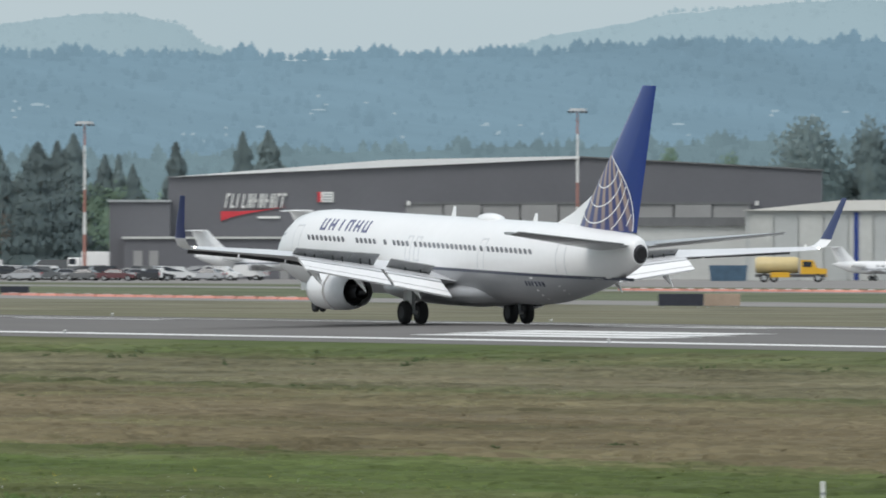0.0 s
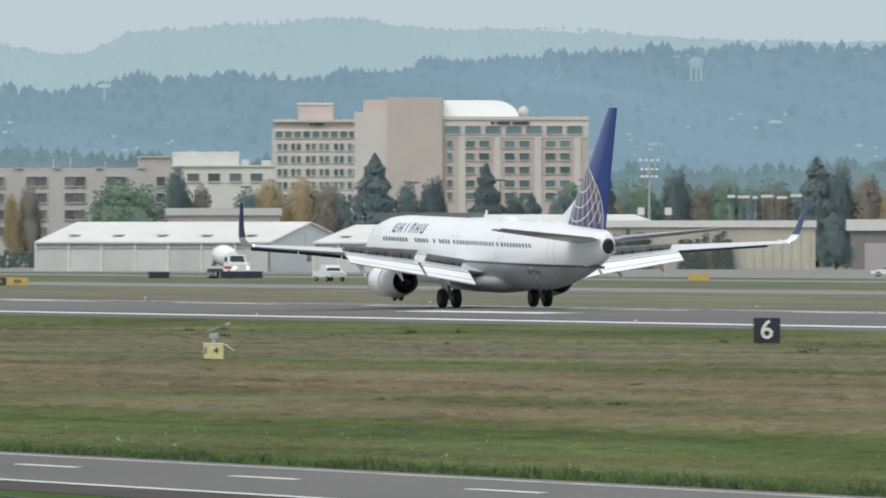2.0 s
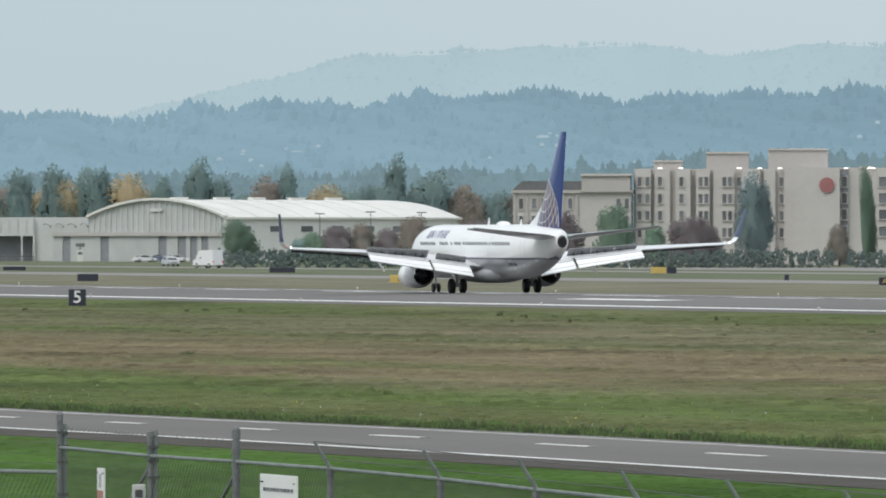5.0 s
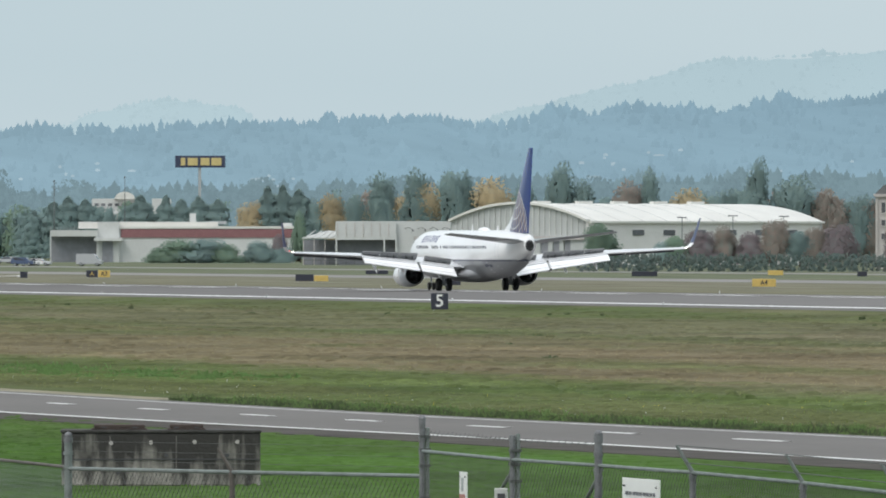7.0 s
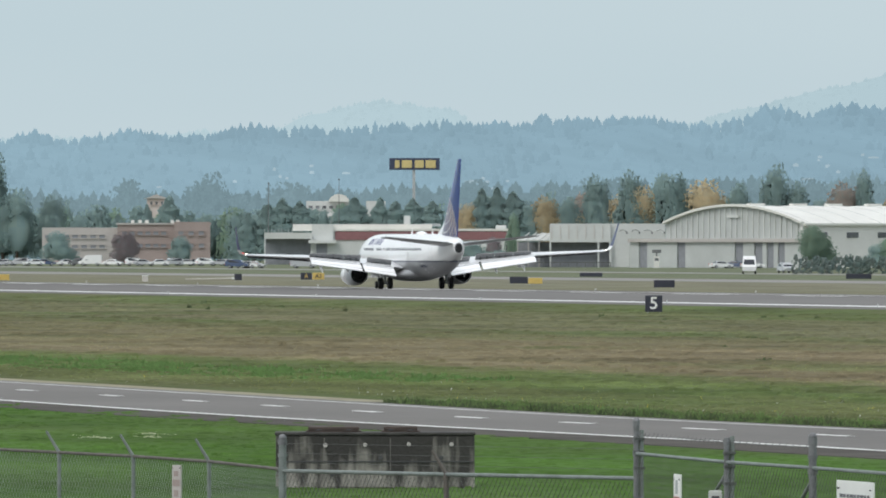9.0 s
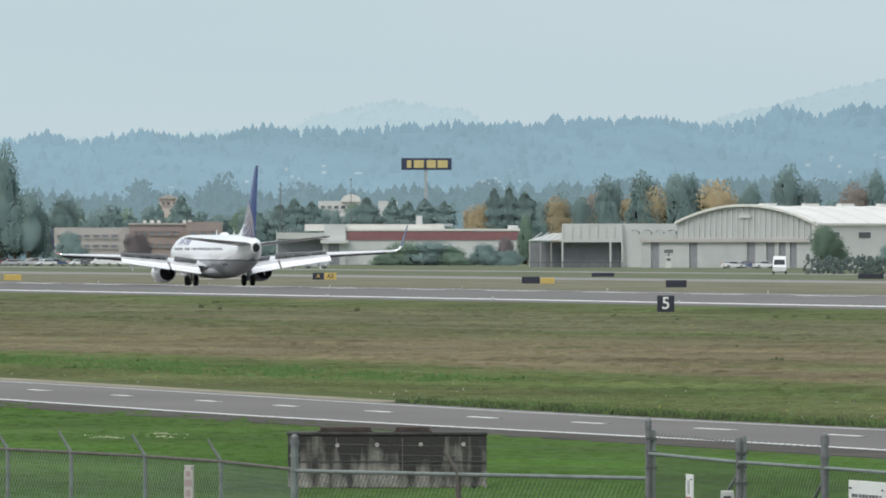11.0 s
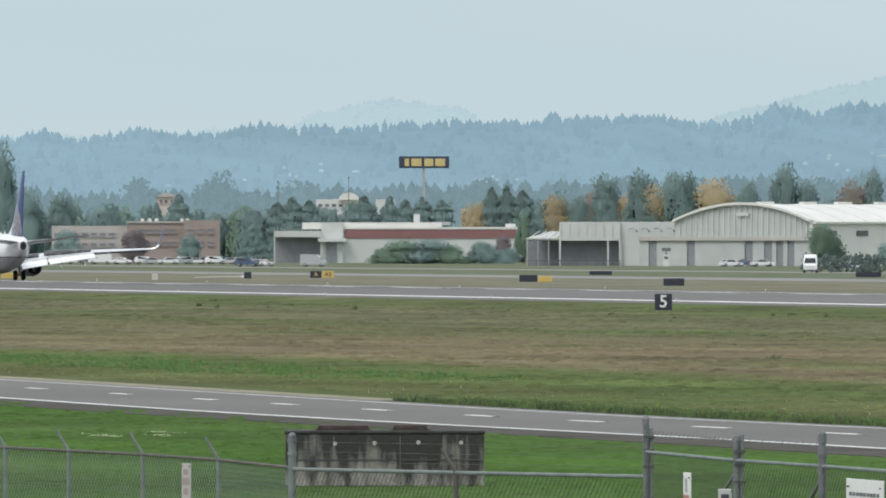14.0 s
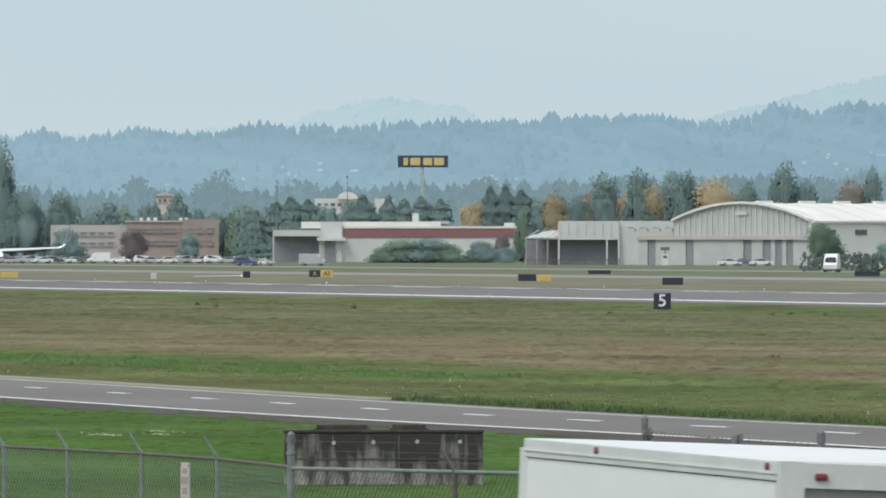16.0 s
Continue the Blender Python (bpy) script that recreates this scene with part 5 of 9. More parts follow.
def tan_sheds():
    L = Lot("tan_shed", 2560, 3010, 1800, "long tan corrugated shed with a white fascia", "shed")
    L.slab("wall", 2560, 3008, None, 398, 0, 14, TANWALL)
    L.slab("fascia", 2556, 3010, 402, 390, -0.5, 14.4, WHITEROOF)
    for i in range(27):
        L.slab("wall_rib", 2566 + 16.5 * i, 2569 + 16.5 * i, None, 402, -0.18, 0, TANWALL)
    M = Lot("flat_roof_block", 2340, 2745, 1860, "low block with a white stepped roof", "building")
    M.slab("wall", 2350, 2740, None, 396, 0, 20, CREAM)
    bm = bmesh.new()
    zl, zr = M.z(400), M.z(379)
    loft(bm, [[(M.x(2340), -0.8, zl - 0.4), (M.x(2748), -0.8, zl - 0.4), (M.x(2748), 24, zl - 0.4), (M.x(2340), 24, zl - 0.4)],
              [(M.x(2340), -0.8, zl), (M.x(2748), -0.8, zl), (M.x(2748), 24, zl), (M.x(2340), 24, zl)],
              [(M.x(2420), 11, zr), (M.x(2690), 11, zr), (M.x(2690), 12.5, zr), (M.x(2420), 12.5, zr)]])
    part("roof", bm, WHITEROOF, M.root, "white hipped roof")
    for b in (2622, 2700, 2868 - 120):
        M.slab("vent_box", b - 6, b + 6, 380, 367, 3, 5, WHITEROOF)
    M.slab("dark_roof", 2228, 2420, 392, 376, 8, 16, SLATE)
    N = Lot("grey_shed", 3062, 3192, 1800, "grey shed with a white fascia", "shed")
    N.slab("wall", 3070, 3190, None, 400, 0, 12, material("grey_brown_cladding", (0.25, 0.24, 0.235), 0.8, vary=0.12, scale=0.2))
    N.slab("fascia", 3062, 3194, 408, 388, -0.6, 12.4, WHITEROOF)
    N.slab("doorway", 3095, 3150, None, 430, -0.15, 0.1, SHADECREAM)
    Q = Lot("vehicle_canopy", 2850, 2985, 1925, "row of white canopy roofs behind the shed", "canopy")
    for b0, b1, e in ((2852, 2866, 345), (2870, 2892, 346), (2897, 2906, 347), (2912, 2934, 345), (2940, 2958, 347), (2964, 2984, 344)):
        Q.slab("canopy_roof", b0, b1, e + 5, e, -2, 3, WHITEROOF, bevel=0.1)
        Q.slab("canopy_post", b0 + 3, b0 + 4, None, e + 5, 0, 0.2, GREYBOX)
        Q.slab("canopy_post", b1 - 4, b1 - 3, None, e + 5, 0, 0.2, GREYBOX)
    K = Lot("long_low_shed", 1860, 2060, 1900, "long low cream shed behind the hangars", "shed")
    K.slab("wall", 1862, 2060, None, 380, 0, 12, CREAM)
    K.slab("roof", 1858, 2064, 381, 368, -0.6, 12.6, GREYROOF)


def flight_hangar():
    L = Lot("big_hangar", 3568, 4830, 1450, "large dark grey hangar with a white roof edge", "hangar")
    bm = bmesh.new()
    prism(bm, [(L.x(3671), 0), (L.x(4828), 0), (L.x(4828), L.z(297)), (L.x(4398), L.z(274)), (L.x(3671), L.z(309))], 0, 45)
    wall = part("wall", bm, DARKCLAD, L.root, "dark grey ribbed cladding")
    bm = bmesh.new()
    prism(bm, [(L.x(3669), L.z(310)), (L.x(4398), L.z(277)), (L.x(4398), L.z(272.5)), (L.x(4060), L.z(279)), (L.x(3960), L.z(287))], -0.6, 44)
    part("roof", bm, PALEWALL, L.root, "white roof sheet")
    bm = bmesh.new()
    prism(bm, [(L.x(4398), L.z(275)), (L.x(4830), L.z(298.5)), (L.x(4830), L.z(296)), (L.x(4398), L.z(272.5))], -0.4, 45)
    part("verge", bm, SLATE, L.root)
    for i in range(70):
        b = 3676 + i * 16.5
        e = 309 + (274 - 309) * (b - 3671) / (4398 - 3671) if b < 4398 else 274 + (297 - 274) * (b - 4398) / 430
        L.slab("wall_rib", b, b + 1.0, 358 if b > 4085 else 420, e + 4, -0.02, 0, DARKCLAD, parent=wall)
    L.slab("annex", 3568, 3675, None, 352, -3, 20, DARKCLAD)
    L.slab("annex_coping", 3565, 3677, 354, 350, -3.4, 20.3, GREYBOX)
    L.slab("front_annex", 3595, 4090, None, 417, -7, 0, DARKCLAD)
    L.slab("front_annex_coping", 3592, 4092, 419, 415, -7.4, 0, GREYROOF)
    for b in (3612, 3640, 3870, 3960):
        L.slab("annex_door", b, b + 16, None, 440, -7.15, -6.9, MIDCLAD)
    # sliding doors
    L.slab("door_head", 4088, 4700, 358, 353, -0.6, 0, SLATE)
    for i in range(9):
        b = 4090 + i * 68
        L.slab("sliding_door", b + 1, b + 66, None, 358, -0.35 - 0.2 * (i % 2), 0, MIDCLAD, "pale grey sliding door leaf")
    for b, w in ((4096, 8), (4712, 8)):
        L.slab("lamp_box", b - 3, b + 3, 360, 352, -0.9, -0.3, SIGNWHITE)
    # the name as slanted bars over a red swoosh
    for i in range(11):
        b = 3770 + i * 9.9
        bm = bmesh.new()
        z0, z1, s = L.z(364), L.z(339), 0.35
        for k in ((0.0, 4.6) if i in (4, 6, 8) else (0.0,)):
            x = L.x(b + k)
            loft(bm, [[(x, yy, z0), (x + 2.6 * L.u, yy, z0), (x + 2.6 * L.u + s, yy, z1), (x + s, yy, z1)] for yy in (-0.3, 0)])
        for zz in ((z1 - 0.12,) if i in (0, 9, 10) else (z0 + 0.12,) if i in (1, 3) else ((z0 + z1) / 2,)):
            if i != 2:
                x = L.x(b) + s * (zz - z0) / (z1 - z0)
                loft(bm, [[(x, yy, zz - 0.15), (x + 7 * L.u, yy, zz - 0.15), (x + 7 * L.u, yy, zz + 0.15), (x, yy, zz + 0.15)] for yy in (-0.3, 0)])
        part("name_bar", bm, SIGNWHITE, L.root, "white sign bar")
    bm = bmesh.new()
    up = [(3764 + 114 * k / 8, 370 - 8 * k / 8 + 3 * math.sin(math.pi * k / 8)) for k in range(9)]
    lo = [(3764 + 114 * k / 8, 388 - 18 * (k / 8) ** 0.6 - 7.5 * k / 8) for k in range(9)]
    loft(bm, [[(L.x(b), yy, L.z(e)) for b, e in up] + [(L.x(b), yy, L.z(e)) for b, e in lo[::-1]] for yy in (-0.25, 0)])
    part("swoosh", bm, SIGNRED, L.root, "red swoosh")
    L.slab("small_sign", 3938, 3963, 354, 336, -0.3, 0, SIGNWHITE)
    L.slab("small_sign_mark", 3935, 3941, 354, 336, -0.35, -0.05, SIGNRED)
    for e in (340, 345, 350):
        L.slab("small_sign_bar", 3944, 3960, e + 1, e - 1, -0.36, -0.3, GREYBOX)
    L.slab("strip_sign", 3829, 3868, 383, 379, -0.3, 0, SIGNWHITE)
    R = Lot("pale_hangar", 4690, 4990, 1400, "pale grey hangar with a shallow white roof", "hangar")
    bm = bmesh.new()
    prism(bm, [(R.x(4692), 0), (R.x(5040), 0), (R.x(5040), R.z(352)), (R.x(4692), R.z(368))], 0, 30)
    part("wall", bm, GABLEGREY, R.root)
    bm = bmesh.new()
    prism(bm, [(R.x(4688), R.z(369)), (R.x(5045), R.z(369)), (R.x(5045), R.z(349)), (R.x(4860), R.z(351))], -1, 30)
    part("roof", bm, WHITEROOF, R.root)
    R.slab("column", 4884, 4892, None, 372, -0.4, 0, BLUEPAINT, "purple-blue column")
    for i in range(6):
        R.slab("door_leaf", 4700 + i * 44, 4741 + i * 44, None, 376, -0.25, 0, GABLEGREY if i % 2 else GREYROOF)
    T = Lot("link_building", 4500, 4695, 1430, "low pale building with a dark roof edge", "building")
    T.slab("wall", 4500, 4692, None, 392, 0, 10, OFFWHITE)
    T.slab("roof_edge", 4498, 4694, 396, 381, -0.6, 10, SLATE)


arched_hangar()
annex()
booth()
red_band_building()
brick_block()
far_white_hall()
store_sign()
conference_hotel()
white_office()
suites_hotel()
gable_hangar(1626, 2042, 2182, 1690, 395, 428, "white-roofed hangar with pale door panels")
gable_hangar(2120, 2431, 2572, 1660, 400, 429, "white-roofed hangar with a pale green gable")
tan_sheds()
flight_hangar()


# ---- hills and distant woods ----
def between(points, b):
    for (a, ea), (c, ec) in zip(points, points[1:]):
        if a <= b <= c:
            k = (b - a) / (c - a)
            k = k * k * (3 - 2 * k)
            return ea + (ec - ea) * k
    return points[0][1] if b < points[0][0] else points[-1][1]


FAR_RIDGE = ((-1700, 235), (-1000, 230), (-560, 222), (-470, 185), (-330, 164), (-230, 180), (-160, 215), (200, 205), (300, 175), (460, 140), (640, 95), (860, 84), (1110, 74), (1310, 94), (1490, 72), (1690, 92),
             (1830, 48), (2165, 29), (2370, 50), (2560, 46), (2800, 66))
FAR_RIDGE_EAST = ((2800, 66), (3050, 72), (3200, 66), (3320, 44), (3450, 26), (3590, 17), (3680, 32), (3750, 72), (3800, 100), (4000, 110), (4230, 84), (4380, 55), (4610, 8), (4900, -6), (5600, 0))
MID_RIDGE = ((-1700, 226), (-1037, 230), (-755, 224), (-500, 214), (-100, 202), (90, 195), (240, 206), (330, 188), (460, 176), (600, 182), (760, 166), (960, 156), (1090, 172), (1300, 160), (1600, 152),
             (1915, 130), (2200, 126), (2335, 106), (2550, 88), (2800, 80))
MID_RIDGE_EAST = ((2800, 80), (3150, 76), (3500, 80), (3800, 84), (4170, 82), (4400, 74), (4560, 62), (4950, 60), (5600, 58))
LOW_RIDGE = ((-1700, 322), (-1000, 330), (-600, 325), (-200, 315), (200, 306), (500, 300), (900, 292), (1300, 268), (1700, 262), (2000, 280), (2500, 285), (2800, 290))
LOW_RIDGE_EAST = ((2800, 290), (3200, 280), (3500, 262), (3900, 250), (4300, 242), (4700, 232), (5000, 240), (5600, 240))



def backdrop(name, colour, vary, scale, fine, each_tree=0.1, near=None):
    """Land of the far backdrop, kilometres behind the field, with haze painted in as a pale glow."""
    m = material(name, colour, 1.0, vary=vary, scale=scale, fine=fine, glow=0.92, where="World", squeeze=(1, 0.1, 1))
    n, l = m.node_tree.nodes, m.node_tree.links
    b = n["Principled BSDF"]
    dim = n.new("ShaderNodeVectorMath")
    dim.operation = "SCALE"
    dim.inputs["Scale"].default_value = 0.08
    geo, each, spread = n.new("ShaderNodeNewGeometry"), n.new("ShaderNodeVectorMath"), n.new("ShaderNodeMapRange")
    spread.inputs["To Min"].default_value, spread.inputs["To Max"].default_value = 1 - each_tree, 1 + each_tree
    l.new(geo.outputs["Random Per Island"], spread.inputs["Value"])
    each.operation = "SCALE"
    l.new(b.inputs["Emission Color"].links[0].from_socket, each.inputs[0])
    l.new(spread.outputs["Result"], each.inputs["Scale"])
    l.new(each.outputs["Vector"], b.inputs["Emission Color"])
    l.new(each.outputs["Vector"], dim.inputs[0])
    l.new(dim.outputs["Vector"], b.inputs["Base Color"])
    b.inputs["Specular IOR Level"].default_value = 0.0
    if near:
        # haze painted thinner, so deeper in tone, towards the east
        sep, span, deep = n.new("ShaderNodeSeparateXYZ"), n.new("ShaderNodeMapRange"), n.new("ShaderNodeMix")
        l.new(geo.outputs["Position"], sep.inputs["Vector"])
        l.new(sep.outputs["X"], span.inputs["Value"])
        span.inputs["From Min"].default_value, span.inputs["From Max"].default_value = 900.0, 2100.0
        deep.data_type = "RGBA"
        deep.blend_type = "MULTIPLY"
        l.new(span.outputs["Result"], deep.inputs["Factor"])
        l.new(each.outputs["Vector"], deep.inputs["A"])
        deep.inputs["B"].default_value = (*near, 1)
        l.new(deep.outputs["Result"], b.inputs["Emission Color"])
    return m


# each layer's glow holds its share of haze, palest on the far ridge
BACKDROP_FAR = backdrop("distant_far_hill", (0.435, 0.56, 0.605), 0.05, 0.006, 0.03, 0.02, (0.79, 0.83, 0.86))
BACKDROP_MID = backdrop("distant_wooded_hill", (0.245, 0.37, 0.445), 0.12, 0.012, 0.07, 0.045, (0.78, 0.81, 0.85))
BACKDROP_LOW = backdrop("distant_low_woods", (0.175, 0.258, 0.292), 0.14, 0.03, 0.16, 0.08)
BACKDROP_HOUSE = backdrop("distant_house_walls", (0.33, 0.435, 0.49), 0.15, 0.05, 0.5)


def hill(name, profiles, d, foot, mat, label, tree, count, spread, seed, thin=0.16):
    """A wooded slope that rises from foot metres away to its skyline d metres away, set with pointed trees."""
    rng = random.Random(seed)
    u = d * ARC

    def crest(b):
        for p in profiles:
            if p[0][0] <= b <= p[-1][0]:
                return between(p, b) + tree * 0.55 + 5 * noise.noise((b * 0.011, seed, 0.0)) + 3 * noise.noise((b * 0.04, seed, 4.0))
        return 240
    cols, rows = 620, 7
    verts, faces = [], []
    b0, b1 = -1700, 5600
    for i in range(cols + 1):
        b = b0 + (b1 - b0) * i / cols
        z1 = EYE[2] + (421 - crest(b)) * u
        for j in range(rows):
            k = j / (rows - 1)
            dd = foot + (d - foot) * k
            x, y = spot(b, dd)
            verts.append((x, y, z1 * (k ** 1.25) * (1 + 0.03 * noise.noise((b * 0.006, j * 0.7, seed)))))
        x, y = spot(b, d + 60)
        verts.append((x, y, z1 * 0.7))
    r = rows + 1
    faces = [(i * r + j, (i + 1) * r + j, (i + 1) * r + j + 1, i * r + j + 1) for i in range(cols) for j in range(r - 1)]
    ob = raw(name, verts, faces, [mat])
    tagged(ob, label, "hills", "", "structure")
    # woods
    tv, tf = [], []
    for q in range(count):
        b = rng.uniform(b0, b1)
        k = 1 - rng.random() ** 1.3 * spread if q % 4 else 1.0
        clump = 0.55 + 0.9 * max(0.0, noise.noise((b * 0.013, k * 6, seed + 9.0)) + 0.35)
        h = tree * u * (0.45 + 0.75 * rng.random() ** 2) * clump
        dd = foot + (d - foot) * k - rng.random() * 8
        x, y = spot(b, dd)
        z = (EYE[2] + (421 - crest(b)) * u) * (k ** 1.25) - h * 0.25
        w = h * thin * rng.uniform(0.8, 1.7)
        n0 = len(tv)
        a0 = rng.random() * 6
        for lev, rad in ((0.0, 0.7), (0.35, 1.0), (0.36, 0.7), (0.68, 0.72), (0.69, 0.45)):
            for s in range(4):
                t = a0 + s * math.pi / 2
                tv.append((x + w * rad * math.cos(t), y + w * rad * math.sin(t), z + h * lev))
        tv.append((x, y, z + h))
        for lev in range(4):
            for s in range(4):
                tf.append((n0 + lev * 4 + s, n0 + lev * 4 + (s + 1) % 4, n0 + lev * 4 + 4 + (s + 1) % 4, n0 + lev * 4 + 4 + s))
        for s in range(4):
            tf.append((n0 + 16 + s, n0 + 16 + (s + 1) % 4, n0 + 20))
    woods = raw(name.replace("hill", "woods").replace("ridge", "woods"), tv, tf, [mat])
    tagged(woods, label.replace("hill", "woods"), "trees", "", "stuff")
    return crest, u


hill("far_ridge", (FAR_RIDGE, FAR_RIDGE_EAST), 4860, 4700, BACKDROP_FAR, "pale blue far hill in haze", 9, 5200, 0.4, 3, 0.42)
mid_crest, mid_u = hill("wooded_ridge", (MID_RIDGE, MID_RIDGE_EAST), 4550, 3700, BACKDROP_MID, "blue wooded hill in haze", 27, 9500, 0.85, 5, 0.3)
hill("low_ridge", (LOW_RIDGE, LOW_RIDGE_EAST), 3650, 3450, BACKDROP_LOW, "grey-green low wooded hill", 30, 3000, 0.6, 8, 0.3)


def hillside_houses():
    """Pale house walls that dot the wooded slope."""
    rng = random.Random(21)
    bm = bmesh.new()
    box(bm, 0, 0, 0.5, 1, 0.7, 1)
    prism(bm, [(-0.56, 1.0), (0.56, 1.0), (0, 1.5)], -0.4, 0.4)
    me = None
    for i in range(170):
        b = -900 + 5800 * ((i // 6) * 0.6180339 % 1) + rng.gauss(0, 45)
        k = min(0.84, max(0.42, 0.45 + 0.3 * ((i // 6) * 0.4142 % 1) + rng.gauss(0, 0.035)))
        dd = 3700 + 850 * k
        x, y = spot(b, dd)
        z = (EYE[2] + (421 - mid_crest(b)) * mid_u) * (k ** 1.25)
        w = rng.uniform(0.8, 1.8) if i % 5 else rng.uniform(2.0, 5.0)
        if me is None:
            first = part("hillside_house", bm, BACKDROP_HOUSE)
            me = first.data
            ob = first
        else:
            ob = new("hillside_house", me)
        ob.matrix_basis = pose(x, y - 14, z + 1.6, 0, 0, facing(b) + rng.uniform(-20, 20))
        ob.scale = (w, w * 0.6, rng.uniform(0.4, 0.85))
        tagged(ob, "pale house on the wooded hillside", "house", "hillside houses")


hillside_houses()


def water_tower():
    for b, e, d, s in ((2797, 110, 4300, 13), (1750, 152, 4480, 12)):
        u = d * ARC
        x, y = spot(b, d)
        t = thing("water_tower", pose(x, y, 0, 0, 0, facing(b)), "pale water tower on the hazy hill", "water tower", "water towers")
        z = EYE[2] + (421 - e) * u
        bm = bmesh.new()
        bmesh.ops.create_uvsphere(bm, u_segments=18, v_segments=10, radius=s * u, matrix=Matrix.Translation((0, 0, z)) @ Matrix.Diagonal((1, 1, 0.75 if b == 2797 else 0.34, 1)))
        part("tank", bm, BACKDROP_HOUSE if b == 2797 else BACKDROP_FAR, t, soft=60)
        for a in (-0.7, 0, 0.7) if b == 2797 else (0,):
            bm = bmesh.new()
            rod(bm, (a * s * u, 0, z - s * u * 2.6), (a * s * u * 0.9, 0, z), 0.25, n=6)
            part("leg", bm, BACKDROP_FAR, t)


water_tower()


# ---- trees ----
PROTO = {}


def crown_mesh(shape, mat, variant, count=5200, grow=0.36):
    """A crown one metre high and one wide: a dim core and many leaf clumps, set round limbs."""
    rng = random.Random(variant * 17 + len(shape))
    verts, faces = [], []

    def clump(p, s):
        n0 = len(verts)
        a, b = rng.uniform(0, 6.28), rng.uniform(-0.9, 0.9)
        ux = Vector((math.cos(a), math.sin(a), b * 0.6)) * s
        uy = Vector((-math.sin(a) * 0.5, math.cos(a) * 0.5, rng.uniform(-1, -0.3))) * s
        nz = ux.cross(uy).normalized() * s * 0.4
        verts.extend([p - ux - uy * 0.6, p + ux * 0.9 - uy * 0.8 + nz, p + ux * 0.6 + uy, p - ux * 0.7 + uy * 0.9 - nz])
        faces.extend([(n0, n0 + 1, n0 + 2), (n0, n0 + 2, n0 + 3)])
    if shape == "fir":
        def rad(k):
            return 0.5 * (1 - k) ** 0.7 * (0.86 + 0.14 * math.sin(k * 38 + variant))
        for i in range(count):
            k = rng.random() ** 1.25
            a = rng.uniform(0, 6.28)
            r = rad(k) * (0.7 + 0.36 * rng.random()) * (1 + 0.16 * math.sin(3 * a + k * 9 + variant))
            z = 0.06 + 0.93 * k
            clump(Vector((r * math.cos(a), r * math.sin(a), z)), grow * (0.035 + 0.05 * (1 - k) * rng.random()))
        core = [(0.62 * rad(k) + 0.004, 0.06 + 0.9 * k) for k in (0.0, 0.15, 0.3, 0.45, 0.6, 0.75, 0.88, 0.97)]
    else:
        lobes = []
        nl = 9 if shape == "broad" else 6
        for i in range(nl):
            a, k = rng.uniform(0, 6.28), i / (nl - 1)
            spread = 0.27 if shape == "broad" else 0.16
            lobes.append((Vector((spread * math.cos(a) * (1.1 - 0.7 * k), spread * math.sin(a) * (1.1 - 0.7 * k), 0.26 + 0.54 * k)), rng.uniform(0.19, 0.27)))
        for i in range(count):
            c, r = rng.choice(lobes)
            d = Vector((rng.gauss(0, 1), rng.gauss(0, 1), rng.gauss(0, 1))).normalized()
            clump(c + d * r * (0.6 + 0.55 * rng.random()), grow * (0.025 + 0.035 * rng.random()))
        core = [(0.1, 0.16), (0.22, 0.3), (0.25, 0.5), (0.18, 0.68), (0.05, 0.8)] if shape == "broad" else [(0.1, 0.12), (0.19, 0.3), (0.19, 0.6), (0.08, 0.8)]
        for c, r in lobes:
            n0 = len(verts)
            for z in (-0.8, -0.3, 0.3, 0.8):
                for a in range(7):
                    q = r * 0.62 * math.sqrt(1 - z * z) * rng.uniform(0.9, 1.1)
                    verts.append(c + Vector((q * math.cos(a * 0.8976), q * math.sin(a * 0.8976), 0.62 * r * z)))
            for i in range(3):
                for a in range(7):
                    faces.append((n0 + i * 7 + a, n0 + i * 7 + (a + 1) % 7, n0 + i * 7 + 7 + (a + 1) % 7, n0 + i * 7 + 7 + a))
            faces.append(tuple(n0 + 21 + a for a in range(7)))
    n0, m = len(verts), 9
    for r, z in core:
        for s in range(m):
            t = 2 * math.pi * s / m
            q = r * (0.85 + 0.3 * rng.random())
            verts.append(Vector((q * math.cos(t), q * math.sin(t), z)))
    for i in range(len(core) - 1):
        for s in range(m):
            faces.append((n0 + i * m + s, n0 + i * m + (s + 1) % m, n0 + (i + 1) * m + (s + 1) % m, n0 + (i + 1) * m + s))
    # leaves take the light of the crown as a whole, their upper sides towards the field
    out = [Vector((v.x, v.y, (v.z - 0.45) * 0.5)).normalized() + Vector((0, -0.25, 0.55)) for v in verts]
    out = [Vector((v.x, min(v.y, -0.2), v.z)).normalized() for v in out]
    field = Vector((0, -1, 0.1))
    faces = [f if (verts[f[1]] - verts[f[0]]).cross(verts[f[2]] - verts[f[0]]).dot(field) > 0 else f[::-1] for f in faces]
    me = bpy.data.meshes.new("crown")
    me.from_pydata(verts, [], faces)
    me.materials.append(mat)
    me.normals_split_custom_set_from_vertices(out)
    return me


def trunk_mesh():
    bm = bmesh.new()
    rod(bm, (0, 0, -0.02), (0, 0, 0.55), 0.035, 0.015, 8)
    for a in range(5):
        t = a * 1.3
        rod(bm, (0, 0, 0.18 + 0.06 * a), (0.22 * math.cos(t), 0.22 * math.sin(t), 0.42 + 0.07 * a), 0.014, 0.004, 5)
    me = bpy.data.meshes.new("trunk")
    bm.to_mesh(me)
    bm.free()
    me.materials.append(BARK)
    return me


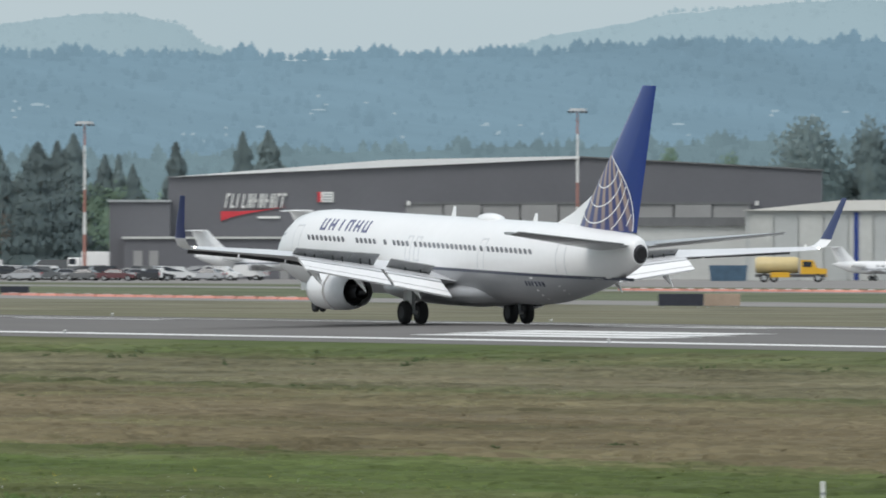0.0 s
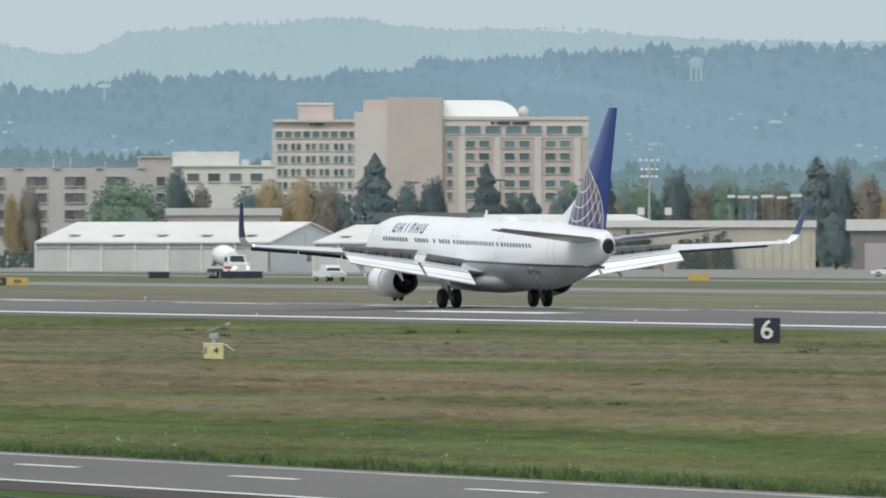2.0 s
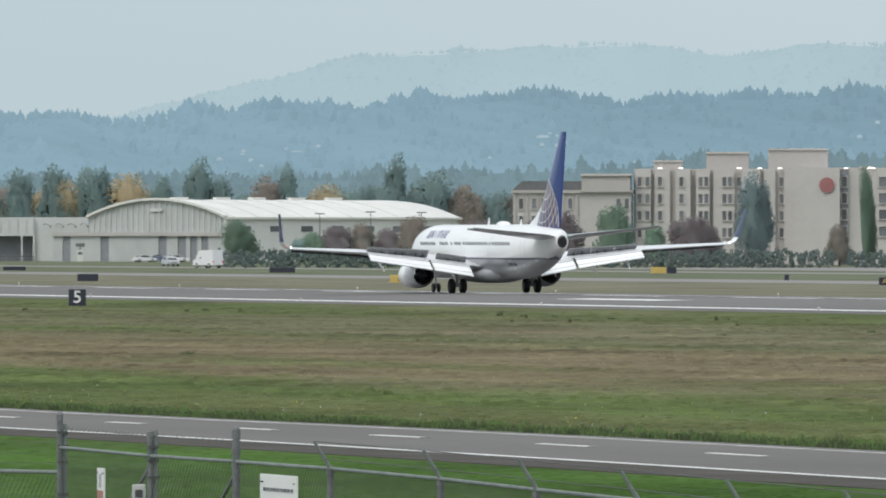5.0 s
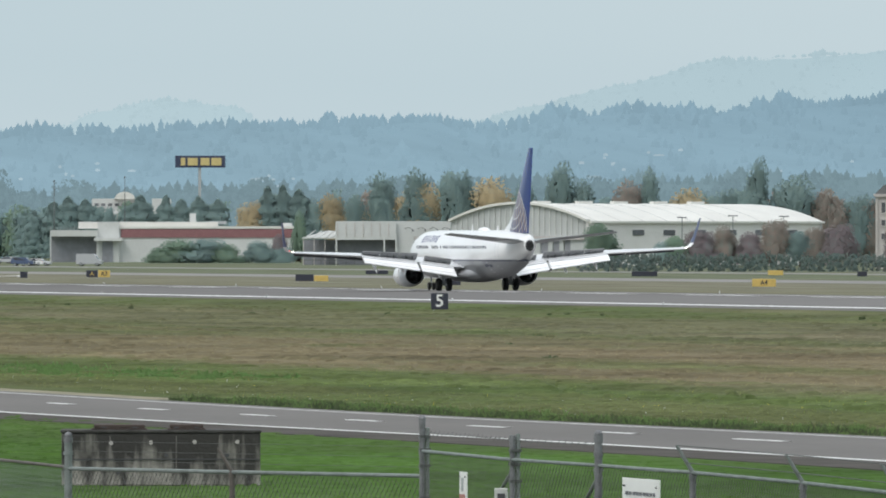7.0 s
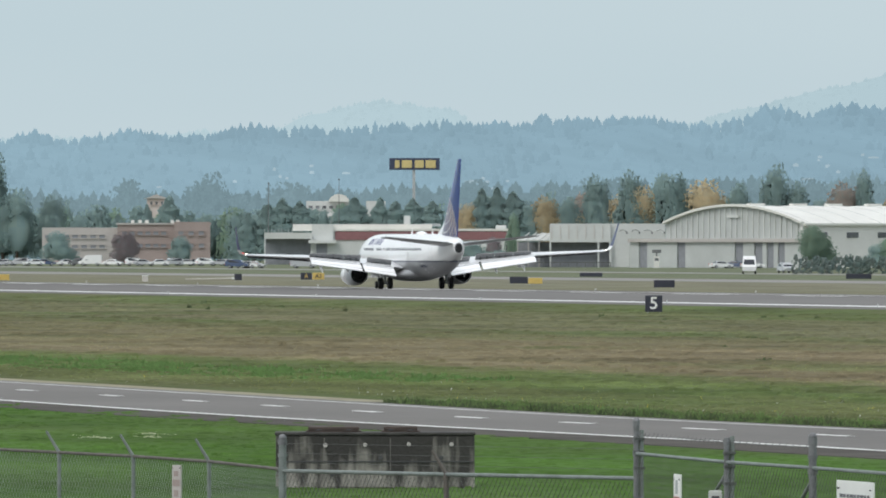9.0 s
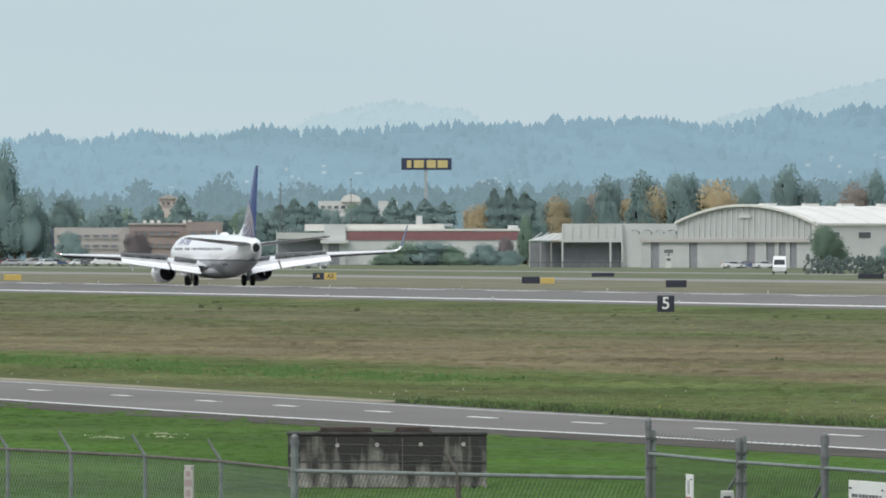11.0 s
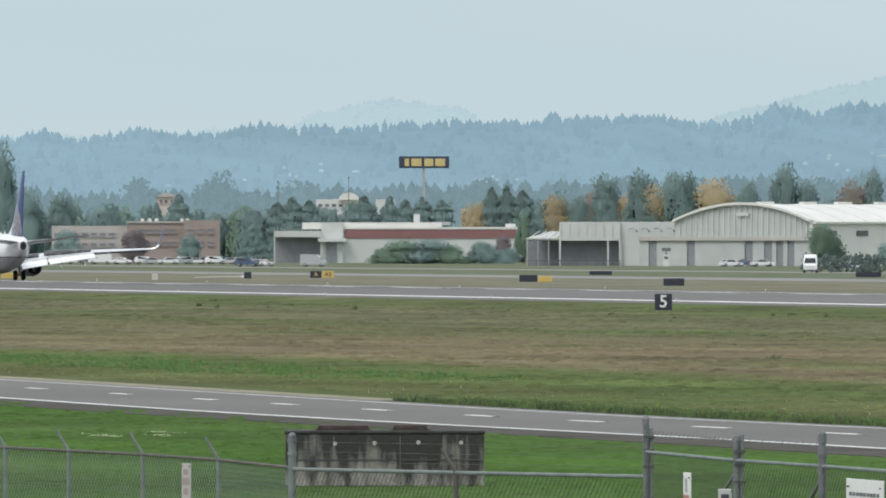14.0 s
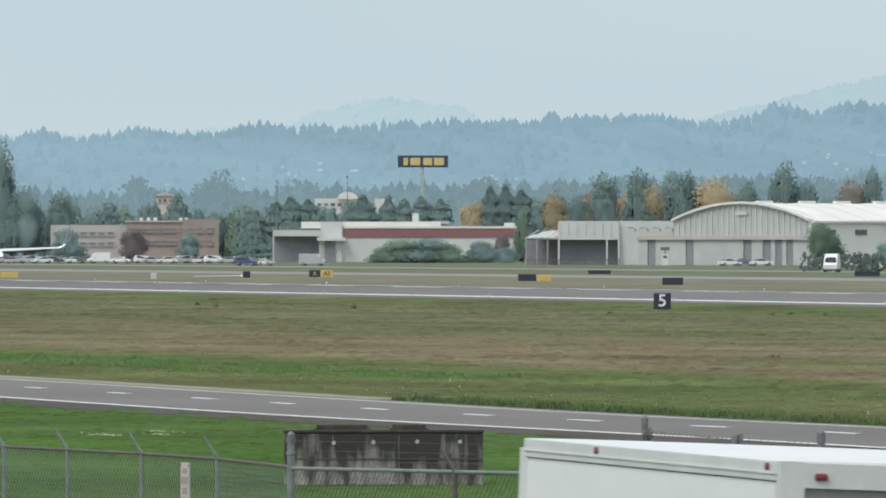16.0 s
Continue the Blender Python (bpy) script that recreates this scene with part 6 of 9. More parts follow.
TRUNK = trunk_mesh()
KINDS = {"fir": ("fir", FIRLEAF, "dark green conifer with a pointed crown", "tree"), "green": ("broad", GREENLEAF, "leafy green broadleaf tree", "tree"),
         "gold": ("broad", GOLDLEAF, "broadleaf tree in golden autumn leaf", "tree"), "rust": ("broad", RUSTLEAF, "broadleaf tree in rusty autumn leaf", "tree"),
         "far": ("broad", BACKDROP_LOW, "hazy distant broadleaf tree", "tree"), "farfir": ("fir", BACKDROP_LOW, "hazy blue-green distant conifer", "tree"), "plum": ("broad", PLUMLEAF, "dark purple-leaved small tree", "tree"), "dark": ("broad", FIRLEAF, "dark green rounded tree", "tree"), "nearfir": ("fir", FIRLEAF_NEAR, "dark green conifer with a pointed crown", "tree"), "neardark": ("broad", FIRLEAF_NEAR, "dark green rounded tree", "tree"), "column": ("column", GREENLEAF, "slender upright green tree", "tree")}
tree_rng = random.Random(77)


def plant(kind, b, top, width, d, base=0.0):
    """A tree at a bearing step and distance; top is the elevation of its tip, width in steps."""
    # near firs and dark trees swap to the colour holding less haze
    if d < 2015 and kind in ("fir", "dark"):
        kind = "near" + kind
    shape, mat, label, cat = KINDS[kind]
    v = tree_rng.randrange(4)
    if (kind, v) not in PROTO:
        PROTO[kind, v] = crown_mesh(shape, mat, v)
    u = d * ARC
    h, w = EYE[2] + (421 - top) * u - base, width * u * (2.9 if shape == "fir" else 1.35)
    x, y = spot(b, d)
    t = thing("tree", pose(x, y, base, 0, 0, facing(b) + tree_rng.uniform(-30, 30)), label, cat, "trees")
    t.scale = (w, w, h)
    for nm, me in (("crown", PROTO[kind, v]), ("trunk", TRUNK)):
        o = new(nm, me)
        o.parent = t


F, G, Y, R, P, D, C = "fir", "green", "gold", "rust", "plum", "dark", "column"
# behind the large hangar
for k, b, e, w in ((F, 3372, 258, 40), (F, 3440, 247, 62), (D, 3405, 300, 60), (F, 3475, 244, 40), (F, 3503, 231, 46), (F, 3558, 268, 32), (F, 3583, 268, 26), (F, 3608, 286, 30), (G, 3590, 320, 110),
                   (G, 3540, 330, 90), (F, 3685, 246, 38), (F, 3803, 228, 38), (F, 3848, 226, 48), (D, 4808, 208, 140), (D, 4920, 214, 90), (D, 4975, 240, 80), (G, 4560, 262, 60), (G, 4660, 268, 50), (R, 3372, 330, 70)):
    plant(k, b, e, w, 1720 if b < 3700 else 1800)
# behind the tan sheds
for k, b, e, w in ((F, 3010, 277, 48), (D, 3048, 292, 55), (R, 3098, 312, 60), (Y, 3136, 340, 48), (F, 3200, 249, 56), (R, 3262, 318, 60), (D, 3318, 294, 85), (F, 3369, 250, 38), (R, 3398, 315, 70), (D, 2760, 300, 50),
                   (R, 2810, 330, 50), (G, 2850, 318, 55), (D, 2895, 335, 50), (R, 2940, 335, 60), (G, 2700, 335, 50), (F, 2632, 282, 28)):
    plant(k, b, e, w, 1960)
for k, b, e, w in ((D, 3044, 380, 46),):
    plant(k, b, e, w, 1785)


def climbing_ivy(b0, b1, top, d, seed):
    """Ivy on a wall: many leaves in strands that rise to a ragged top."""
    r_ = random.Random(seed)
    u = d * ARC
    W, H = (b1 - b0) * u, EYE[2] + (421 - top) * u
    strands = [(r_.uniform(-W / 2, W / 2), H * r_.uniform(0.7, 1.0) * (1 - 0.22 * abs(2 * k / 17 - 1) ** 2), r_.uniform(0.2, 0.55)) for k in range(18)]
    vs, fs, ns = [], [], []
    for i in range(3600):
        sx, sh, sw = r_.choice(strands)
        z = sh * r_.random() ** 0.85
        x = sx + r_.gauss(0, sw * (1.25 - 0.7 * z / H))
        y, g = -r_.uniform(0.05, 0.5) * (1.2 - z / H), r_.uniform(0.07, 0.17)
        n0 = len(vs)
        for ox, oz in ((-1, 0.3), (0.2, -1), (1, 0.1), (-0.1, 1)):
            vs.append((x + ox * g * r_.uniform(0.7, 1.2), y + r_.uniform(-0.05, 0.05), max(0.02, z + oz * g * r_.uniform(0.7, 1.2))))
            ns.append((0.0, -0.75, 0.66))
        fs.append((n0, n0 + 1, n0 + 2, n0 + 3))
    x, y = spot((b0 + b1) / 2, d)
    ivy = thing("climbing_ivy", pose(x, y, 0, 0, 0, facing((b0 + b1) / 2)), "dark green ivy climbing the tan shed wall", "ivy", "ivy")
    raw("leaves", vs, fs, [HEDGELEAF], parent=ivy, normals=ns)


climbing_ivy(2634, 2711, 401, 1798.5, 31)
climbing_ivy(2768, 2858, 404, 1798.5, 32)
# before the two hotels
for k, b, e, w in ((F, 2228, 270, 47), (D, 2287, 323, 48), (D, 2331, 313, 46), (F, 2426, 287, 36), (D, 2478, 343, 42), (F, 2506, 340, 30), (D, 2560, 340, 52), (Y, 2050, 320, 70), (Y, 2100, 316, 60), (R, 2140, 325, 60),
                   (D, 2175, 345, 50), (D, 1880, 300, 52), (R, 1925, 330, 46), (D, 2010, 338, 70)):
    plant(k, b, e, w, 2010)
for k, b, e, w in ((D, 1330, 313, 52), (D, 1346, 324, 40), (C, 1532, 303, 36), (R, 1618, 333, 44), (Y, 1590, 345, 34), (G, 1792, 324, 132), (P, 1222, 384, 84), (P, 1250, 400, 50), (G, 1085, 363, 60), (P, 985, 376, 84),
                   (P, 950, 392, 50), (G, 1770, 345, 90), (R, 1485, 400, 40), (G, 1160, 400, 40)):
    plant(k, b, e, w, 1960)
# beyond and before the arched hangar
for k, b, e, w in ((D, 100, 298, 62), (Y, 112, 326, 66), (D, 172, 298, 62), (Y, 230, 316, 95), (D, 290, 316, 50), (D, 352, 290, 60), (D, 395, 318, 56), (R, 478, 318, 76), (D, 512, 298, 44), (Y, 580, 334, 90), (D, 700, 282, 46),
                   (D, 765, 312, 96), (R, 830, 330, 70), (D, 880, 340, 60), (R, 905, 345, 50), (D, 640, 330, 60), (D, 700, 330, 70)):
    plant(k, b, e, w, 2620)
for k, b, e, w in ((G, 420, 390, 60), (D, 535, 424, 44), (P, 600, 402, 62), (R, 642, 396, 44), (P, 690, 406, 54), (R, 732, 382, 54), (D, 775, 404, 56), (R, 800, 395, 40), (P, 845, 390, 60), (G, 560, 412, 50)):
    plant(k, b, e, w, 2240)
for k, b, e, w in ((F, -167, 322, 34), (F, -140, 320, 32), (F, -112, 328, 44), (Y, -196, 350, 54), (Y, -52, 341, 62), (Y, -20, 365, 40), (D, 38, 304, 56), (Y, 6, 372, 40), (D, 160, 300, 60), (R, 232, 322, 60), (D, -80, 350, 60),
                   (D, -8, 340, 50), (Y, 88, 330, 64)):
    plant(k, b, e, w, 2830)
for k, b, e, w in ((D, -1040, 255, 76), (D, -990, 330, 66), (D, -925, 338, 50), (D, -1015, 345, 60), (F, -520, 340, 40), (F, -490, 345, 40), (F, -545, 350, 36), (F, -392, 338, 44), (F, -347, 338, 30), (F, -320, 345, 40),
                   (F, -290, 340, 40), (F, -255, 345, 44), (D, -420, 360, 40), (F, -580, 365, 26), (F, -720, 335, 36)):
    plant(k, b, e, w, 3100)
for k, b, e, w in ((D, -915, 400, 50), (P, -800, 400, 46), (D, -700, 410, 40), (G, -109, 370, 28), (P, -145, 410, 30)):
    plant(k, b, e, w, 2700)
# clipped bushes before the warehouse
for k, b, e, w in ((G, -350, 431, 50), (G, -318, 419, 76), (D, -280, 418, 80), (G, -243, 425, 56), (D, -180, 421, 48), (D, -142, 432, 40)):
    plant(k, b, e, w * 1.15, 2640, -0.9)
# belts of trees too many to count, each joined
belt = random.Random(5)
LITE = {}


def grove(name, label, rows):
    """One mesh of many simple crowns: rows of kind, bearing, elevation of the tip, width and distance."""
    mats, vs, ns, fs, idx, n0 = [], [], [], [], [], 0
    for kind, b, top, width, d in rows:
        shape, mat = KINDS[kind][:2]
        v = belt.randrange(3)
        if (kind, v) not in LITE:
            me = crown_mesh(shape, mat, v, 1500, 0.62)
            co = np.empty(len(me.vertices) * 3)
            me.vertices.foreach_get("co", co)
            nn = np.empty(len(me.loops) * 3)
            me.loops.foreach_get("normal", nn)
            vi = np.empty(len(me.loops), dtype=np.int32)
            me.loops.foreach_get("vertex_index", vi)
            vn = np.zeros((len(me.vertices), 3))
            vn[vi] = nn.reshape(-1, 3)
            LITE[kind, v] = (co.reshape(-1, 3), [tuple(p.vertices) for p in me.polygons], vn)
            bpy.data.meshes.remove(me)
        co, faces, vn = LITE[kind, v]
        if mat not in mats:
            mats.append(mat)
        u = d * ARC
        h, w = EYE[2] + (421 - top) * u, width * u * 1.35
        x, y = spot(b, d)
        t = radians(facing(b)) + belt.uniform(-0.5, 0.5)
        c, s_ = math.cos(t), math.sin(t)
        q = np.stack([x + w * (co[:, 0] * c - co[:, 1] * s_), y + w * (co[:, 0] * s_ + co[:, 1] * c), h * co[:, 2]], -1)
        vs.append(q)
        ns.append(np.stack([vn[:, 0] * c - vn[:, 1] * s_, vn[:, 0] * s_ + vn[:, 1] * c, vn[:, 2]], -1))
        fs.extend(tuple(i + n0 for i in f) for f in faces)
        idx.extend([mats.index(mat)] * len(faces))
        n0 += len(co)
    tagged(raw(name, np.concatenate(vs).tolist(), fs, mats, idx, normals=np.concatenate(ns).tolist()), label, "trees", "", "stuff")


def scatter(n, b0, b1, kinds, e0, e1, w0, w1, d0, d1):
    return [(belt.choice(kinds), b0 + (b1 - b0) * (i + belt.random()) / n, belt.uniform(e0, e1), belt.uniform(w0, w1), belt.uniform(d0, d1)) for i in range(n)]


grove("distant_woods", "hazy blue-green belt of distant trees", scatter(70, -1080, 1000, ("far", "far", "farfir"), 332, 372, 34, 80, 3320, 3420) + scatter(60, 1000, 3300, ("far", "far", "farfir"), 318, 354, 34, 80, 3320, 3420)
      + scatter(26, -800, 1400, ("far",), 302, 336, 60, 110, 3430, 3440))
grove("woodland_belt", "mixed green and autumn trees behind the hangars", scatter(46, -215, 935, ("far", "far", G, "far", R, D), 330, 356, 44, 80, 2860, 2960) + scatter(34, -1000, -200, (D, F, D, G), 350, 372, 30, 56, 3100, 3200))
grove("roadside_trees", "mixed dark and rusty trees behind the sheds", scatter(46, 2580, 3420, (D, R, G, D, F), 318, 362, 40, 70, 2020, 2160) + scatter(24, 3300, 5000, (D, F, G), 300, 345, 40, 80, 2300, 2400))
# hedge along the field's fence
hv, hf = [], []
for i in range(2600):
    b = belt.uniform(380, 1860)
    if 1478 < b < 1500:
        continue
    d = belt.uniform(1880, 1905)
    x, y = spot(b, d)
    z = belt.uniform(0.1, 2.6 + 0.6 * noise.noise((b * 0.03, 0, 0)))
    s = belt.uniform(0.25, 0.55)
    n0 = len(hv)
    a = belt.uniform(0, 6.28)
    hv += [(x - s * math.cos(a), y - s * math.sin(a), z - s), (x + s * math.cos(a), y + s * math.sin(a), z - s * 0.8), (x + s * 0.6, y + s * 0.3, z + s), (x - s * 0.5, y - 0.4 * s, z + s * 0.8), (x, y - s, z)]
    hf += [(n0, n0 + 1, n0 + 4), (n0 + 1, n0 + 2, n0 + 4), (n0 + 2, n0 + 3, n0 + 4), (n0 + 3, n0, n0 + 4)]
tagged(raw("hedge", hv, hf, [HEDGELEAF]), "dark green hedge along the airfield fence", "hedge", "", "stuff")


# ---- airfield signs and fittings ----
def ground_d(e):
    """Distance at which level ground shows at elevation step e."""
    return EYE[2] / ((e - 421) * ARC)


def lettering(name, text, size, m, mat, parent):
    """Raised characters in the built-in face, as a mesh."""
    cu = bpy.data.curves.new(name, "FONT")
    cu.body, cu.size, cu.align_x, cu.align_y, cu.extrude, cu.offset = text, size, "CENTER", "CENTER", 0.01, 0.012 * size
    tmp = new("tmp", cu)
    me = bpy.data.meshes.new_from_object(tmp.evaluated_get(bpy.context.evaluated_depsgraph_get()))
    bpy.data.objects.remove(tmp)
    bpy.data.curves.remove(cu)
    me.materials.clear()
    me.materials.append(mat)
    ob = new(name, me)
    ob.parent, ob.matrix_basis = parent, m
    return ob


def distance_sign(b, e, text):
    d = ground_d(e)
    x, y = spot(b, d)
    s = thing("distance_sign", pose(x, y, 0, 0, 0, facing(b)), "black square runway sign with the white number " + text, "sign", "runway distance signs")
    block("panel", (1.2, 0.22, 1.14), (0, 0, 0.66), SIGNBLACK, s, "black panel", 0.03)
    for k in (-0.42, 0.42):
        block("leg", (0.07, 0.07, 0.12), (k, 0, 0.05), GREYBOX, s)
    lettering("numeral", text, 1.2, pose(0, -0.125, 0.66, 90, 0, 0), SIGNWHITE, s)


distance_sign(2922, 610.5, "6")
distance_sign(137, 543.5, "5")


def field_sign(b0, b1, e_top, e_base, mat, label, text="", ink=None):
    d = ground_d(e_base)
    u = d * ARC
    b = (b0 + b1) / 2
    x, y = spot(b, d)
    s = thing("taxiway_sign", pose(x, y, 0, 0, 0, facing(b)), label, "sign", "airfield signs")
    w, h = (b1 - b0) * u, (e_base - e_top) * u
    block("panel", (w, 0.35, h * 0.86), (0, 0, h * 0.57), mat, s, bevel=0.03)
    for k in (-0.4, 0.4):
        block("leg", (0.08, 0.1, h * 0.2), (k * w, 0, h * 0.08), GREYBOX, s)
    if text:
        lettering("legend", text, h * 0.72, pose(0, -0.19, h * 0.57, 90, 0, 0), ink, s)


for b0, b1, e0, e1 in ((3262, 3322, 519, 543), (3373, 3425, 503, 516), (4538, 4618, 516, 541), (2414, 2452, 485, 498), (1828, 1865, 481, 494), (1955, 2030, 480, 494), (477, 522, 474, 484), (137, 174, 485, 500),
                       (-605, -592, 474, 487), (6, 46, 472, 480), (-118, -86, 479, 493), (1180, 1197, 473, 486), (876, 893, 474, 484)):
    field_sign(b0, b1, e0, e1, SIGNBLACK, "dark back of a taxiway sign on short legs")
for b0, b1, e0, e1, tx in ((3306, 3346, 489, 504, ""), (2783, 2820, 484, 499, ""), (1577, 1615, 491, 507, "A4"), (1152, 1179, 473, 486, ""), (690, 732, 487, 503, "A4"), (718, 745, 472, 482, ""), (-467, -446, 472, 486, "A3"), (-85, -60, 481, 493, ""),
                           (-1034, -1003, 475, 487, "")):
    field_sign(b0, b1, e0, e1, SIGNYELLOW, "yellow taxiway sign with dark lettering", tx, SIGNBLACK)
for b0, b1, e0, e1, tx in ((1555, 1576, 491, 507, "A"), (-488, -468, 472, 486, "A")):
    field_sign(b0, b1, e0, e1, SIGNBLACK, "black taxiway sign with a yellow letter", tx, SIGNYELLOW)
field_sign(4619, 4683, 516, 541, material("tan_block", (0.42, 0.32, 0.25), 0.8, vary=0.2), "tan equipment block beside the runway")


def bird_cannon():
    """A yellow gas-gun box with a tilted barrel on a turntable."""
    d = ground_d(636.5)
    x, y = spot(1943, d)
    s = thing("bird_scarer", pose(x, y, 0, 0, 0, facing(1943)), "pale yellow box with a tilted gas gun on top", "equipment")
    block("box", (0.78, 0.6, 0.6), (0, 0, 0.33), PALEYELLOW, s, bevel=0.02)
    block("plinth", (0.7, 0.55, 0.06), (0, 0, 0.03), GREYBOX, s)
    bm = bmesh.new()
    slab(bm, [(0.36, -0.3, 0.66), (0.36, 0.3, 0.66), (0.82, 0.3, 0.36), (0.82, -0.3, 0.36)], 0.03)
    part("open_lid", bm, SIGNWHITE, s, "open white lid")
    block("lid", (0.8, 0.62, 0.04), (0, 0, 0.65), SIGNWHITE, s)
    lettering("numeral", "4", 0.36, pose(0.1, -0.305, 0.36, 90, 0, 0), SIGNBLACK, s)
    block("side_mark", (0.05, 0.02, 0.24), (-0.32, -0.305, 0.36), SIGNBLACK, s)
    bm = bmesh.new()
    rod(bm, (0, 0, 0.66), (0, 0, 0.86), 0.06, n=10)
    part("swivel_post", bm, GREYBOX, s)
    block("valve_box", (0.34, 0.2, 0.2), (0, 0, 0.95), GREYBOX, s, bevel=0.03)
    bm = bmesh.new()
    rod(bm, (-0.22, 0, 1.1), (0.5, 0, 1.38), 0.03, 0.04, 12)
    part("barrel", bm, GALVPALE, s, "grey gas gun barrel")
    bm = bmesh.new()
    rod(bm, (0.5, 0, 1.38), (0.64, 0, 1.435), 0.045, 0.05, 12)
    part("muzzle", bm, PINKSTONE, s, "faded pink muzzle")
    bm = bmesh.new()
    rod(bm, (-0.28, 0, 1.06), (0.1, 0, 1.21), 0.05, 0.05, 12)
    part("breech", bm, GALVPALE, s)


bird_cannon()


def edge_lights():
    first = None
    for i in range(26):
        for x in (224.5, 277.8):
            m = pose(x, 277 + 56.3 * i, ground_z(x))
            if first is None:
                first = thing("edge_light", m, "small white runway edge light", "lamp", "runway edge lights")
                bm = bmesh.new()
                rod(bm, (0, 0, 0), (0, 0, 0.16), 0.035, n=8)
                part("stem", bm, GREYBOX, first)
                bm = bmesh.new()
                bmesh.ops.create_uvsphere(bm, u_segments=8, v_segments=6, radius=0.055, matrix=Matrix.Translation((0, 0, 0.2)))
                part("globe", bm, SIGNWHITE, first)
            else:
                copy_thing(first, m)


edge_lights()


def barriers():
    """Low plastic barriers set end to end round a closed taxiway."""
    first = None
    for p0, p1, n, mats in (((3380, 1026), (3985, 936), 17, 1), ((4470, 1120), (4960, 1080), 17, 2)):
        a, b = Vector(spot(*p0)), Vector(spot(*p1))
        head = math.degrees(math.atan2(b.y - a.y, b.x - a.x))
        step = (b - a).length / n
        bm = bmesh.new()
        prism_pts = [(-0.28, 0), (0.28, 0), (0.22, 0.08), (0.12, 0.21), (-0.12, 0.21), (-0.22, 0.08)]
        loft(bm, [[(xx, yy, zz) for yy, zz in prism_pts] for xx in (-step * 0.46, step * 0.46)])
        cap = bmesh.new()
        box(cap, 0, 0, 0.23, step * 0.3, 0.26, 0.06)
        one = None
        for i in range(n):
            q = a.lerp(b, (i + 0.5) / n)
            m = pose(q.x, q.y, 0, 0, 0, head)
            if one is None:
                one = thing("traffic_barrier", m, "low orange plastic barrier on the grass", "barrier", "orange barriers")
                part("shell", bm, ORANGE, one)
                part("fill_cap", cap, SIGNWHITE if mats == 2 else PINKSTONE, one)
            else:
                copy_thing(one, m)


barriers()


# ---- masts and lamps ----
def high_mast(b, top, d):
    x, y = spot(b, d)
    u = d * ARC
    z = EYE[2] + (421 - top) * u
    s = thing("light_mast", pose(x, y, 0, 0, 0, facing(b)), "tall red and white apron light mast with a ring head", "light mast", "apron masts")
    n = 7
    for i in range(n):
        bm = bmesh.new()
        r0, r1 = 0.24 - 0.14 * i / n, 0.24 - 0.14 * (i + 1) / n
        rod(bm, (0, 0, z * i / n), (0, 0, z * (i + 1) / n), r0, r1, 10)
        part("mast_section", bm, SIGNWHITE if i in (2, 4, 5) else MASTRED, s)
    bm = bmesh.new()
    rod(bm, (0, 0, z - 0.15), (0, 0, z + 0.2), 1.15, 0.9, 16)
    part("lamp_ring", bm, GREYBOX, s)
    for i in range(6):
        t = i * math.pi / 3
        block("flood_lamp", (0.4, 0.3, 0.25), (1.0 * math.cos(t), 1.0 * math.sin(t), z - 0.25), SHADOWBAY, s)


high_mast(3523, 214, 1440)
high_mast(4395, 191, 1440)


def flood_mast():
    d, b = 1880, 2714
    u = d * ARC
    x, y = spot(b, d)
    s = thing("flood_mast", pose(x, y, 0, 0, 0, facing(b)), "grey floodlight mast with three crossbars", "light mast")
    z = EYE[2] + (421 - 280) * u
    bm = bmesh.new()
    rod(bm, (0, 0, 0), (0, 0, z), 0.22, 0.12, 10)
    part("pole", bm, GREYBOX, s)
    for e, w in ((285, 1.4), (301, 1.2), (314, 1.1)):
        zz = EYE[2] + (421 - e) * u
        block("crossbar", (2 * w, 0.12, 0.12), (0, 0, zz), GREYBOX, s)
        for k in (-1, -0.35, 0.35, 1):
            block("flood_lamp", (0.42, 0.3, 0.34), (k * w, -0.1, zz + 0.18), SIGNWHITE, s)


flood_mast()


def lamp_posts():
    first = None
    for b, top, d in ((566, 378, 2250), (656, 375, 2250), (746, 376, 2250), (2298, 322, 2000), (2450, 318, 2000), (2600, 318, 2000), (1085, 368, 2000), (1785, 318, 1990), (2000, 330, 2000)):
        x, y = spot(b, d)
        h = EYE[2] + (421 - top) * d * ARC
        if first is None:
            first = thing("lamp_post", pose(x, y, 0, 0, 0, facing(b)), "dark car-park lamp post with twin heads", "street lamp", "lamp posts")
            bm = bmesh.new()
            rod(bm, (0, 0, 0), (0, 0, 1.0), 0.11, 0.07, 8)
            part("pole", bm, SLATE, first)
            for k in (-1, 1):
                block("head", (0.9, 0.4, 0.022), (k * 0.5, 0, 0.995), SLATE, first)
            first.scale = (1, 1, h)
        else:
            o = copy_thing(first, pose(x, y, 0, 0, 0, facing(b)))
            o.scale = (1, 1, h)


lamp_posts()


def bare_poles():
    first = None
    for b, top, d in ((-420, 305, 2900), (-545, 312, 2900)):
        x, y = spot(b, d)
        h = EYE[2] + (421 - top) * d * ARC
        if first is None:
            first = thing("utility_pole", pose(x, y, 0), "slim grey pole rising over the roofs", "pole", "poles")
            bm = bmesh.new()
            rod(bm, (0, 0, 0), (0, 0, 1.0), 0.16, 0.07, 8)
            part("shaft", bm, SLATE, first)
            block("insulator", (0.5, 0.14, 0.012), (0, 0, 0.985), SLATE, first)
            first.scale = (1, 1, h)
        else:
            copy_thing(first, pose(x, y, 0)).scale = (1, 1, h)


bare_poles()


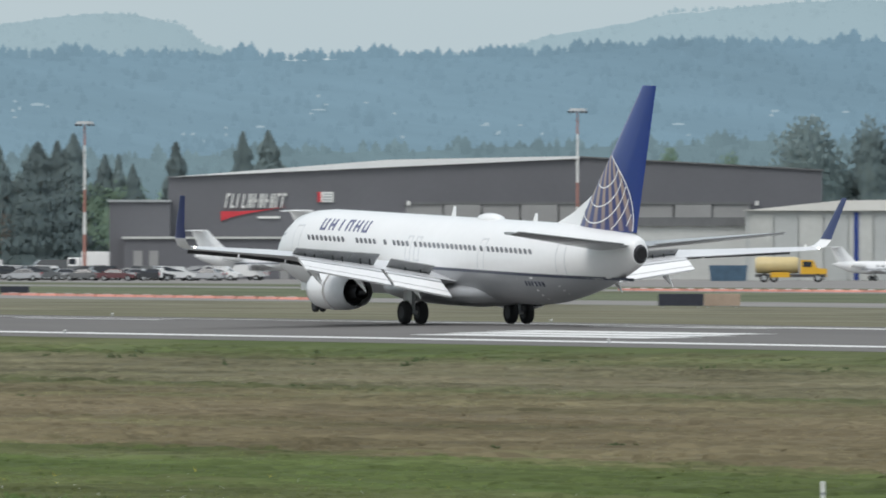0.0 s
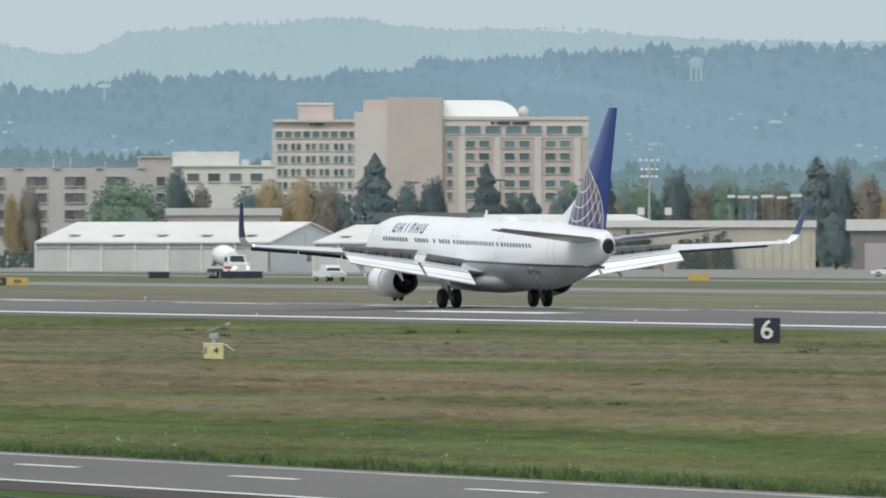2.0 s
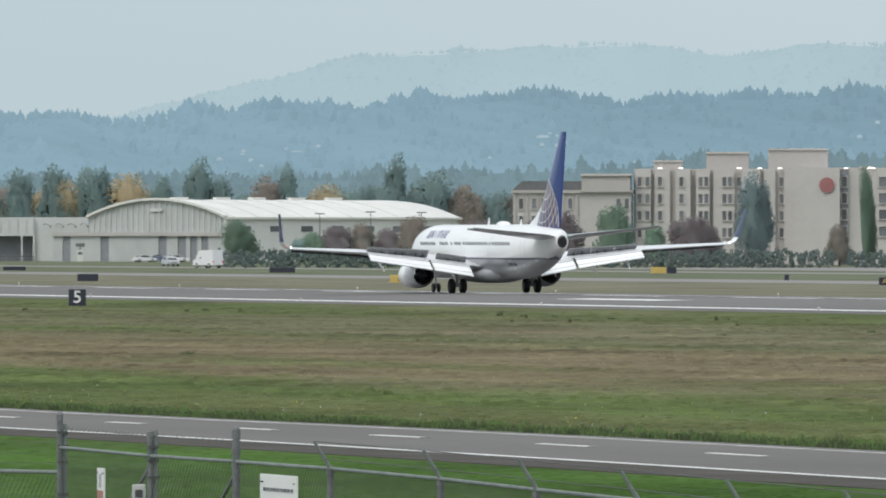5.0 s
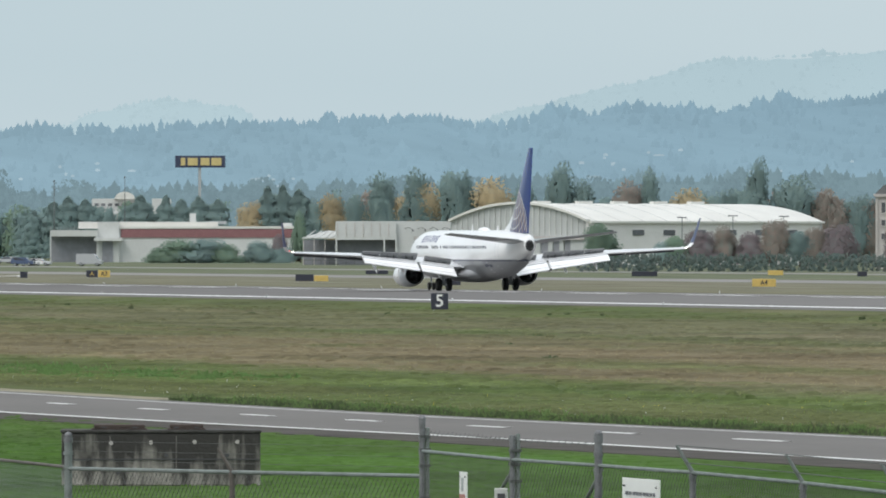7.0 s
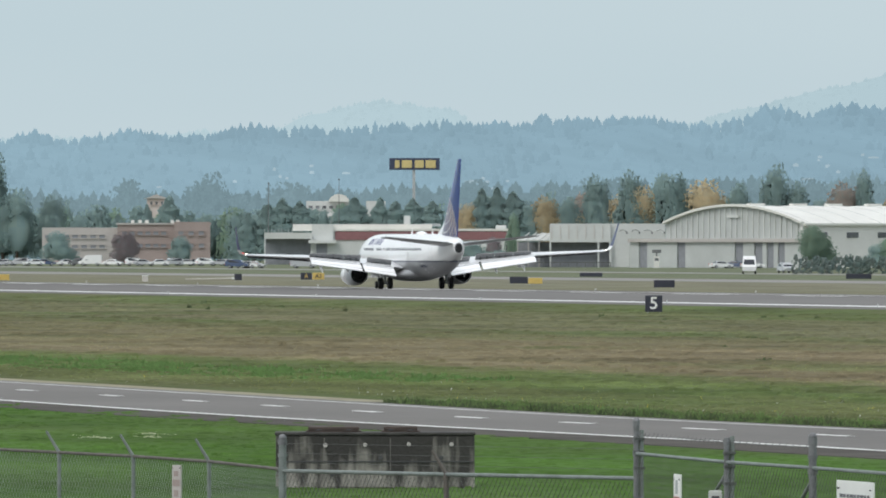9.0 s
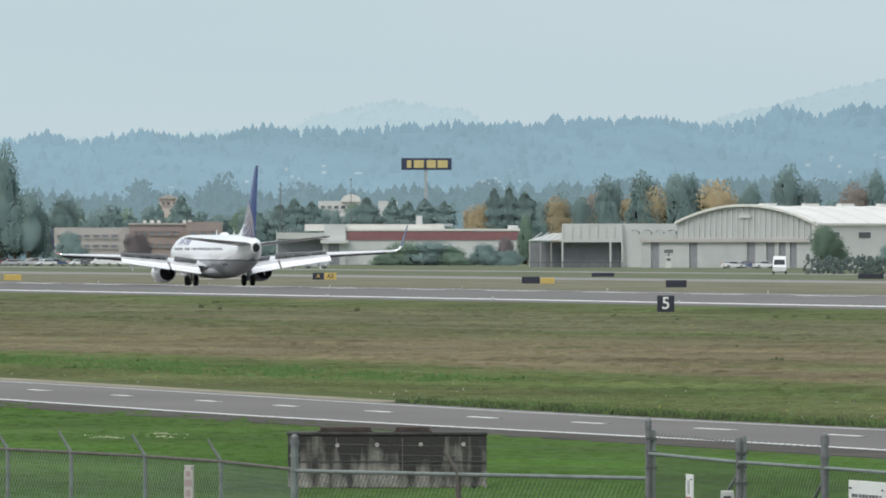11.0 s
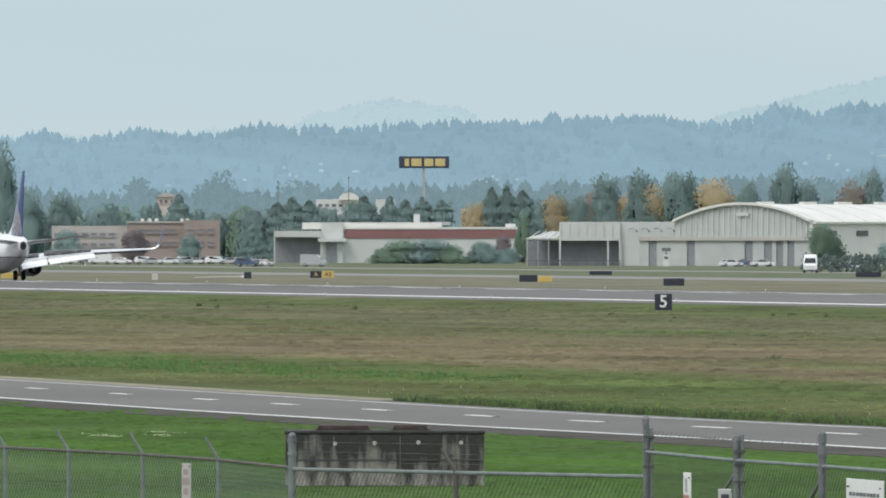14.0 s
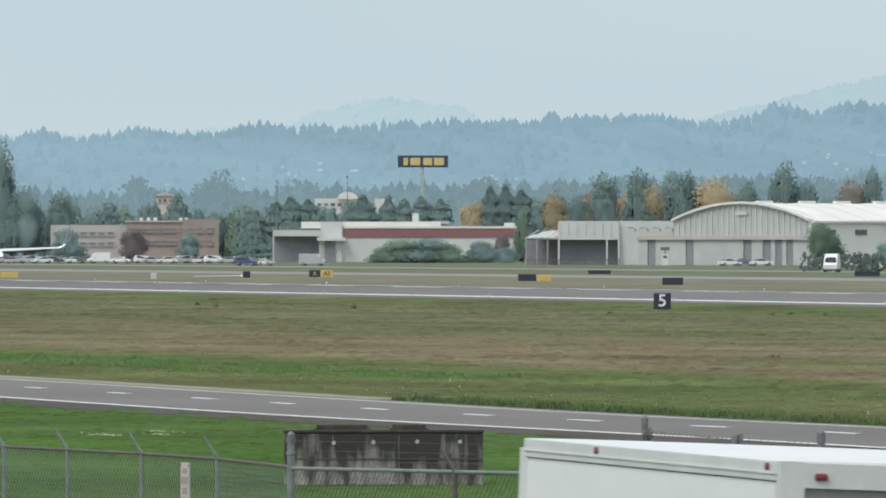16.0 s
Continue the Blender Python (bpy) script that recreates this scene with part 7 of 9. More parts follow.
# ---- vehicles and parked aircraft ----
def section_body(bm, outline, half, tuck):
    """A vehicle shell: side outline in y, z, narrowed towards the roof."""
    zs = [z for _, z in outline]
    zm = min(zs) + (max(zs) - min(zs)) * 0.52
    rows = []
    for sx in (-1, -0.82, 0.82, 1):
        row = []
        for y, z in outline:
            k = half * abs(sx) if abs(sx) == 1 else half * 0.9
            if z > zm:
                k -= tuck * (z - zm) / (max(zs) - zm)
            inset = 0.0 if abs(sx) < 1 else 0.03
            row.append((k * (1 if sx > 0 else -1), y * (1 - inset * 0.3), z))
        rows.append(row)
    loft(bm, rows)


def car(kind, paint, m, label, category="car", group="parked cars"):
    """Nose to +y."""
    c = thing({"pickup": "pickup_truck", "van": "van"}.get(kind, "car"), m, label, category, group)
    if kind == "suv":
        o = [(-2.3, 0.4), (2.3, 0.4), (2.35, 0.85), (1.3, 1.08), (0.7, 1.68), (-1.9, 1.74), (-2.3, 1.1)]
        glass = [(1.15, 1.1), (0.65, 1.6), (-1.8, 1.66), (-2.0, 1.12)]
        H, L2 = 0.93, 1.4
    elif kind == "pickup":
        o = [(-2.8, 0.5), (2.7, 0.5), (2.75, 1.0), (1.4, 1.15), (0.9, 1.8), (-0.7, 1.85), (-0.8, 1.15), (-2.8, 1.12)]
        glass = [(1.25, 1.18), (0.85, 1.7), (-0.6, 1.75), (-0.65, 1.2)]
        H, L2 = 0.98, 1.75
    elif kind == "van":
        o = [(-2.6, 0.4), (2.5, 0.4), (2.6, 0.95), (1.9, 1.2), (1.2, 2.15), (0.8, 2.35), (-2.5, 2.4), (-2.6, 1.2)]
        glass = [(1.75, 1.25), (1.15, 2.05), (0.5, 2.1), (0.45, 1.3)]
        H, L2 = 0.98, 1.6
    else:
        o = [(-2.3, 0.35), (2.25, 0.35), (2.3, 0.7), (1.1, 0.92), (0.4, 1.4), (-0.9, 1.43), (-1.6, 0.98), (-2.3, 0.92)]
        glass = [(0.95, 0.94), (0.36, 1.33), (-0.85, 1.36), (-1.4, 0.98)]
        H, L2 = 0.9, 1.4
    bm = bmesh.new()
    section_body(bm, o, H, 0.22 if kind != "van" else 0.1)
    part("body", bm, paint, c, soft=35)
    for sx in (-1, 1):
        bm = bmesh.new()
        zt = max(z for _, z in glass)
        loft(bm, [[(sx * (H + off - 0.2 * ((z - 0.9) / (zt - 0.9)) * (1 if kind != "van" else 0.5)), y, z) for y, z in glass] for off in (-0.1, 0.012)])
        part("side_glass", bm, GLASSDARK, c)
        for yy in (L2, -L2):
            bm = wheel_mesh(sx * (H - 0.1), 0.34, 0.34, 0.24)
            bmesh.ops.translate(bm, verts=bm.verts, vec=(0, yy, 0))
            part("wheel", bm, (RUBBER, GREYBOX), c)
        block("tail_lamp", (0.2, 0.05, 0.24), (sx * (H - 0.14), o[0][0] - 0.01, 0.85), SIGNRED, c)
        block("headlamp", (0.3, 0.05, 0.16), (sx * (H - 0.2), o[1][0] + 0.06, 0.72), SIGNWHITE, c)
    bm = bmesh.new()
    (ya, za), (yb, zb) = glass[0], glass[1]
    slab(bm, [(-H + 0.15, ya + 0.12, za), (H - 0.15, ya + 0.12, za), (H - 0.28, yb + 0.1, zb), (-H + 0.28, yb + 0.1, zb)], 0.03)
    part("windscreen", bm, GLASSDARK, c)
    bm = bmesh.new()
    (ya, za), (yb, zb) = glass[3], glass[2]
    if kind in ("suv", "car"):
        slab(bm, [(-H + 0.15, ya - 0.2, za + 0.02), (H - 0.15, ya - 0.2, za + 0.02), (H - 0.28, yb - 0.16, zb), (-H + 0.28, yb - 0.16, zb)], 0.03)
        part("rear_window", bm, GLASSDARK, c)
    else:
        bm.free()
    return c


def parked():
    rng = random.Random(12)
    names = ("white", "silver", "black", "dark red", "dark blue", "grey")
    rows = (((3385, "suv", 2), (3412, "car", 1), (3448, "suv", 5), (3492, "car", 1), (3520, "car", 5), (3548, "suv", 2), (3580, "car", 3), (3622, "car", 1), (3648, "car", 2), (3683, "suv", 0), (3738, "car", 1), (3765, "suv", 0), (3805, "pickup", 0)), 1395)
    back = (((3378, "car", 5), (3400, "suv", 1), (3428, "car", 2), (3462, "suv", 0), (3478, "car", 2), (3505, "suv", 5), (3534, "car", 1), (3562, "suv", 2), (3600, "car", 0), (3636, "suv", 5), (3700, "car", 0), (3722, "suv", 1)), 1418)
    more = (((3139, "car", 0), (3226, "suv", 2), (3340, "van", 0), (3372, "car", 1), (3400, "suv", 0), (3455, "van", 5), (3530, "suv", 0)), 1460)
    far = (((256, "car", 0), (284, "car", 4), (312, "car", 0), (-586, "car", 0), (-600, "suv", 4), (-570, "car", 1), (-482, "van", 1)), 2330)
    lot = (((-900, "car", 0), (-880, "suv", 5), (-780, "suv", 0), (-765, "car", 1), (-715, "suv", 1), (-690, "car", 0), (-672, "car", 5), (-655, "suv", 0), (-630, "car", 1), (-615, "car", 0), (-1030, "suv", 3), (-1010, "car", 0), (-985, "suv", 1), (-960, "car", 0), (-940, "car", 4), (-1020, "car", 1), (-860, "van", 0), (-820, "car", 0), (-740, "car", 0), (2395, "car", 1), (2425, "car", 0), (2580, "car", 4)), 2600)
    for items, d in (rows, back, more, far, lot):
        for b, kind, col in items:
            dd = d + rng.uniform(-12, 12)
            x, y = spot(b, dd)
            side = 90 if rng.random() < 0.5 else -90
            car(kind, CARPAINT[col], pose(x, y, 0, 0, 0, facing(b) + side + rng.uniform(-25, 25)), names[col] + " parked " + ("van" if kind == "van" else "pickup" if kind == "pickup" else "car") + " beside the airfield")


parked()


def business_jet(b0, b1, d, label, nose=1, size=1.0):
    """A parked twin jet with a T-tail, its length between two bearings."""
    b = (b0 + b1) / 2
    x, y = spot(b, d)
    L = (b1 - b0) * d * ARC * 1.08
    k = L / 16.0
    s = thing("business_jet", pose(x, y, 0, 0, 0, facing(b) - 90 * nose + 16 * nose), label, "airplane", "parked jets")
    bm = bmesh.new()
    rings = []
    for yy, r, z in ((8, 0.05, 1.75), (7.4, 0.42, 1.8), (6.2, 0.8, 1.95), (5.0, 1.02, 2.1), (2, 1.08, 2.15), (-3, 1.08, 2.15), (-5.5, 0.82, 2.35), (-7.2, 0.4, 2.6), (-8, 0.1, 2.75)):
        rings.append([(k * r * math.sin(2 * math.pi * i / 18), k * yy, k * (z + r * math.cos(2 * math.pi * i / 18))) for i in range(18)])
    loft(bm, rings)
    part("fuselage", bm, PAINT, s, soft=60)
    bm = bmesh.new()
    loft(bm, [[(w * k, -(3.9 + dy + c) * k, z * k) for c, w in ((0, 0.02), (1.0, 0.13), (ch, 0.02), (1.0, -0.13))] for dy, z, ch in ((0.0, 3.0, 3.3), (2.6, 5.6, 1.9))])
    part("fin", bm, PAINT, s)
    bm = bmesh.new()
    loft(bm, [[(xx * k, -(6.6 + dy + c) * k, (5.5 + h) * k) for c, h in ((0, 0.0), (0.5, 0.08), (ch, 0.0), (0.5, -0.06))] for xx, dy, ch in ((-3.1, 0.9, 0.9), (0, 0, 1.7), (3.1, 0.9, 0.9))])
    part("tailplane", bm, PAINT, s)
    bm = bmesh.new()
    loft(bm, [[(xx * k, (1.2 - dy - c) * k, (1.35 + up + h) * k) for c, h in ((0, 0), (0.8, 0.13), (ch, 0), (0.8, -0.1))] for xx, dy, ch, up in ((-7.4, 3.4, 1.0, 0.45), (0, 0, 3.4, 0), (7.4, 3.4, 1.0, 0.45))])
    part("wing", bm, WINGPAINT, s)
    for sx in (-1, 1):
        bm = bmesh.new()
        rod(bm, (sx * 1.55 * k, -2.9 * k, 2.6 * k), (sx * 1.55 * k, -5.3 * k, 2.65 * k), 0.5 * k, 0.4 * k, 14)
        part("engine", bm, PAINT, s, soft=50)
        for yy in (3.8, 2.9, 2.0, 1.1, 0.2, -0.7):
            block("cabin_window", (0.05 * k, 0.3 * k, 0.32 * k), (sx * 1.04 * k, yy * k, 2.4 * k), GLASSDARK, s)
        bm = bmesh.new()
        rod(bm, (sx * 1.5 * k, -1.2 * k, 0.3), (sx * 1.5 * k, -1.2 * k, 1.35 * k), 0.08, n=6)
        part("gear_leg", bm, GREYBOX, s)
        bm = wheel_mesh(sx * 1.5 * k, 0.3, 0.3, 0.25)
        bmesh.ops.translate(bm, verts=bm.verts, vec=(0, -1.2 * k, 0))
        part("wheel", bm, (RUBBER, GREYBOX), s)
    bm = bmesh.new()
    rod(bm, (0, 5.6 * k, 0.2), (0, 5.6 * k, 1.2 * k), 0.07, n=6)
    part("gear_leg", bm, GREYBOX, s)
    bm = wheel_mesh(0, 0.22, 0.22, 0.2)
    bmesh.ops.translate(bm, verts=bm.verts, vec=(0, 5.6 * k, 0))
    part("wheel", bm, (RUBBER, GREYBOX), s)
    bm = bmesh.new()
    slab(bm, [(-0.5 * k, 6.15 * k, 2.45 * k), (0.5 * k, 6.15 * k, 2.45 * k), (0.42 * k, 5.6 * k, 2.95 * k), (-0.42 * k, 5.6 * k, 2.95 * k)], 0.04)
    part("windscreen", bm, GLASSDARK, s)
    bm = bmesh.new()
    for sx in (-1, 1):
        slab(bm, [(sx * 1.085 * k, 4.6 * k, 1.85 * k), (sx * 1.085 * k, -3.6 * k, 1.85 * k), (sx * 1.085 * k, -3.6 * k, 1.95 * k), (sx * 1.085 * k, 4.6 * k, 1.95 * k)], 0.02)
    part("stripe", bm, LINEPAINT, s)
    return s


business_jet(3722, 3958, 1405, "white parked business jet with a dark swirl on its tail")
business_jet(3900, 4232, 1390, "large white parked business jet beside the hangar")
business_jet(4240, 4372, 1400, "small white parked jet beside the hangar")
business_jet(4850, 5010, 1390, "white parked business jet near the pale hangar")


def fuel_truck():
    b, d = 4772, 1340
    x, y = spot(b, d)
    s = thing("fuel_truck", pose(x, y, 0, 0, 0, facing(b) - 90), "yellow-cab fuel truck with a cream tank", "truck")
    block("chassis", (2.2, 8.0, 0.35), (0, 0, 0.75), SHADOWBAY, s)
    bm = bmesh.new()
    n = 16
    loft(bm, [[(1.15 * k * math.sin(2 * math.pi * i / n), yy, 1.95 + 0.95 * k * math.cos(2 * math.pi * i / n)) for i in range(n)] for yy, k in ((-4.0, 0.85), (-3.7, 1.0), (0.6, 1.0), (0.9, 0.85))])
    part("tank", bm, TANKWHITE, s, "cream tank", soft=40)
    bm = bmesh.new()
    section_body(bm, [(1.1, 0.6), (4.1, 0.6), (4.15, 1.5), (3.0, 1.65), (2.6, 2.5), (1.15, 2.55)], 1.1, 0.12)
    part("cab", bm, YELLOWTRUCK, s, "yellow cab", soft=35)
    for sx in (-1, 1):
        block("cab_window", (0.05, 1.0, 0.6), (sx * 1.06, 1.9, 2.05), GLASSDARK, s)
        block("locker", (0.15, 2.2, 0.6), (sx * 1.12, -1.2, 0.85), YELLOWTRUCK, s)
        for yy in (3.1, -1.9, -3.0):
            bm = wheel_mesh(sx * 0.95, 0.5, 0.5, 0.32)
            bmesh.ops.translate(bm, verts=bm.verts, vec=(0, yy, 0))
            part("wheel", bm, (RUBBER, GREYBOX), s)
    bm = bmesh.new()
    slab(bm, [(-0.95, 3.02, 1.7), (0.95, 3.02, 1.7), (0.85, 2.66, 2.42), (-0.85, 2.66, 2.42)], 0.03)
    part("windscreen", bm, GLASSDARK, s)
    x, y = spot(4662, 1352)
    q = thing("waste_container", pose(x, y, 0, 0, 0, facing(4662)), "blue-grey steel waste container", "container")
    blue = material("blue_container_steel", (0.07, 0.13, 0.2), 0.6, vary=0.2)
    bm = bmesh.new()
    prism(bm, [(-2.0, 0.1), (2.0, 0.1), (2.2, 1.9), (-2.2, 1.9)], -0.9, 0.9)
    part("bin", bm, blue, q)
    for k in range(6):
        block("rib", (0.12, 0.08, 1.7), (-1.8 + 0.72 * k, -0.95, 1.0), blue, q)
    x, y = spot(3540, 1480)
    w = thing("utility_truck", pose(x, y, 0, 0, 0, facing(3540) + 70), "white high-sided utility truck", "truck")
    block("box_body", (2.4, 4.2, 2.3), (0, -0.8, 2.2), PAINT, w, bevel=0.08)
    block("cab", (2.3, 1.7, 1.9), (0, 2.3, 1.65), PAINT, w, bevel=0.15)
    block("cab_window", (2.32, 0.9, 0.7), (0, 2.5, 2.1), GLASSDARK, w)
    block("chassis", (2.0, 6.2, 0.3), (0, 0, 0.75), SHADOWBAY, w)
    for sx in (-1, 1):
        for yy in (2.3, -1.6):
            bm = wheel_mesh(sx * 0.95, 0.48, 0.48, 0.3)
            bmesh.ops.translate(bm, verts=bm.verts, vec=(0, yy, 0))
            part("wheel", bm, (RUBBER, GREYBOX), w)


fuel_truck()


def mixer_truck():
    s = thing("concrete_mixer", pose(478, 1321, 0, 0, 0, 180), "white concrete mixer truck driving on the service road", "truck")
    block("chassis", (2.2, 8.6, 0.4), (0, 0, 0.95), SHADOWBAY, s)
    bm = bmesh.new()
    n = 18
    loft(bm, [[(r * math.sin(2 * math.pi * i / n), yy, 2.55 + 0.1 * -yy + r * math.cos(2 * math.pi * i / n)) for i in range(n)] for yy, r in ((-4.1, 0.5), (-3.2, 0.95), (-1.6, 1.3), (0.2, 1.2), (1.0, 0.7))])
    part("drum", bm, PAINT, s, "white mixing drum", soft=50)
    bm = bmesh.new()
    section_body(bm, [(1.4, 0.7), (4.4, 0.7), (4.5, 1.7), (3.2, 1.95), (2.9, 2.75), (1.45, 2.8)], 1.15, 0.1)
    part("cab", bm, PAINT, s, "white cab", soft=35)
    block("cab_stripe", (2.34, 2.4, 0.3), (0, 3.0, 1.3), SIGNRED, s)
    bm = bmesh.new()
    slab(bm, [(-0.95, 3.24, 2.0), (0.95, 3.24, 2.0), (0.85, 2.97, 2.68), (-0.85, 2.97, 2.68)], 0.03)
    part("windscreen", bm, GLASSDARK, s)
    bm = bmesh.new()
    slab(bm, [(-0.3, -3.9, 2.9), (0.3, -3.9, 2.9), (0.3, -5.0, 1.5), (-0.3, -5.0, 1.5)], 0.12)
    part("chute", bm, GREYBOX, s)
    for sx in (-1, 1):
        block("cab_window", (0.05, 0.9, 0.6), (sx * 1.1, 2.2, 2.25), GLASSDARK, s)
        bm = bmesh.new()
        bmesh.ops.create_uvsphere(bm, u_segments=8, v_segments=6, radius=0.09, matrix=Matrix.Translation((sx * 0.85, 4.5, 1.25)))
        part("headlamp", bm, HEADLAMP, s, "lit headlamp")
        for yy in (3.4, -1.2, -2.4, -3.5):
            bm = wheel_mesh(sx * 1.0, 0.52, 0.52, 0.34)
            bmesh.ops.translate(bm, verts=bm.verts, vec=(0, yy, 0))
            part("wheel", bm, (RUBBER, GREYBOX), s)
    return s


mixer = mixer_truck()
pickup = car("pickup", CARPAINT[0], pose(455, 1300, 0, 0, 0, 180), "white pickup driving on the service road", "pickup", "moving vehicles")
white_van = car("van", CARPAINT[0], pose(505, 1800, 0), "white van driving on the service road", "van", "moving vehicles")
for piece in white_van.children:
    piece.scale = (1.1, 1.0, 1.2)
grey_car = car("suv", CARPAINT[1], pose(520, 1900, 0, 0, 0, 180), "silver car driving on the service road", "car", "moving vehicles")


MARKERRED = material("dull_red_lens", (0.2, 0.035, 0.06), 0.3, vary=0.15)


def box_truck():
    """A small white box truck; its box's front edge is the origin in y."""
    s = thing("box_truck", pose(15, -140, 1.26), "white box truck with a grey top rail and red marker lamps", "truck")
    W, L, Z0, Z1 = 2.3, 4.85, 0.75, 2.505
    lower = material("white_truck_panel", (0.84, 0.855, 0.85), 0.35, vary=0.05, scale=0.8, coat=0.2)
    rail = material("dull_truck_rail", (0.62, 0.64, 0.63), 0.45, vary=0.12, scale=2)
    roller = material("grey_roller_door", (0.3, 0.305, 0.31), 0.5, vary=0.12, scale=2)
    frame_grey = material("pale_grey_rear_frame", (0.62, 0.625, 0.61), 0.45, vary=0.12, scale=2)
    block("box_body", (W, L, Z1 - Z0 - 0.1), (W / 2, -L / 2, (Z0 + Z1 - 0.1) / 2), lower, s, "white box panels", 0.008)
    block("top_rail", (W + 0.03, L + 0.02, 0.095), (W / 2, -L / 2, Z1 - 0.0485), rail, s, "grey top rail", 0.006)
    block("rail_bead", (W + 0.045, L + 0.025, 0.008), (W / 2, -L / 2, Z1 - 0.06), rail, s)
    bm = bmesh.new()
    loft(bm, [[(0.0, y, Z1), (0.3, y, Z1 + 0.004), (0.8, y, Z1 + 0.006), (W - 0.8, y, Z1 + 0.006), (W - 0.3, y, Z1 + 0.004), (W, y, Z1), (W, y, Z1 - 0.02), (0, y, Z1 - 0.02)] for y in (0.0, -L)])
    part("roof", bm, material("white_roof_skin", (0.7, 0.715, 0.715), 0.45, vary=0.06, scale=1.0), s, "white roof skin")
    bm = bmesh.new()
    rod(bm, (0.04, 0.02, Z0), (0.04, 0.02, Z1 - 0.05), 0.07, n=12)
    part("front_corner", bm, rail, s)
    # rear frame and roller door
    block("rear_post", (0.12, 0.08, Z1 - Z0), (0.06, -L - 0.03, (Z0 + Z1) / 2), frame_grey, s)
    block("rear_post", (0.12, 0.08, Z1 - Z0), (W - 0.06, -L - 0.03, (Z0 + Z1) / 2), frame_grey, s)
    block("rear_header", (W - 0.24, 0.08, 0.12), (W / 2, -L - 0.03, Z1 - 0.065), frame_grey, s)
    for k in range(6):
        block("door_slat", (W - 0.26, 0.05, 0.26), (W / 2, -L - 0.01, Z0 + 0.12 + 0.28 * k), roller, s)
    for x, y, z, hor in ((-0.02, -1.5, Z1 - 0.03, 0), (-0.02, -L + 0.1, Z1 - 0.03, 0)):
        bm = bmesh.new()
        rod(bm, (x + 0.04, y, z), (x - 0.01, y, z), 0.022, 0.018, 12)
        part("marker_lamp", bm, MARKERRED, s, "dull red marker lamp")
    block("marker_lamp", (0.065, 0.03, 0.036), (0.2, -L - 0.08, Z1 - 0.07), MARKERRED, s, "dull red marker lamp", 0.015)
    bm = bmesh.new()
    section_body(bm, [(0.25, 0.45), (2.6, 0.45), (2.65, 0.95), (1.7, 1.15), (1.1, 1.75), (0.3, 1.8)], 1.0, 0.12)
    cab_ = part("cab", bm, CARPAINT[0], s, soft=35)
    cab_.matrix_basis = pose(W / 2, 0, 0)
    block("chassis", (1.6, L + 1, 0.25), (W / 2, -L / 2 + 0.4, 0.6), SHADOWBAY, s)
    for sx in (-1, 1):
        for yy in (1.7, -L + 1.3):
            bm = wheel_mesh(W / 2 + sx * 0.9, 0.36, 0.36, 0.26)
            bmesh.ops.translate(bm, verts=bm.verts, vec=(0, yy, 0))
            part("wheel", bm, (RUBBER, GREYBOX), s)
    return s


boxtruck = box_truck()


def pole_on_grass():
    """A pale pole laid on the grass and a small white box beside the taxiway."""
    d = ground_d(485)
    (xa, ya), (xb, yb) = spot(-692, d + 12), spot(-606, d)
    s = thing("fallen_pole", pose(xa, ya, 0), "long pale yellow pole lying on the grass", "pole")
    bm = bmesh.new()
    rod(bm, (0, 0, 0.1), (xb - xa, yb - ya, 0.22), 0.05, 0.085, 10)
    part("shaft", bm, CREAM, s)
    bm = bmesh.new()
    rod(bm, ((xb - xa) * 0.97, (yb - ya) * 0.97, 0.22), (xb - xa, yb - ya, 0.22), 0.14, 0.14, 10)
    part("collar", bm, SIGNWHITE, s)
    x, y = spot(-763, ground_d(488))
    c = thing("white_cabinet", pose(x, y, 0, 0, 0, facing(-763)), "small off-white cabinet on the grass", "cabinet")
    block("case", (0.75, 0.6, 0.72), (0, 0, 0.36), CREAM, c, bevel=0.03)
    block("lid", (0.8, 0.65, 0.06), (0, 0, 0.75), SIGNWHITE, c, bevel=0.02)


pole_on_grass()


def marker_stake():
    d = ground_d(900)
    x, y = spot(4829, d)
    s = thing("marker_stake", pose(x, y, 0), "white marker stake in the infield grass", "stake")
    block("stake", (0.085, 0.04, 52 * d * ARC), (0, 0, 26 * d * ARC), SIGNWHITE, s, bevel=0.006)
    block("band", (0.087, 0.043, 0.05), (0, 0, 0.3), GREYBOX, s)


marker_stake()


def edge_marker():
    d = ground_d(498)
    x, y = spot(1392, d)
    s = thing("edge_marker", pose(x, y, 0), "small dark marker post beside the runway", "marker")
    block("post", (0.45, 0.3, 0.75), (0, 0, 0.375), SIGNBLACK, s, bevel=0.06)
    block("foot", (0.7, 0.5, 0.1), (0, 0, 0.05), GREYBOX, s, bevel=0.02)


edge_marker()


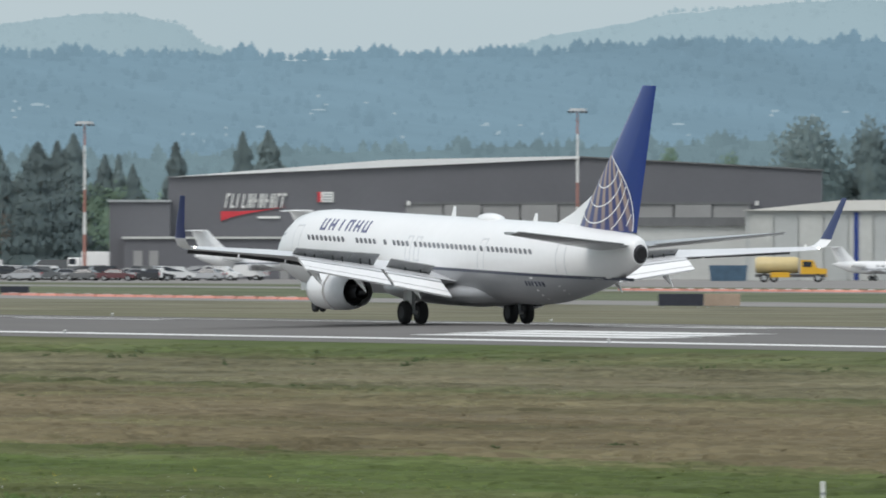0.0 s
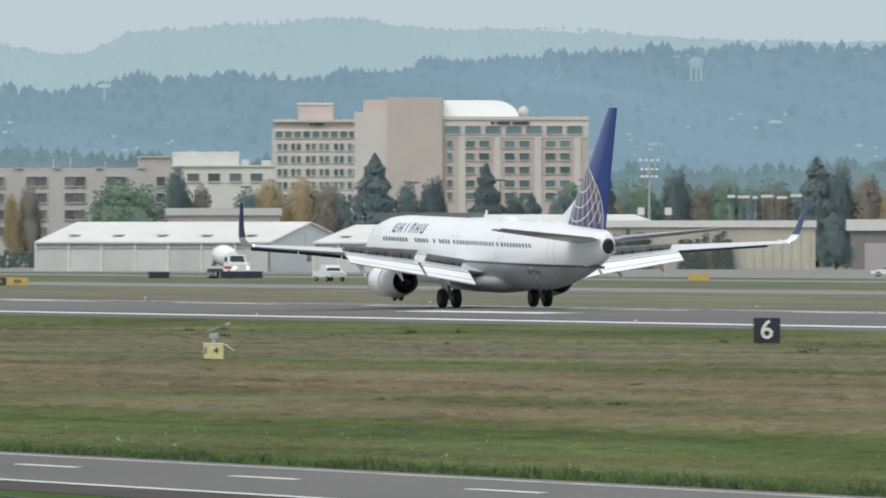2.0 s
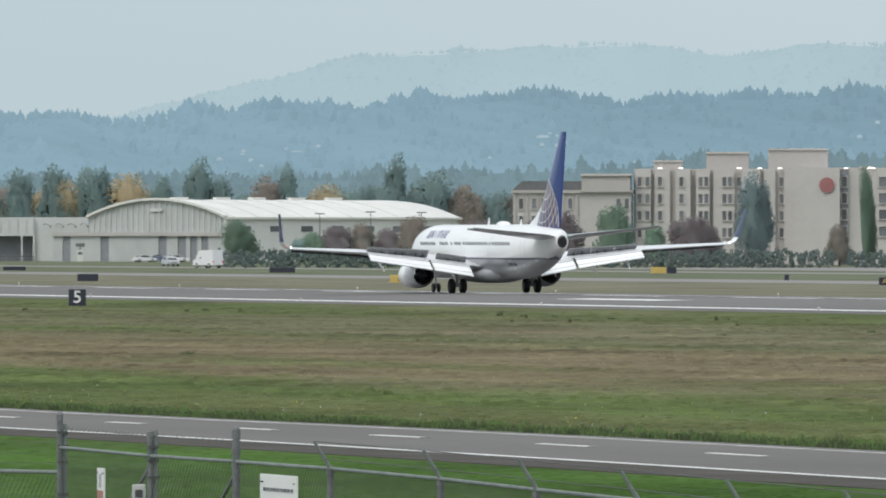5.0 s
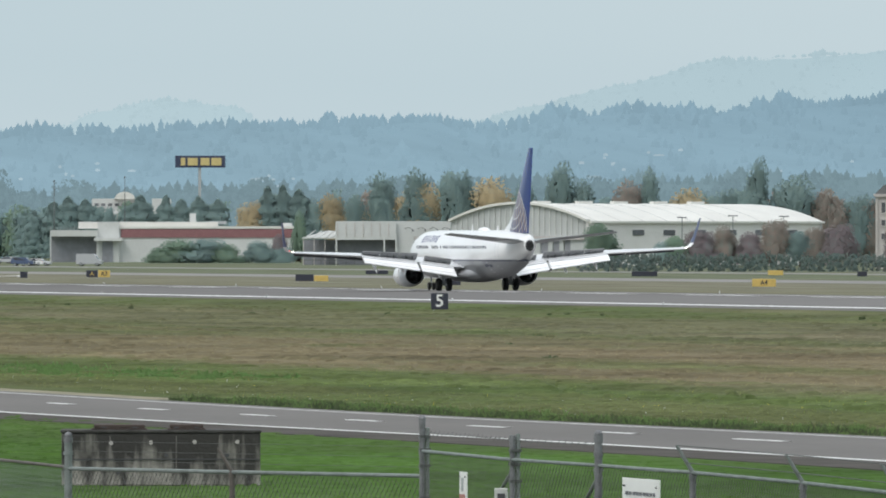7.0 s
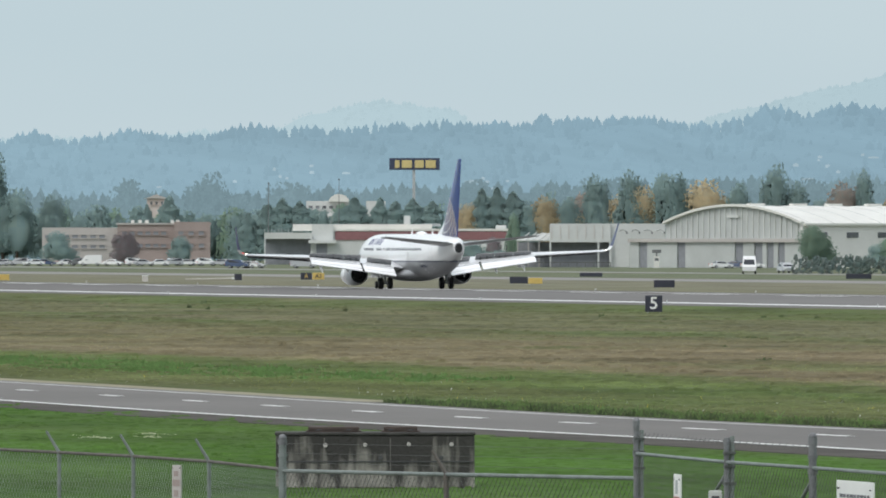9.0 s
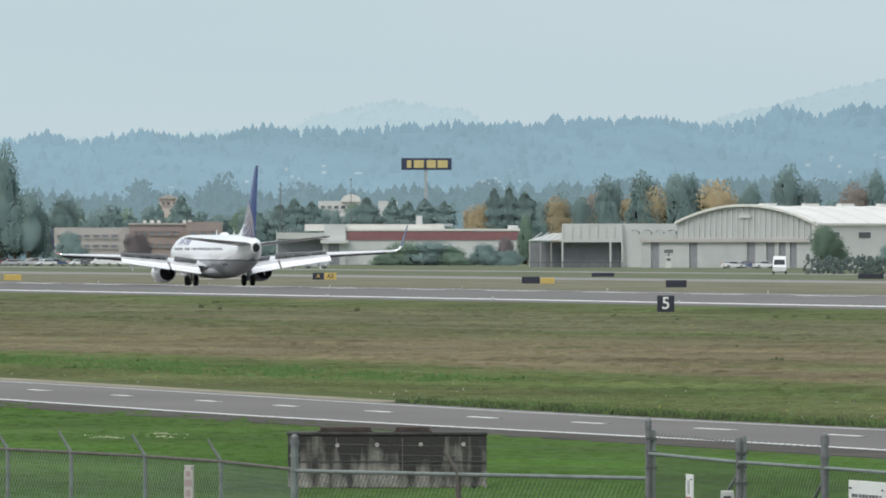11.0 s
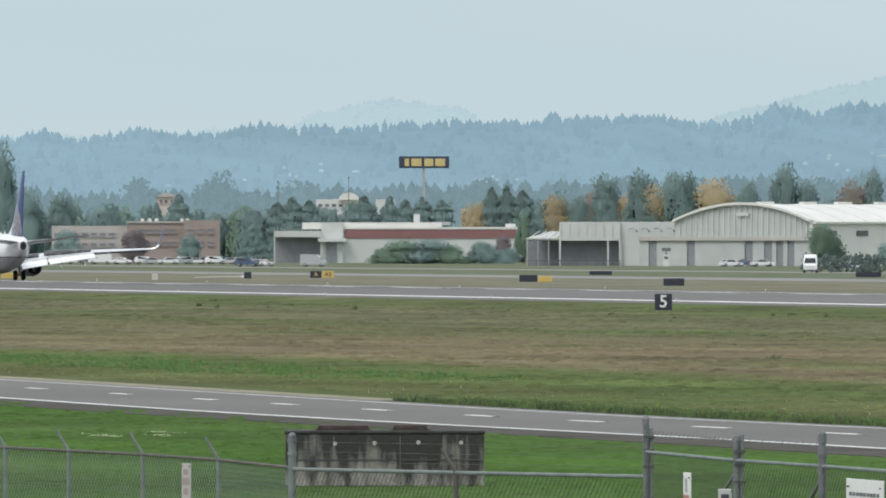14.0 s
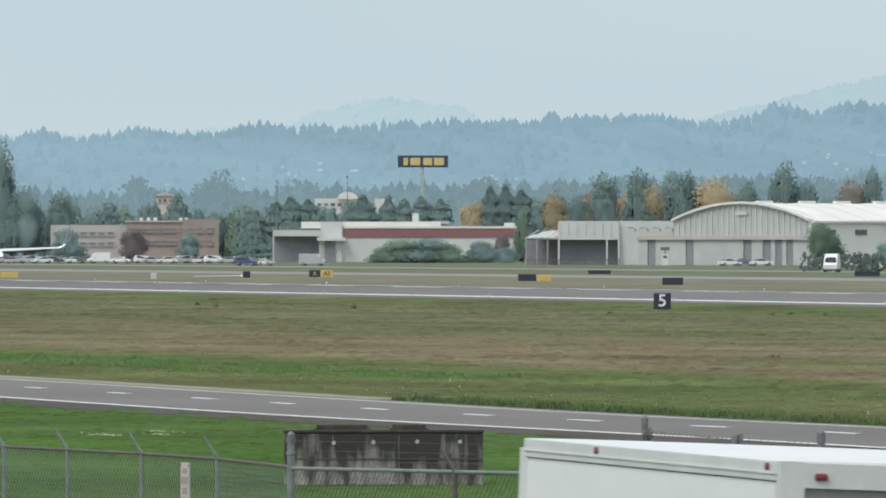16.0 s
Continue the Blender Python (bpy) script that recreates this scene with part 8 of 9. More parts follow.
# ---- concrete vault and near fence ----
def stained_concrete():
    """Old cast concrete, blackened by run-off in streaks that start at its head."""
    m = material("streaked_concrete", (0.34, 0.32, 0.29), 0.92, vary=0.35, scale=3.0, fine=14.0, bump=0.5)
    n, l = m.node_tree.nodes, m.node_tree.links
    b = n["Principled BSDF"]
    tc, mp, sep = n.new("ShaderNodeTexCoord"), n.new("ShaderNodeMapping"), n.new("ShaderNodeSeparateXYZ")
    mp.inputs["Scale"].default_value = (1.5, 1.5, 0.28)
    streak, blot = n.new("ShaderNodeTexNoise"), n.new("ShaderNodeTexNoise")
    streak.inputs["Scale"].default_value, streak.inputs["Detail"].default_value = 2.2, 6
    blot.inputs["Scale"].default_value, blot.inputs["Detail"].default_value = 1.0, 6
    l.new(tc.outputs["Object"], mp.inputs["Vector"])
    l.new(mp.outputs["Vector"], streak.inputs["Vector"])
    l.new(tc.outputs["Object"], blot.inputs["Vector"])
    l.new(tc.outputs["Object"], sep.inputs["Vector"])
    total, add = n.new("ShaderNodeMath"), n.new("ShaderNodeMath")
    total.operation, add.operation = "MULTIPLY_ADD", "MULTIPLY_ADD"
    total.inputs[1].default_value = 0.26
    l.new(sep.outputs["Z"], total.inputs[0])
    l.new(streak.outputs["Fac"], total.inputs[2])
    add.inputs[1].default_value = 0.55
    l.new(blot.outputs["Fac"], add.inputs[0])
    l.new(total.outputs[0], add.inputs[2])
    edge = n.new("ShaderNodeMapRange")
    edge.inputs["From Min"].default_value, edge.inputs["From Max"].default_value = 0.7, 0.94
    l.new(add.outputs[0], edge.inputs["Value"])
    mix = n.new("ShaderNodeMix")
    mix.data_type = "RGBA"
    l.new(edge.outputs["Result"], mix.inputs["Factor"])
    l.new(b.inputs["Base Color"].links[0].from_socket, mix.inputs["A"])
    mix.inputs["B"].default_value = (0.045, 0.042, 0.04, 1)
    l.new(mix.outputs["Result"], b.inputs["Base Color"])
    return m


def concrete_vault():
    b, d = -356, ground_d(853)
    x, y = spot(b, d)
    s = thing("concrete_vault", pose(x, y, 0, 0, 0, facing(b)), "stained grey concrete vault with rusty lids on the grass", "concrete vault")
    w, h = 352 * d * ARC, 1.1
    block("body", (w, 1.6, h - 0.07), (0, 0.8, (h - 0.07) / 2), stained_concrete(), s, bevel=0.03)
    block("cap", (w + 0.04, 1.64, 0.06), (0, 0.8, h - 0.035), CONCRETEDARK, s, "dark weathered top edge", 0.02)
    for zz in (0.52,):
        block("cast_joint", (w - 0.06, 0.02, 0.025), (0, -0.004, zz), SHADOWBAY, s)
    for xx in (-1.0, 0.3, 1.15):
        block("shutter_joint", (0.018, 0.02, h - 0.16), (xx, -0.003, h / 2 - 0.04), CONCRETE, s)
    for xx, zz in ((-0.98, 0.84), (-0.2, 0.85), (0.66, 0.86), (1.5, 0.86), (1.3, 0.6), (-0.85, 0.26), (0.1, 0.6)):
        bm = bmesh.new()
        rod(bm, (xx, -0.02, zz), (xx, 0.02, zz), 0.042, n=12)
        part("form_tie_plug", bm, SHADECREAM if zz > 0.7 else SHADOWBAY, s)
    for xx, ww, hh in ((-0.82, 1.0, 0.085), (0.5, 0.66, 0.09)):
        bm = bmesh.new()
        box(bm, xx, 0.72, h + 0.012, ww + 0.1, 1.0, 0.025, 0.006)
        lid = part("iron_lid", bm, RUSTCAP, s, "rusty iron lid")
        block("lid_plate", (ww, 0.9, hh - 0.02), (xx, 0.72, h + 0.02 + hh / 2), RUSTCAP, lid, bevel=0.012)
        for k in (-0.3, 0.3):
            block("lid_hinge", (0.09, 0.06, 0.03), (xx + k * ww, 0.25, h + 0.04), SHADOWBAY, lid)


concrete_vault()


def chain_link(name, a, b, z_rail, z_foot, parent, mat=WIREMAT):
    """Two sets of slanting wires between two posts."""
    a, b = Vector(a), Vector(b)
    L = (b - a).length
    H = z_rail - z_foot
    verts, faces = [], []
    r = 0.0016
    step = 0.075

    def at(s, z):
        p = a.lerp(b, s / L)
        return Vector((p.x, p.y, z_foot + z))
    nrm = Vector(((b - a).y, -(b - a).x)).normalized()
    for sgn in (1, -1):
        s = -H
        while s < L + H:
            s0, s1 = s, s + sgn * H
            z0, z1 = 0.0, H
            # clip to the bay
            lo, hi = min(s0, s1), max(s0, s1)
            if hi > 0 and lo < L:
                t0, t1 = 0.0, 1.0
                for lim, keep in ((0.0, 1), (L, -1)):
                    f0, f1 = (s0 - lim) * keep, (s1 - lim) * keep
                    if f0 < 0 and f1 < 0:
                        t0, t1 = 1.0, 0.0
                        break
                    if f0 < 0:
                        t0 = max(t0, f0 / (f0 - f1))
                    elif f1 < 0:
                        t1 = min(t1, f0 / (f0 - f1))
                if t1 - t0 > 0.02:
                    p, q = at(s0 + (s1 - s0) * t0, H * t0), at(s0 + (s1 - s0) * t1, H * t1)
                    off = Vector((nrm.x, nrm.y, 0)) * r * (1 if sgn > 0 else -1)
                    n0 = len(verts)
                    al = (q - p).normalized()
                    u1, u2 = Vector((nrm.x, nrm.y, 0)) * r, al.cross(Vector((nrm.x, nrm.y, 0))) * r
                    for c in (p + off, q + off):
                        verts.extend([c + u1, c - u1 * 0.5 + u2, c - u1 * 0.5 - u2])
                    for i in range(3):
                        j = (i + 1) % 3
                        faces.append((n0 + i, n0 + j, n0 + 3 + j, n0 + 3 + i))
            s += step
    return raw(name, verts, faces, [mat], parent=parent)


def fence():
    f = thing("chain_link_fence", pose(0, 0, 0), "galvanised chain-link fence with barbed wire arms", "fence")
    z_foot = 1.25
    right = [(106, 80.6), (266, 77.4), (418, 75.4), (585, 73.1), (780, 70.0), (950, 67.0), (1130, 64.3), (1320, 61.5), (1530, 58.8), (1760, 56), (2010, 53.3), (2290, 50.5), (2600, 47.8)]
    left = [(-520, 86.4), (-650, 89.6), (-784, 91.8), (-915, 93.5), (-1027, 95.0), (-1150, 96.8)]
    mid = [(-520, 86.4), (-230, 83.5), (106, 80.6)]

    def post(b, d, top, r, arm, cap, mat=GALV):
        x, y = spot(b, d)
        bm = bmesh.new()
        rod(bm, (x, y, z_foot), (x, y, top), r, n=12)
        p = part("post", bm, mat, f)
        if cap:
            bm = bmesh.new()
            bmesh.ops.create_uvsphere(bm, u_segments=12, v_segments=8, radius=max(r * 1.05, 0.026), matrix=Matrix.Translation((x, y, top + 0.02)))
            rod(bm, (x, y, top - 0.03), (x, y, top + 0.01), r * 1.2, n=12)
            part("cap", bm, GALV, p, soft=50)
        for zz in ((top - 0.22, top - 0.12) if cap else (top - 0.04,)):
            bm = bmesh.new()
            rod(bm, (x, y, zz), (x, y, zz + 0.025), r * 1.25, n=12)
            part("band", bm, mat, p)
        if arm:
            bm = bmesh.new()
            rod(bm, (x, y, top), (x - 0.1, y + 0.02, top + 0.17), 0.014, 0.009, 8)
            part("barb_arm", bm, arm, p)
        return p

    def rail(a, b, z0, z1, r=0.012, mat=GALVPALE):
        (xa, ya), (xb, yb) = spot(*a), spot(*b)
        bm = bmesh.new()
        rod(bm, (xa, ya, z0), (xb, yb, z1), r, n=10)
        part("top_rail", bm, mat, f)

    def wire(a, b, z0, z1):
        (xa, ya), (xb, yb) = spot(*a), spot(*b)
        bm = bmesh.new()
        rod(bm, (xa, ya, z0), (xb, yb, z1), 0.0022, n=4)
        n = int((Vector((xa, ya)) - Vector((xb, yb))).length / 0.15)
        for i in range(1, n):
            k = i / n
            p = Vector((xa + (xb - xa) * k, ya + (yb - ya) * k, z0 + (z1 - z0) * k))
            rod(bm, p + Vector((0.01, 0, 0.016)), p - Vector((0.01, 0, 0.016)), 0.0025, n=3)
        part("barbed_wire", bm, WIREMAT, f)
    def gate_pair(b, d, top, cap):
        """A hinge post and the gate's own stile beside it, held by dark clamps."""
        p = post(b, d, top, 0.02, None, cap)
        x, y = spot(b, d)
        bm = bmesh.new()
        rod(bm, (x + 0.037, y, z_foot + 0.1), (x + 0.037, y, top - (0.04 if cap else -0.01)), 0.015, n=10)
        part("gate_stile", bm, GALVPALE, p)
        for k in (0.1, 0.19, 0.3, 0.52, 0.8):
            block("clamp", (0.075, 0.05, 0.018), (x + 0.018, y, top - k), WIREMAT, p)
    ZR, ZL = 3.37, 3.15
    for i, (b, d) in enumerate(right):
        if i == 0:
            gate_pair(b, d, 3.57, True)
        elif i == 1:
            gate_pair(b, d, 3.53, False)
        elif i == 2:
            post(b, d, 3.55, 0.026, None, True)
        else:
            post(b, d, ZR, 0.021, GALVPALE, False)
    for a, b in zip(right, right[1:]):
        rail(a, b, ZR, ZR)
        chain_link("mesh", spot(*a), spot(*b), ZR, z_foot + 0.9, f)
    for a, b in zip(right[3:], right[4:]):
        for k in (0.06, 0.17):
            (xa, ya), (xb, yb) = spot(*a), spot(*b)
            bm = bmesh.new()
            rod(bm, (xa - 0.6 * k, ya, ZR + k), (xb - 0.6 * k, yb, ZR + k), 0.003, n=4)
            part("barbed_wire", bm, WIREMAT, f)
    for a, b in zip(right[:2], right[1:3]):
        wire(a, b, 3.5, 3.5)
    bm = bmesh.new()
    for a, b in zip(right[:2], right[1:3]):
        (xa, ya), (xb, yb) = spot(*a), spot(*b)
        rod(bm, (xa, ya, 2.2), (xb, yb, 3.3), 0.012, n=6)
    part("brace", bm, GALV, f)
    for i, (b, d) in enumerate(left):
        if i == 0:
            post(b, d, 3.36, 0.029, None, True, GALVPALE)
        else:
            post(b, d, ZL, 0.016, GALVPALE, False, GALVPALE)
    for a, b in zip(left, left[1:]):
        rail(a, b, ZL, ZL, 0.012, RUSTRAIL)
        chain_link("mesh", spot(*a), spot(*b), ZL, z_foot + 0.9, f, GALVPALE)
    post(-230, 83.5, 3.17, 0.021, RUSTRAIL, False, RUSTRAIL)
    for a, b, z0, z1 in ((mid[0], mid[1], 3.14, 3.17), (mid[1], mid[2], 3.17, 3.2)):
        rail(a, b, z0, z1, 0.014)
        chain_link("mesh", spot(*a), spot(*b), z0, z_foot + 0.9, f)
        for k in (0.06, 0.13, 0.2):
            (xa, ya), (xb, yb) = spot(*a), spot(*b)
            bm = bmesh.new()
            rod(bm, (xa, ya, z0 + k), (xb, yb, z1 + k), 0.0014, n=4)
            part("barbed_wire", bm, WIREMAT, f)

    # plates wired to the mesh
    def plate(b, d, w, h, z, label, bars, face, turn):
        x, y = spot(b, d)
        s = thing("fence_sign", pose(x - 0.03, y, z, 0, 0, turn), label, "sign", "fence signs")
        block("plate", (w, 0.012, h), (0, 0, 0), face, s, bevel=0.003)
        for bx, bz, bw, bh, mt in bars:
            block("text_bar", (bw, 0.004, bh), (bx, -0.009, bz), mt, s)
        for cx in (-0.45, 0.45):
            bm = bmesh.new()
            rod(bm, (cx * w, -0.012, h * 0.42), (cx * w * 0.9, 0.0, h * 0.42), 0.006, n=6)
            part("bolt", bm, SHADOWBAY, s)
    along = math.degrees(math.atan2(spot(585, 73.1)[1] - spot(418, 75.4)[1], spot(585, 73.1)[0] - spot(418, 75.4)[0]))
    plate(502, 74.2, 0.92, 0.62, 3.0, "white notice plate on the chain-link fence", [(-0.33 + 0.085 * i, 0.215, 0.05 + 0.02 * (i % 3 == 0), 0.022, DARKCLAD) for i in range(9)] + [(0, -0.12, 0.76, 0.12, SIGNRED)], SIGNWHITE, along)
    plate(187, 79.0, 0.19, 0.42, 3.05, "narrow white sign with red bars on the fence", [(0, 0.125, 0.05, 0.09, GREYBOX), (0, 0.02, 0.15, 0.08, MASTRED), (0, -0.07, 0.12, 0.03, MASTRED), (0, -0.15, 0.08, 0.06, GREYBOX)], SIGNWHITE, along)
    plate(-700, 90.0, 0.105, 0.27, 2.98, "narrow faded sign with pink bars on the fence", [(0, 0.07, 0.05, 0.04, BRICKWALL), (0, 0.0, 0.08, 0.05, BRICKWALL), (0, -0.08, 0.05, 0.05, BRICKWALL)], SHADECREAM, facing(-703) - 50)
    x, y = spot(246, 77.6)
    g = thing("gate_lock_box", pose(x, y, 3.08, 0, 0, facing(246)), "small grey lock box on the gate post", "box")
    block("case", (0.09, 0.07, 0.2), (0, 0, 0), GREYROOF, g, bevel=0.01)
    block("slot", (0.05, 0.01, 0.05), (0, -0.037, 0.04), SHADOWBAY, g)


fence()


# ---- grass and weeds ----
def tufts(name, count, place, height, width, mat, label, seed, blades=3, category="grass", mound=0.0):
    """Upright blades in small bunches, taller in drifts where mound is set."""
    rng = np.random.default_rng(seed)
    px, py = place(rng, count)
    n = len(px)
    h = height[0] + (height[1] - height[0]) * rng.random(n) ** 2
    if mound:
        drift = np.sin(py * 0.9 + np.sin(px * 0.7) * 2) * np.sin(py * 0.23 + 1.7) + 0.6 * np.sin(py * 2.3 + px)
        h = h * np.clip(1 + mound * drift, 0.15, 2.0)
    ang = rng.random((n, blades)) * math.tau
    lean = rng.normal(0, 0.35, (n, blades, 2))
    ox, oy = rng.normal(0, width * 0.6, (n, blades)), rng.normal(0, width * 0.6, (n, blades))
    bh = h[:, None] * (0.55 + 0.6 * rng.random((n, blades)))
    cx, cy = px[:, None] + ox, py[:, None] + oy
    wx, wy = np.cos(ang) * width * 0.5, np.sin(ang) * width * 0.5
    gz = np.array([ground_z(float(v)) for v in px])[:, None] + np.zeros((n, blades)) - 0.02
    v = np.stack([np.stack([cx - wx, cy - wy, gz], -1), np.stack([cx + wx, cy + wy, gz], -1),
                  np.stack([cx + lean[..., 0] * bh, cy + lean[..., 1] * bh, gz + bh], -1)], 2).reshape(-1, 3)
    # blades show their upper side to the levee
    tri = v.reshape(-1, 3, 3)
    away = tri[:, 1, 1] - tri[:, 0, 1] + 3 * (tri[:, 0, 0] - tri[:, 1, 0]) > 0
    tri[away] = tri[away][:, [1, 0, 2]]
    ob = raw(name, v.tolist(), np.arange(len(v)).reshape(-1, 3).tolist(), [mat], normals=[(0.0, -0.2, 0.98)] * len(v))
    return tagged(ob, label, category, "", "stuff")


def tussocks(name, count, place, seed, label, size=1.0):
    """Low rounded clumps that break up the mown sward."""
    rng = np.random.default_rng(seed)
    px, py = place(rng, count)
    rad_ = (0.2 + 0.75 * rng.random(count) ** 2) * size
    top = size * (0.02 + 0.13 * rng.random(count) ** 1.8) * (0.45 + 0.55 * (np.sin(px * 0.21 + 2.0) * np.sin(py * 0.031) + 1) / 2)
    gz = np.array([ground_z(float(v)) for v in px])
    a = np.arange(7) * math.tau / 7
    ring = lambda k, h: np.stack([px[:, None] + np.cos(a) * (rad_ * k)[:, None] * (0.7 + 0.6 * rng.random((count, 7))), py[:, None] + np.sin(a) * (rad_ * k * 1.6)[:, None] * (0.7 + 0.6 * rng.random((count, 7))),
                                  (gz + h)[:, None] + 0.02 * h[:, None] * rng.random((count, 7))], -1)
    v = np.concatenate([ring(np.ones(count), np.full(count, -0.02)), ring(np.full(count, 0.55), top * 0.8), np.stack([px, py, gz + top], -1)[:, None, :]], 1)
    normals = [(math.cos(t) * k, math.sin(t) * k, 0.95) for k in (0.42, 0.25) for t in a] + [(0.0, 0.0, 1.0)]
    faces = [(i, (i + 1) % 7, 7 + (i + 1) % 7, 7 + i) for i in range(7)] + [(7 + i, 7 + (i + 1) % 7, 14) for i in range(7)]
    ob = raw(name, v.reshape(-1, 3).tolist(), [tuple(j + 15 * k for j in f) for k in range(count) for f in faces], [GRASS], normals=normals * count)
    return tagged(ob, label, "grass", "", "stuff")


def wedge(x0, x1, b0=-1120, b1=5000, power=1.0):
    a0, a1 = BASE + b0 * ARC, BASE + b1 * ARC

    def place(rng, count):
        x = x0 + (x1 - x0) * rng.random(count) ** power
        t = a0 + (a1 - a0) * rng.random(count)
        return x, x / np.tan(t)
    return place


def verge(x0, x1, y0=150, y1=347, power=1.3):
    def place(rng, count):
        y = y0 + (y1 - y0) * rng.random(count)
        x = x0 + (x1 - x0) * rng.random(count) ** power + np.interp(y, [p[0] for p in BEND], [p[1] for p in BEND])
        return x, y
    return place


tufts("infield_grass", 30000, wedge(96, 219, power=1.15), (0.015, 0.045), 0.12, GRASSBLADE, "mown infield grass blades", 1)
tussocks("grass_tussocks", 19000, wedge(97, 216), 21, "low clumps of mown infield grass")
tussocks("lawn_tussocks", 9000, wedge(40, 72, b1=1500), 22, "low clumps in the fresh green lawn", 0.5)
tussocks("border_tussocks", 7000, verge(89, 98, 150, 520, 1.0), 23, "rough clumps along the road's far verge", 0.6)
tufts("grass_stalks", 42000, wedge(89, 175, power=1.25), (0.035, 0.13), 0.03, GRASSBLADE, "thin dry stalks standing in the infield grass", 24, 2)
tufts("verge_grass", 14000, verge(85.9, 88.8), (0.05, 0.19), 0.08, GREENBLADE, "long lush grass along the road verge", 2, mound=0.5)
# darker blades stand for the long grass's own shade at its foot
tufts("verge_undergrowth", 9000, verge(85.85, 87.2), (0.05, 0.2), 0.1, WEEDLEAF, "darker blades as shade at the foot of the verge", 7, mound=0.5)
tufts("meadow_grass", 22000, verge(88, 112, 150, 560, 1.0), (0.015, 0.05), 0.09, GRASSBLADE, "taller fresh grass of the infield border", 8, mound=0.8)
tufts("lawn_grass", 12000, wedge(26, 72.5, b1=1500), (0.012, 0.035), 0.06, GRASSBLADE, "fresh green lawn blades", 3)
tufts("weeds", 45, wedge(105, 216), (0.06, 0.16), 0.3, WEEDLEAF, "scattered dark weeds on the infield", 4, 8, "weeds")
tufts("flowers", 520, wedge(87.5, 101, power=1.6), (0.06, 0.13), 0.028, SIGNWHITE, "pale wild flowers in the grass", 5, 1, "flowers")
tufts("yellow_flowers", 420, wedge(87.5, 104, power=1.5), (0.06, 0.13), 0.026, FLOWERYELLOW, "yellow wild flowers in the long grass", 6, 1, "flowers")


def lush_patch(rng, count):
    """Rank green growth in drifts along the infield's border."""
    k = rng.integers(0, 34, count)
    cy = 402 + 95 * ((k * 0.618034) % 1) + 4 * np.sin(k * 2.1)
    cx = 98.5 + 3.4 * np.sin(k * 1.7)
    return cx + rng.normal(0, 0.75, count), cy + rng.normal(0, 2.6, count)


tufts("rank_grass", 5200, lush_patch, (0.03, 0.16), 0.14, RANKLEAF, "rank bright green growth in the infield grass", 12, mound=0.6)
tufts("tall_weeds", 90, wedge(190, 212, b1=4900), (0.12, 0.34), 0.22, WEEDLEAF, "tall dark weeds near the runway", 14, 7, "weeds")


def clover_patch(rng, count):
    k = rng.integers(0, 3, count)
    place = [spot(b, d) for b, d in ((-852, 293), (-748, 293), (-757, 299))]
    x0, y0 = np.array([p[0] for p in place])[k], np.array([p[1] for p in place])[k]
    return x0 + rng.normal(0, 0.17, count), y0 + rng.normal(0, 0.9, count)


tufts("clover", 170, clover_patch, (0.03, 0.07), 0.06, PALECLOVER, "pale clover flowers in the lawn", 9, 2, "flowers")


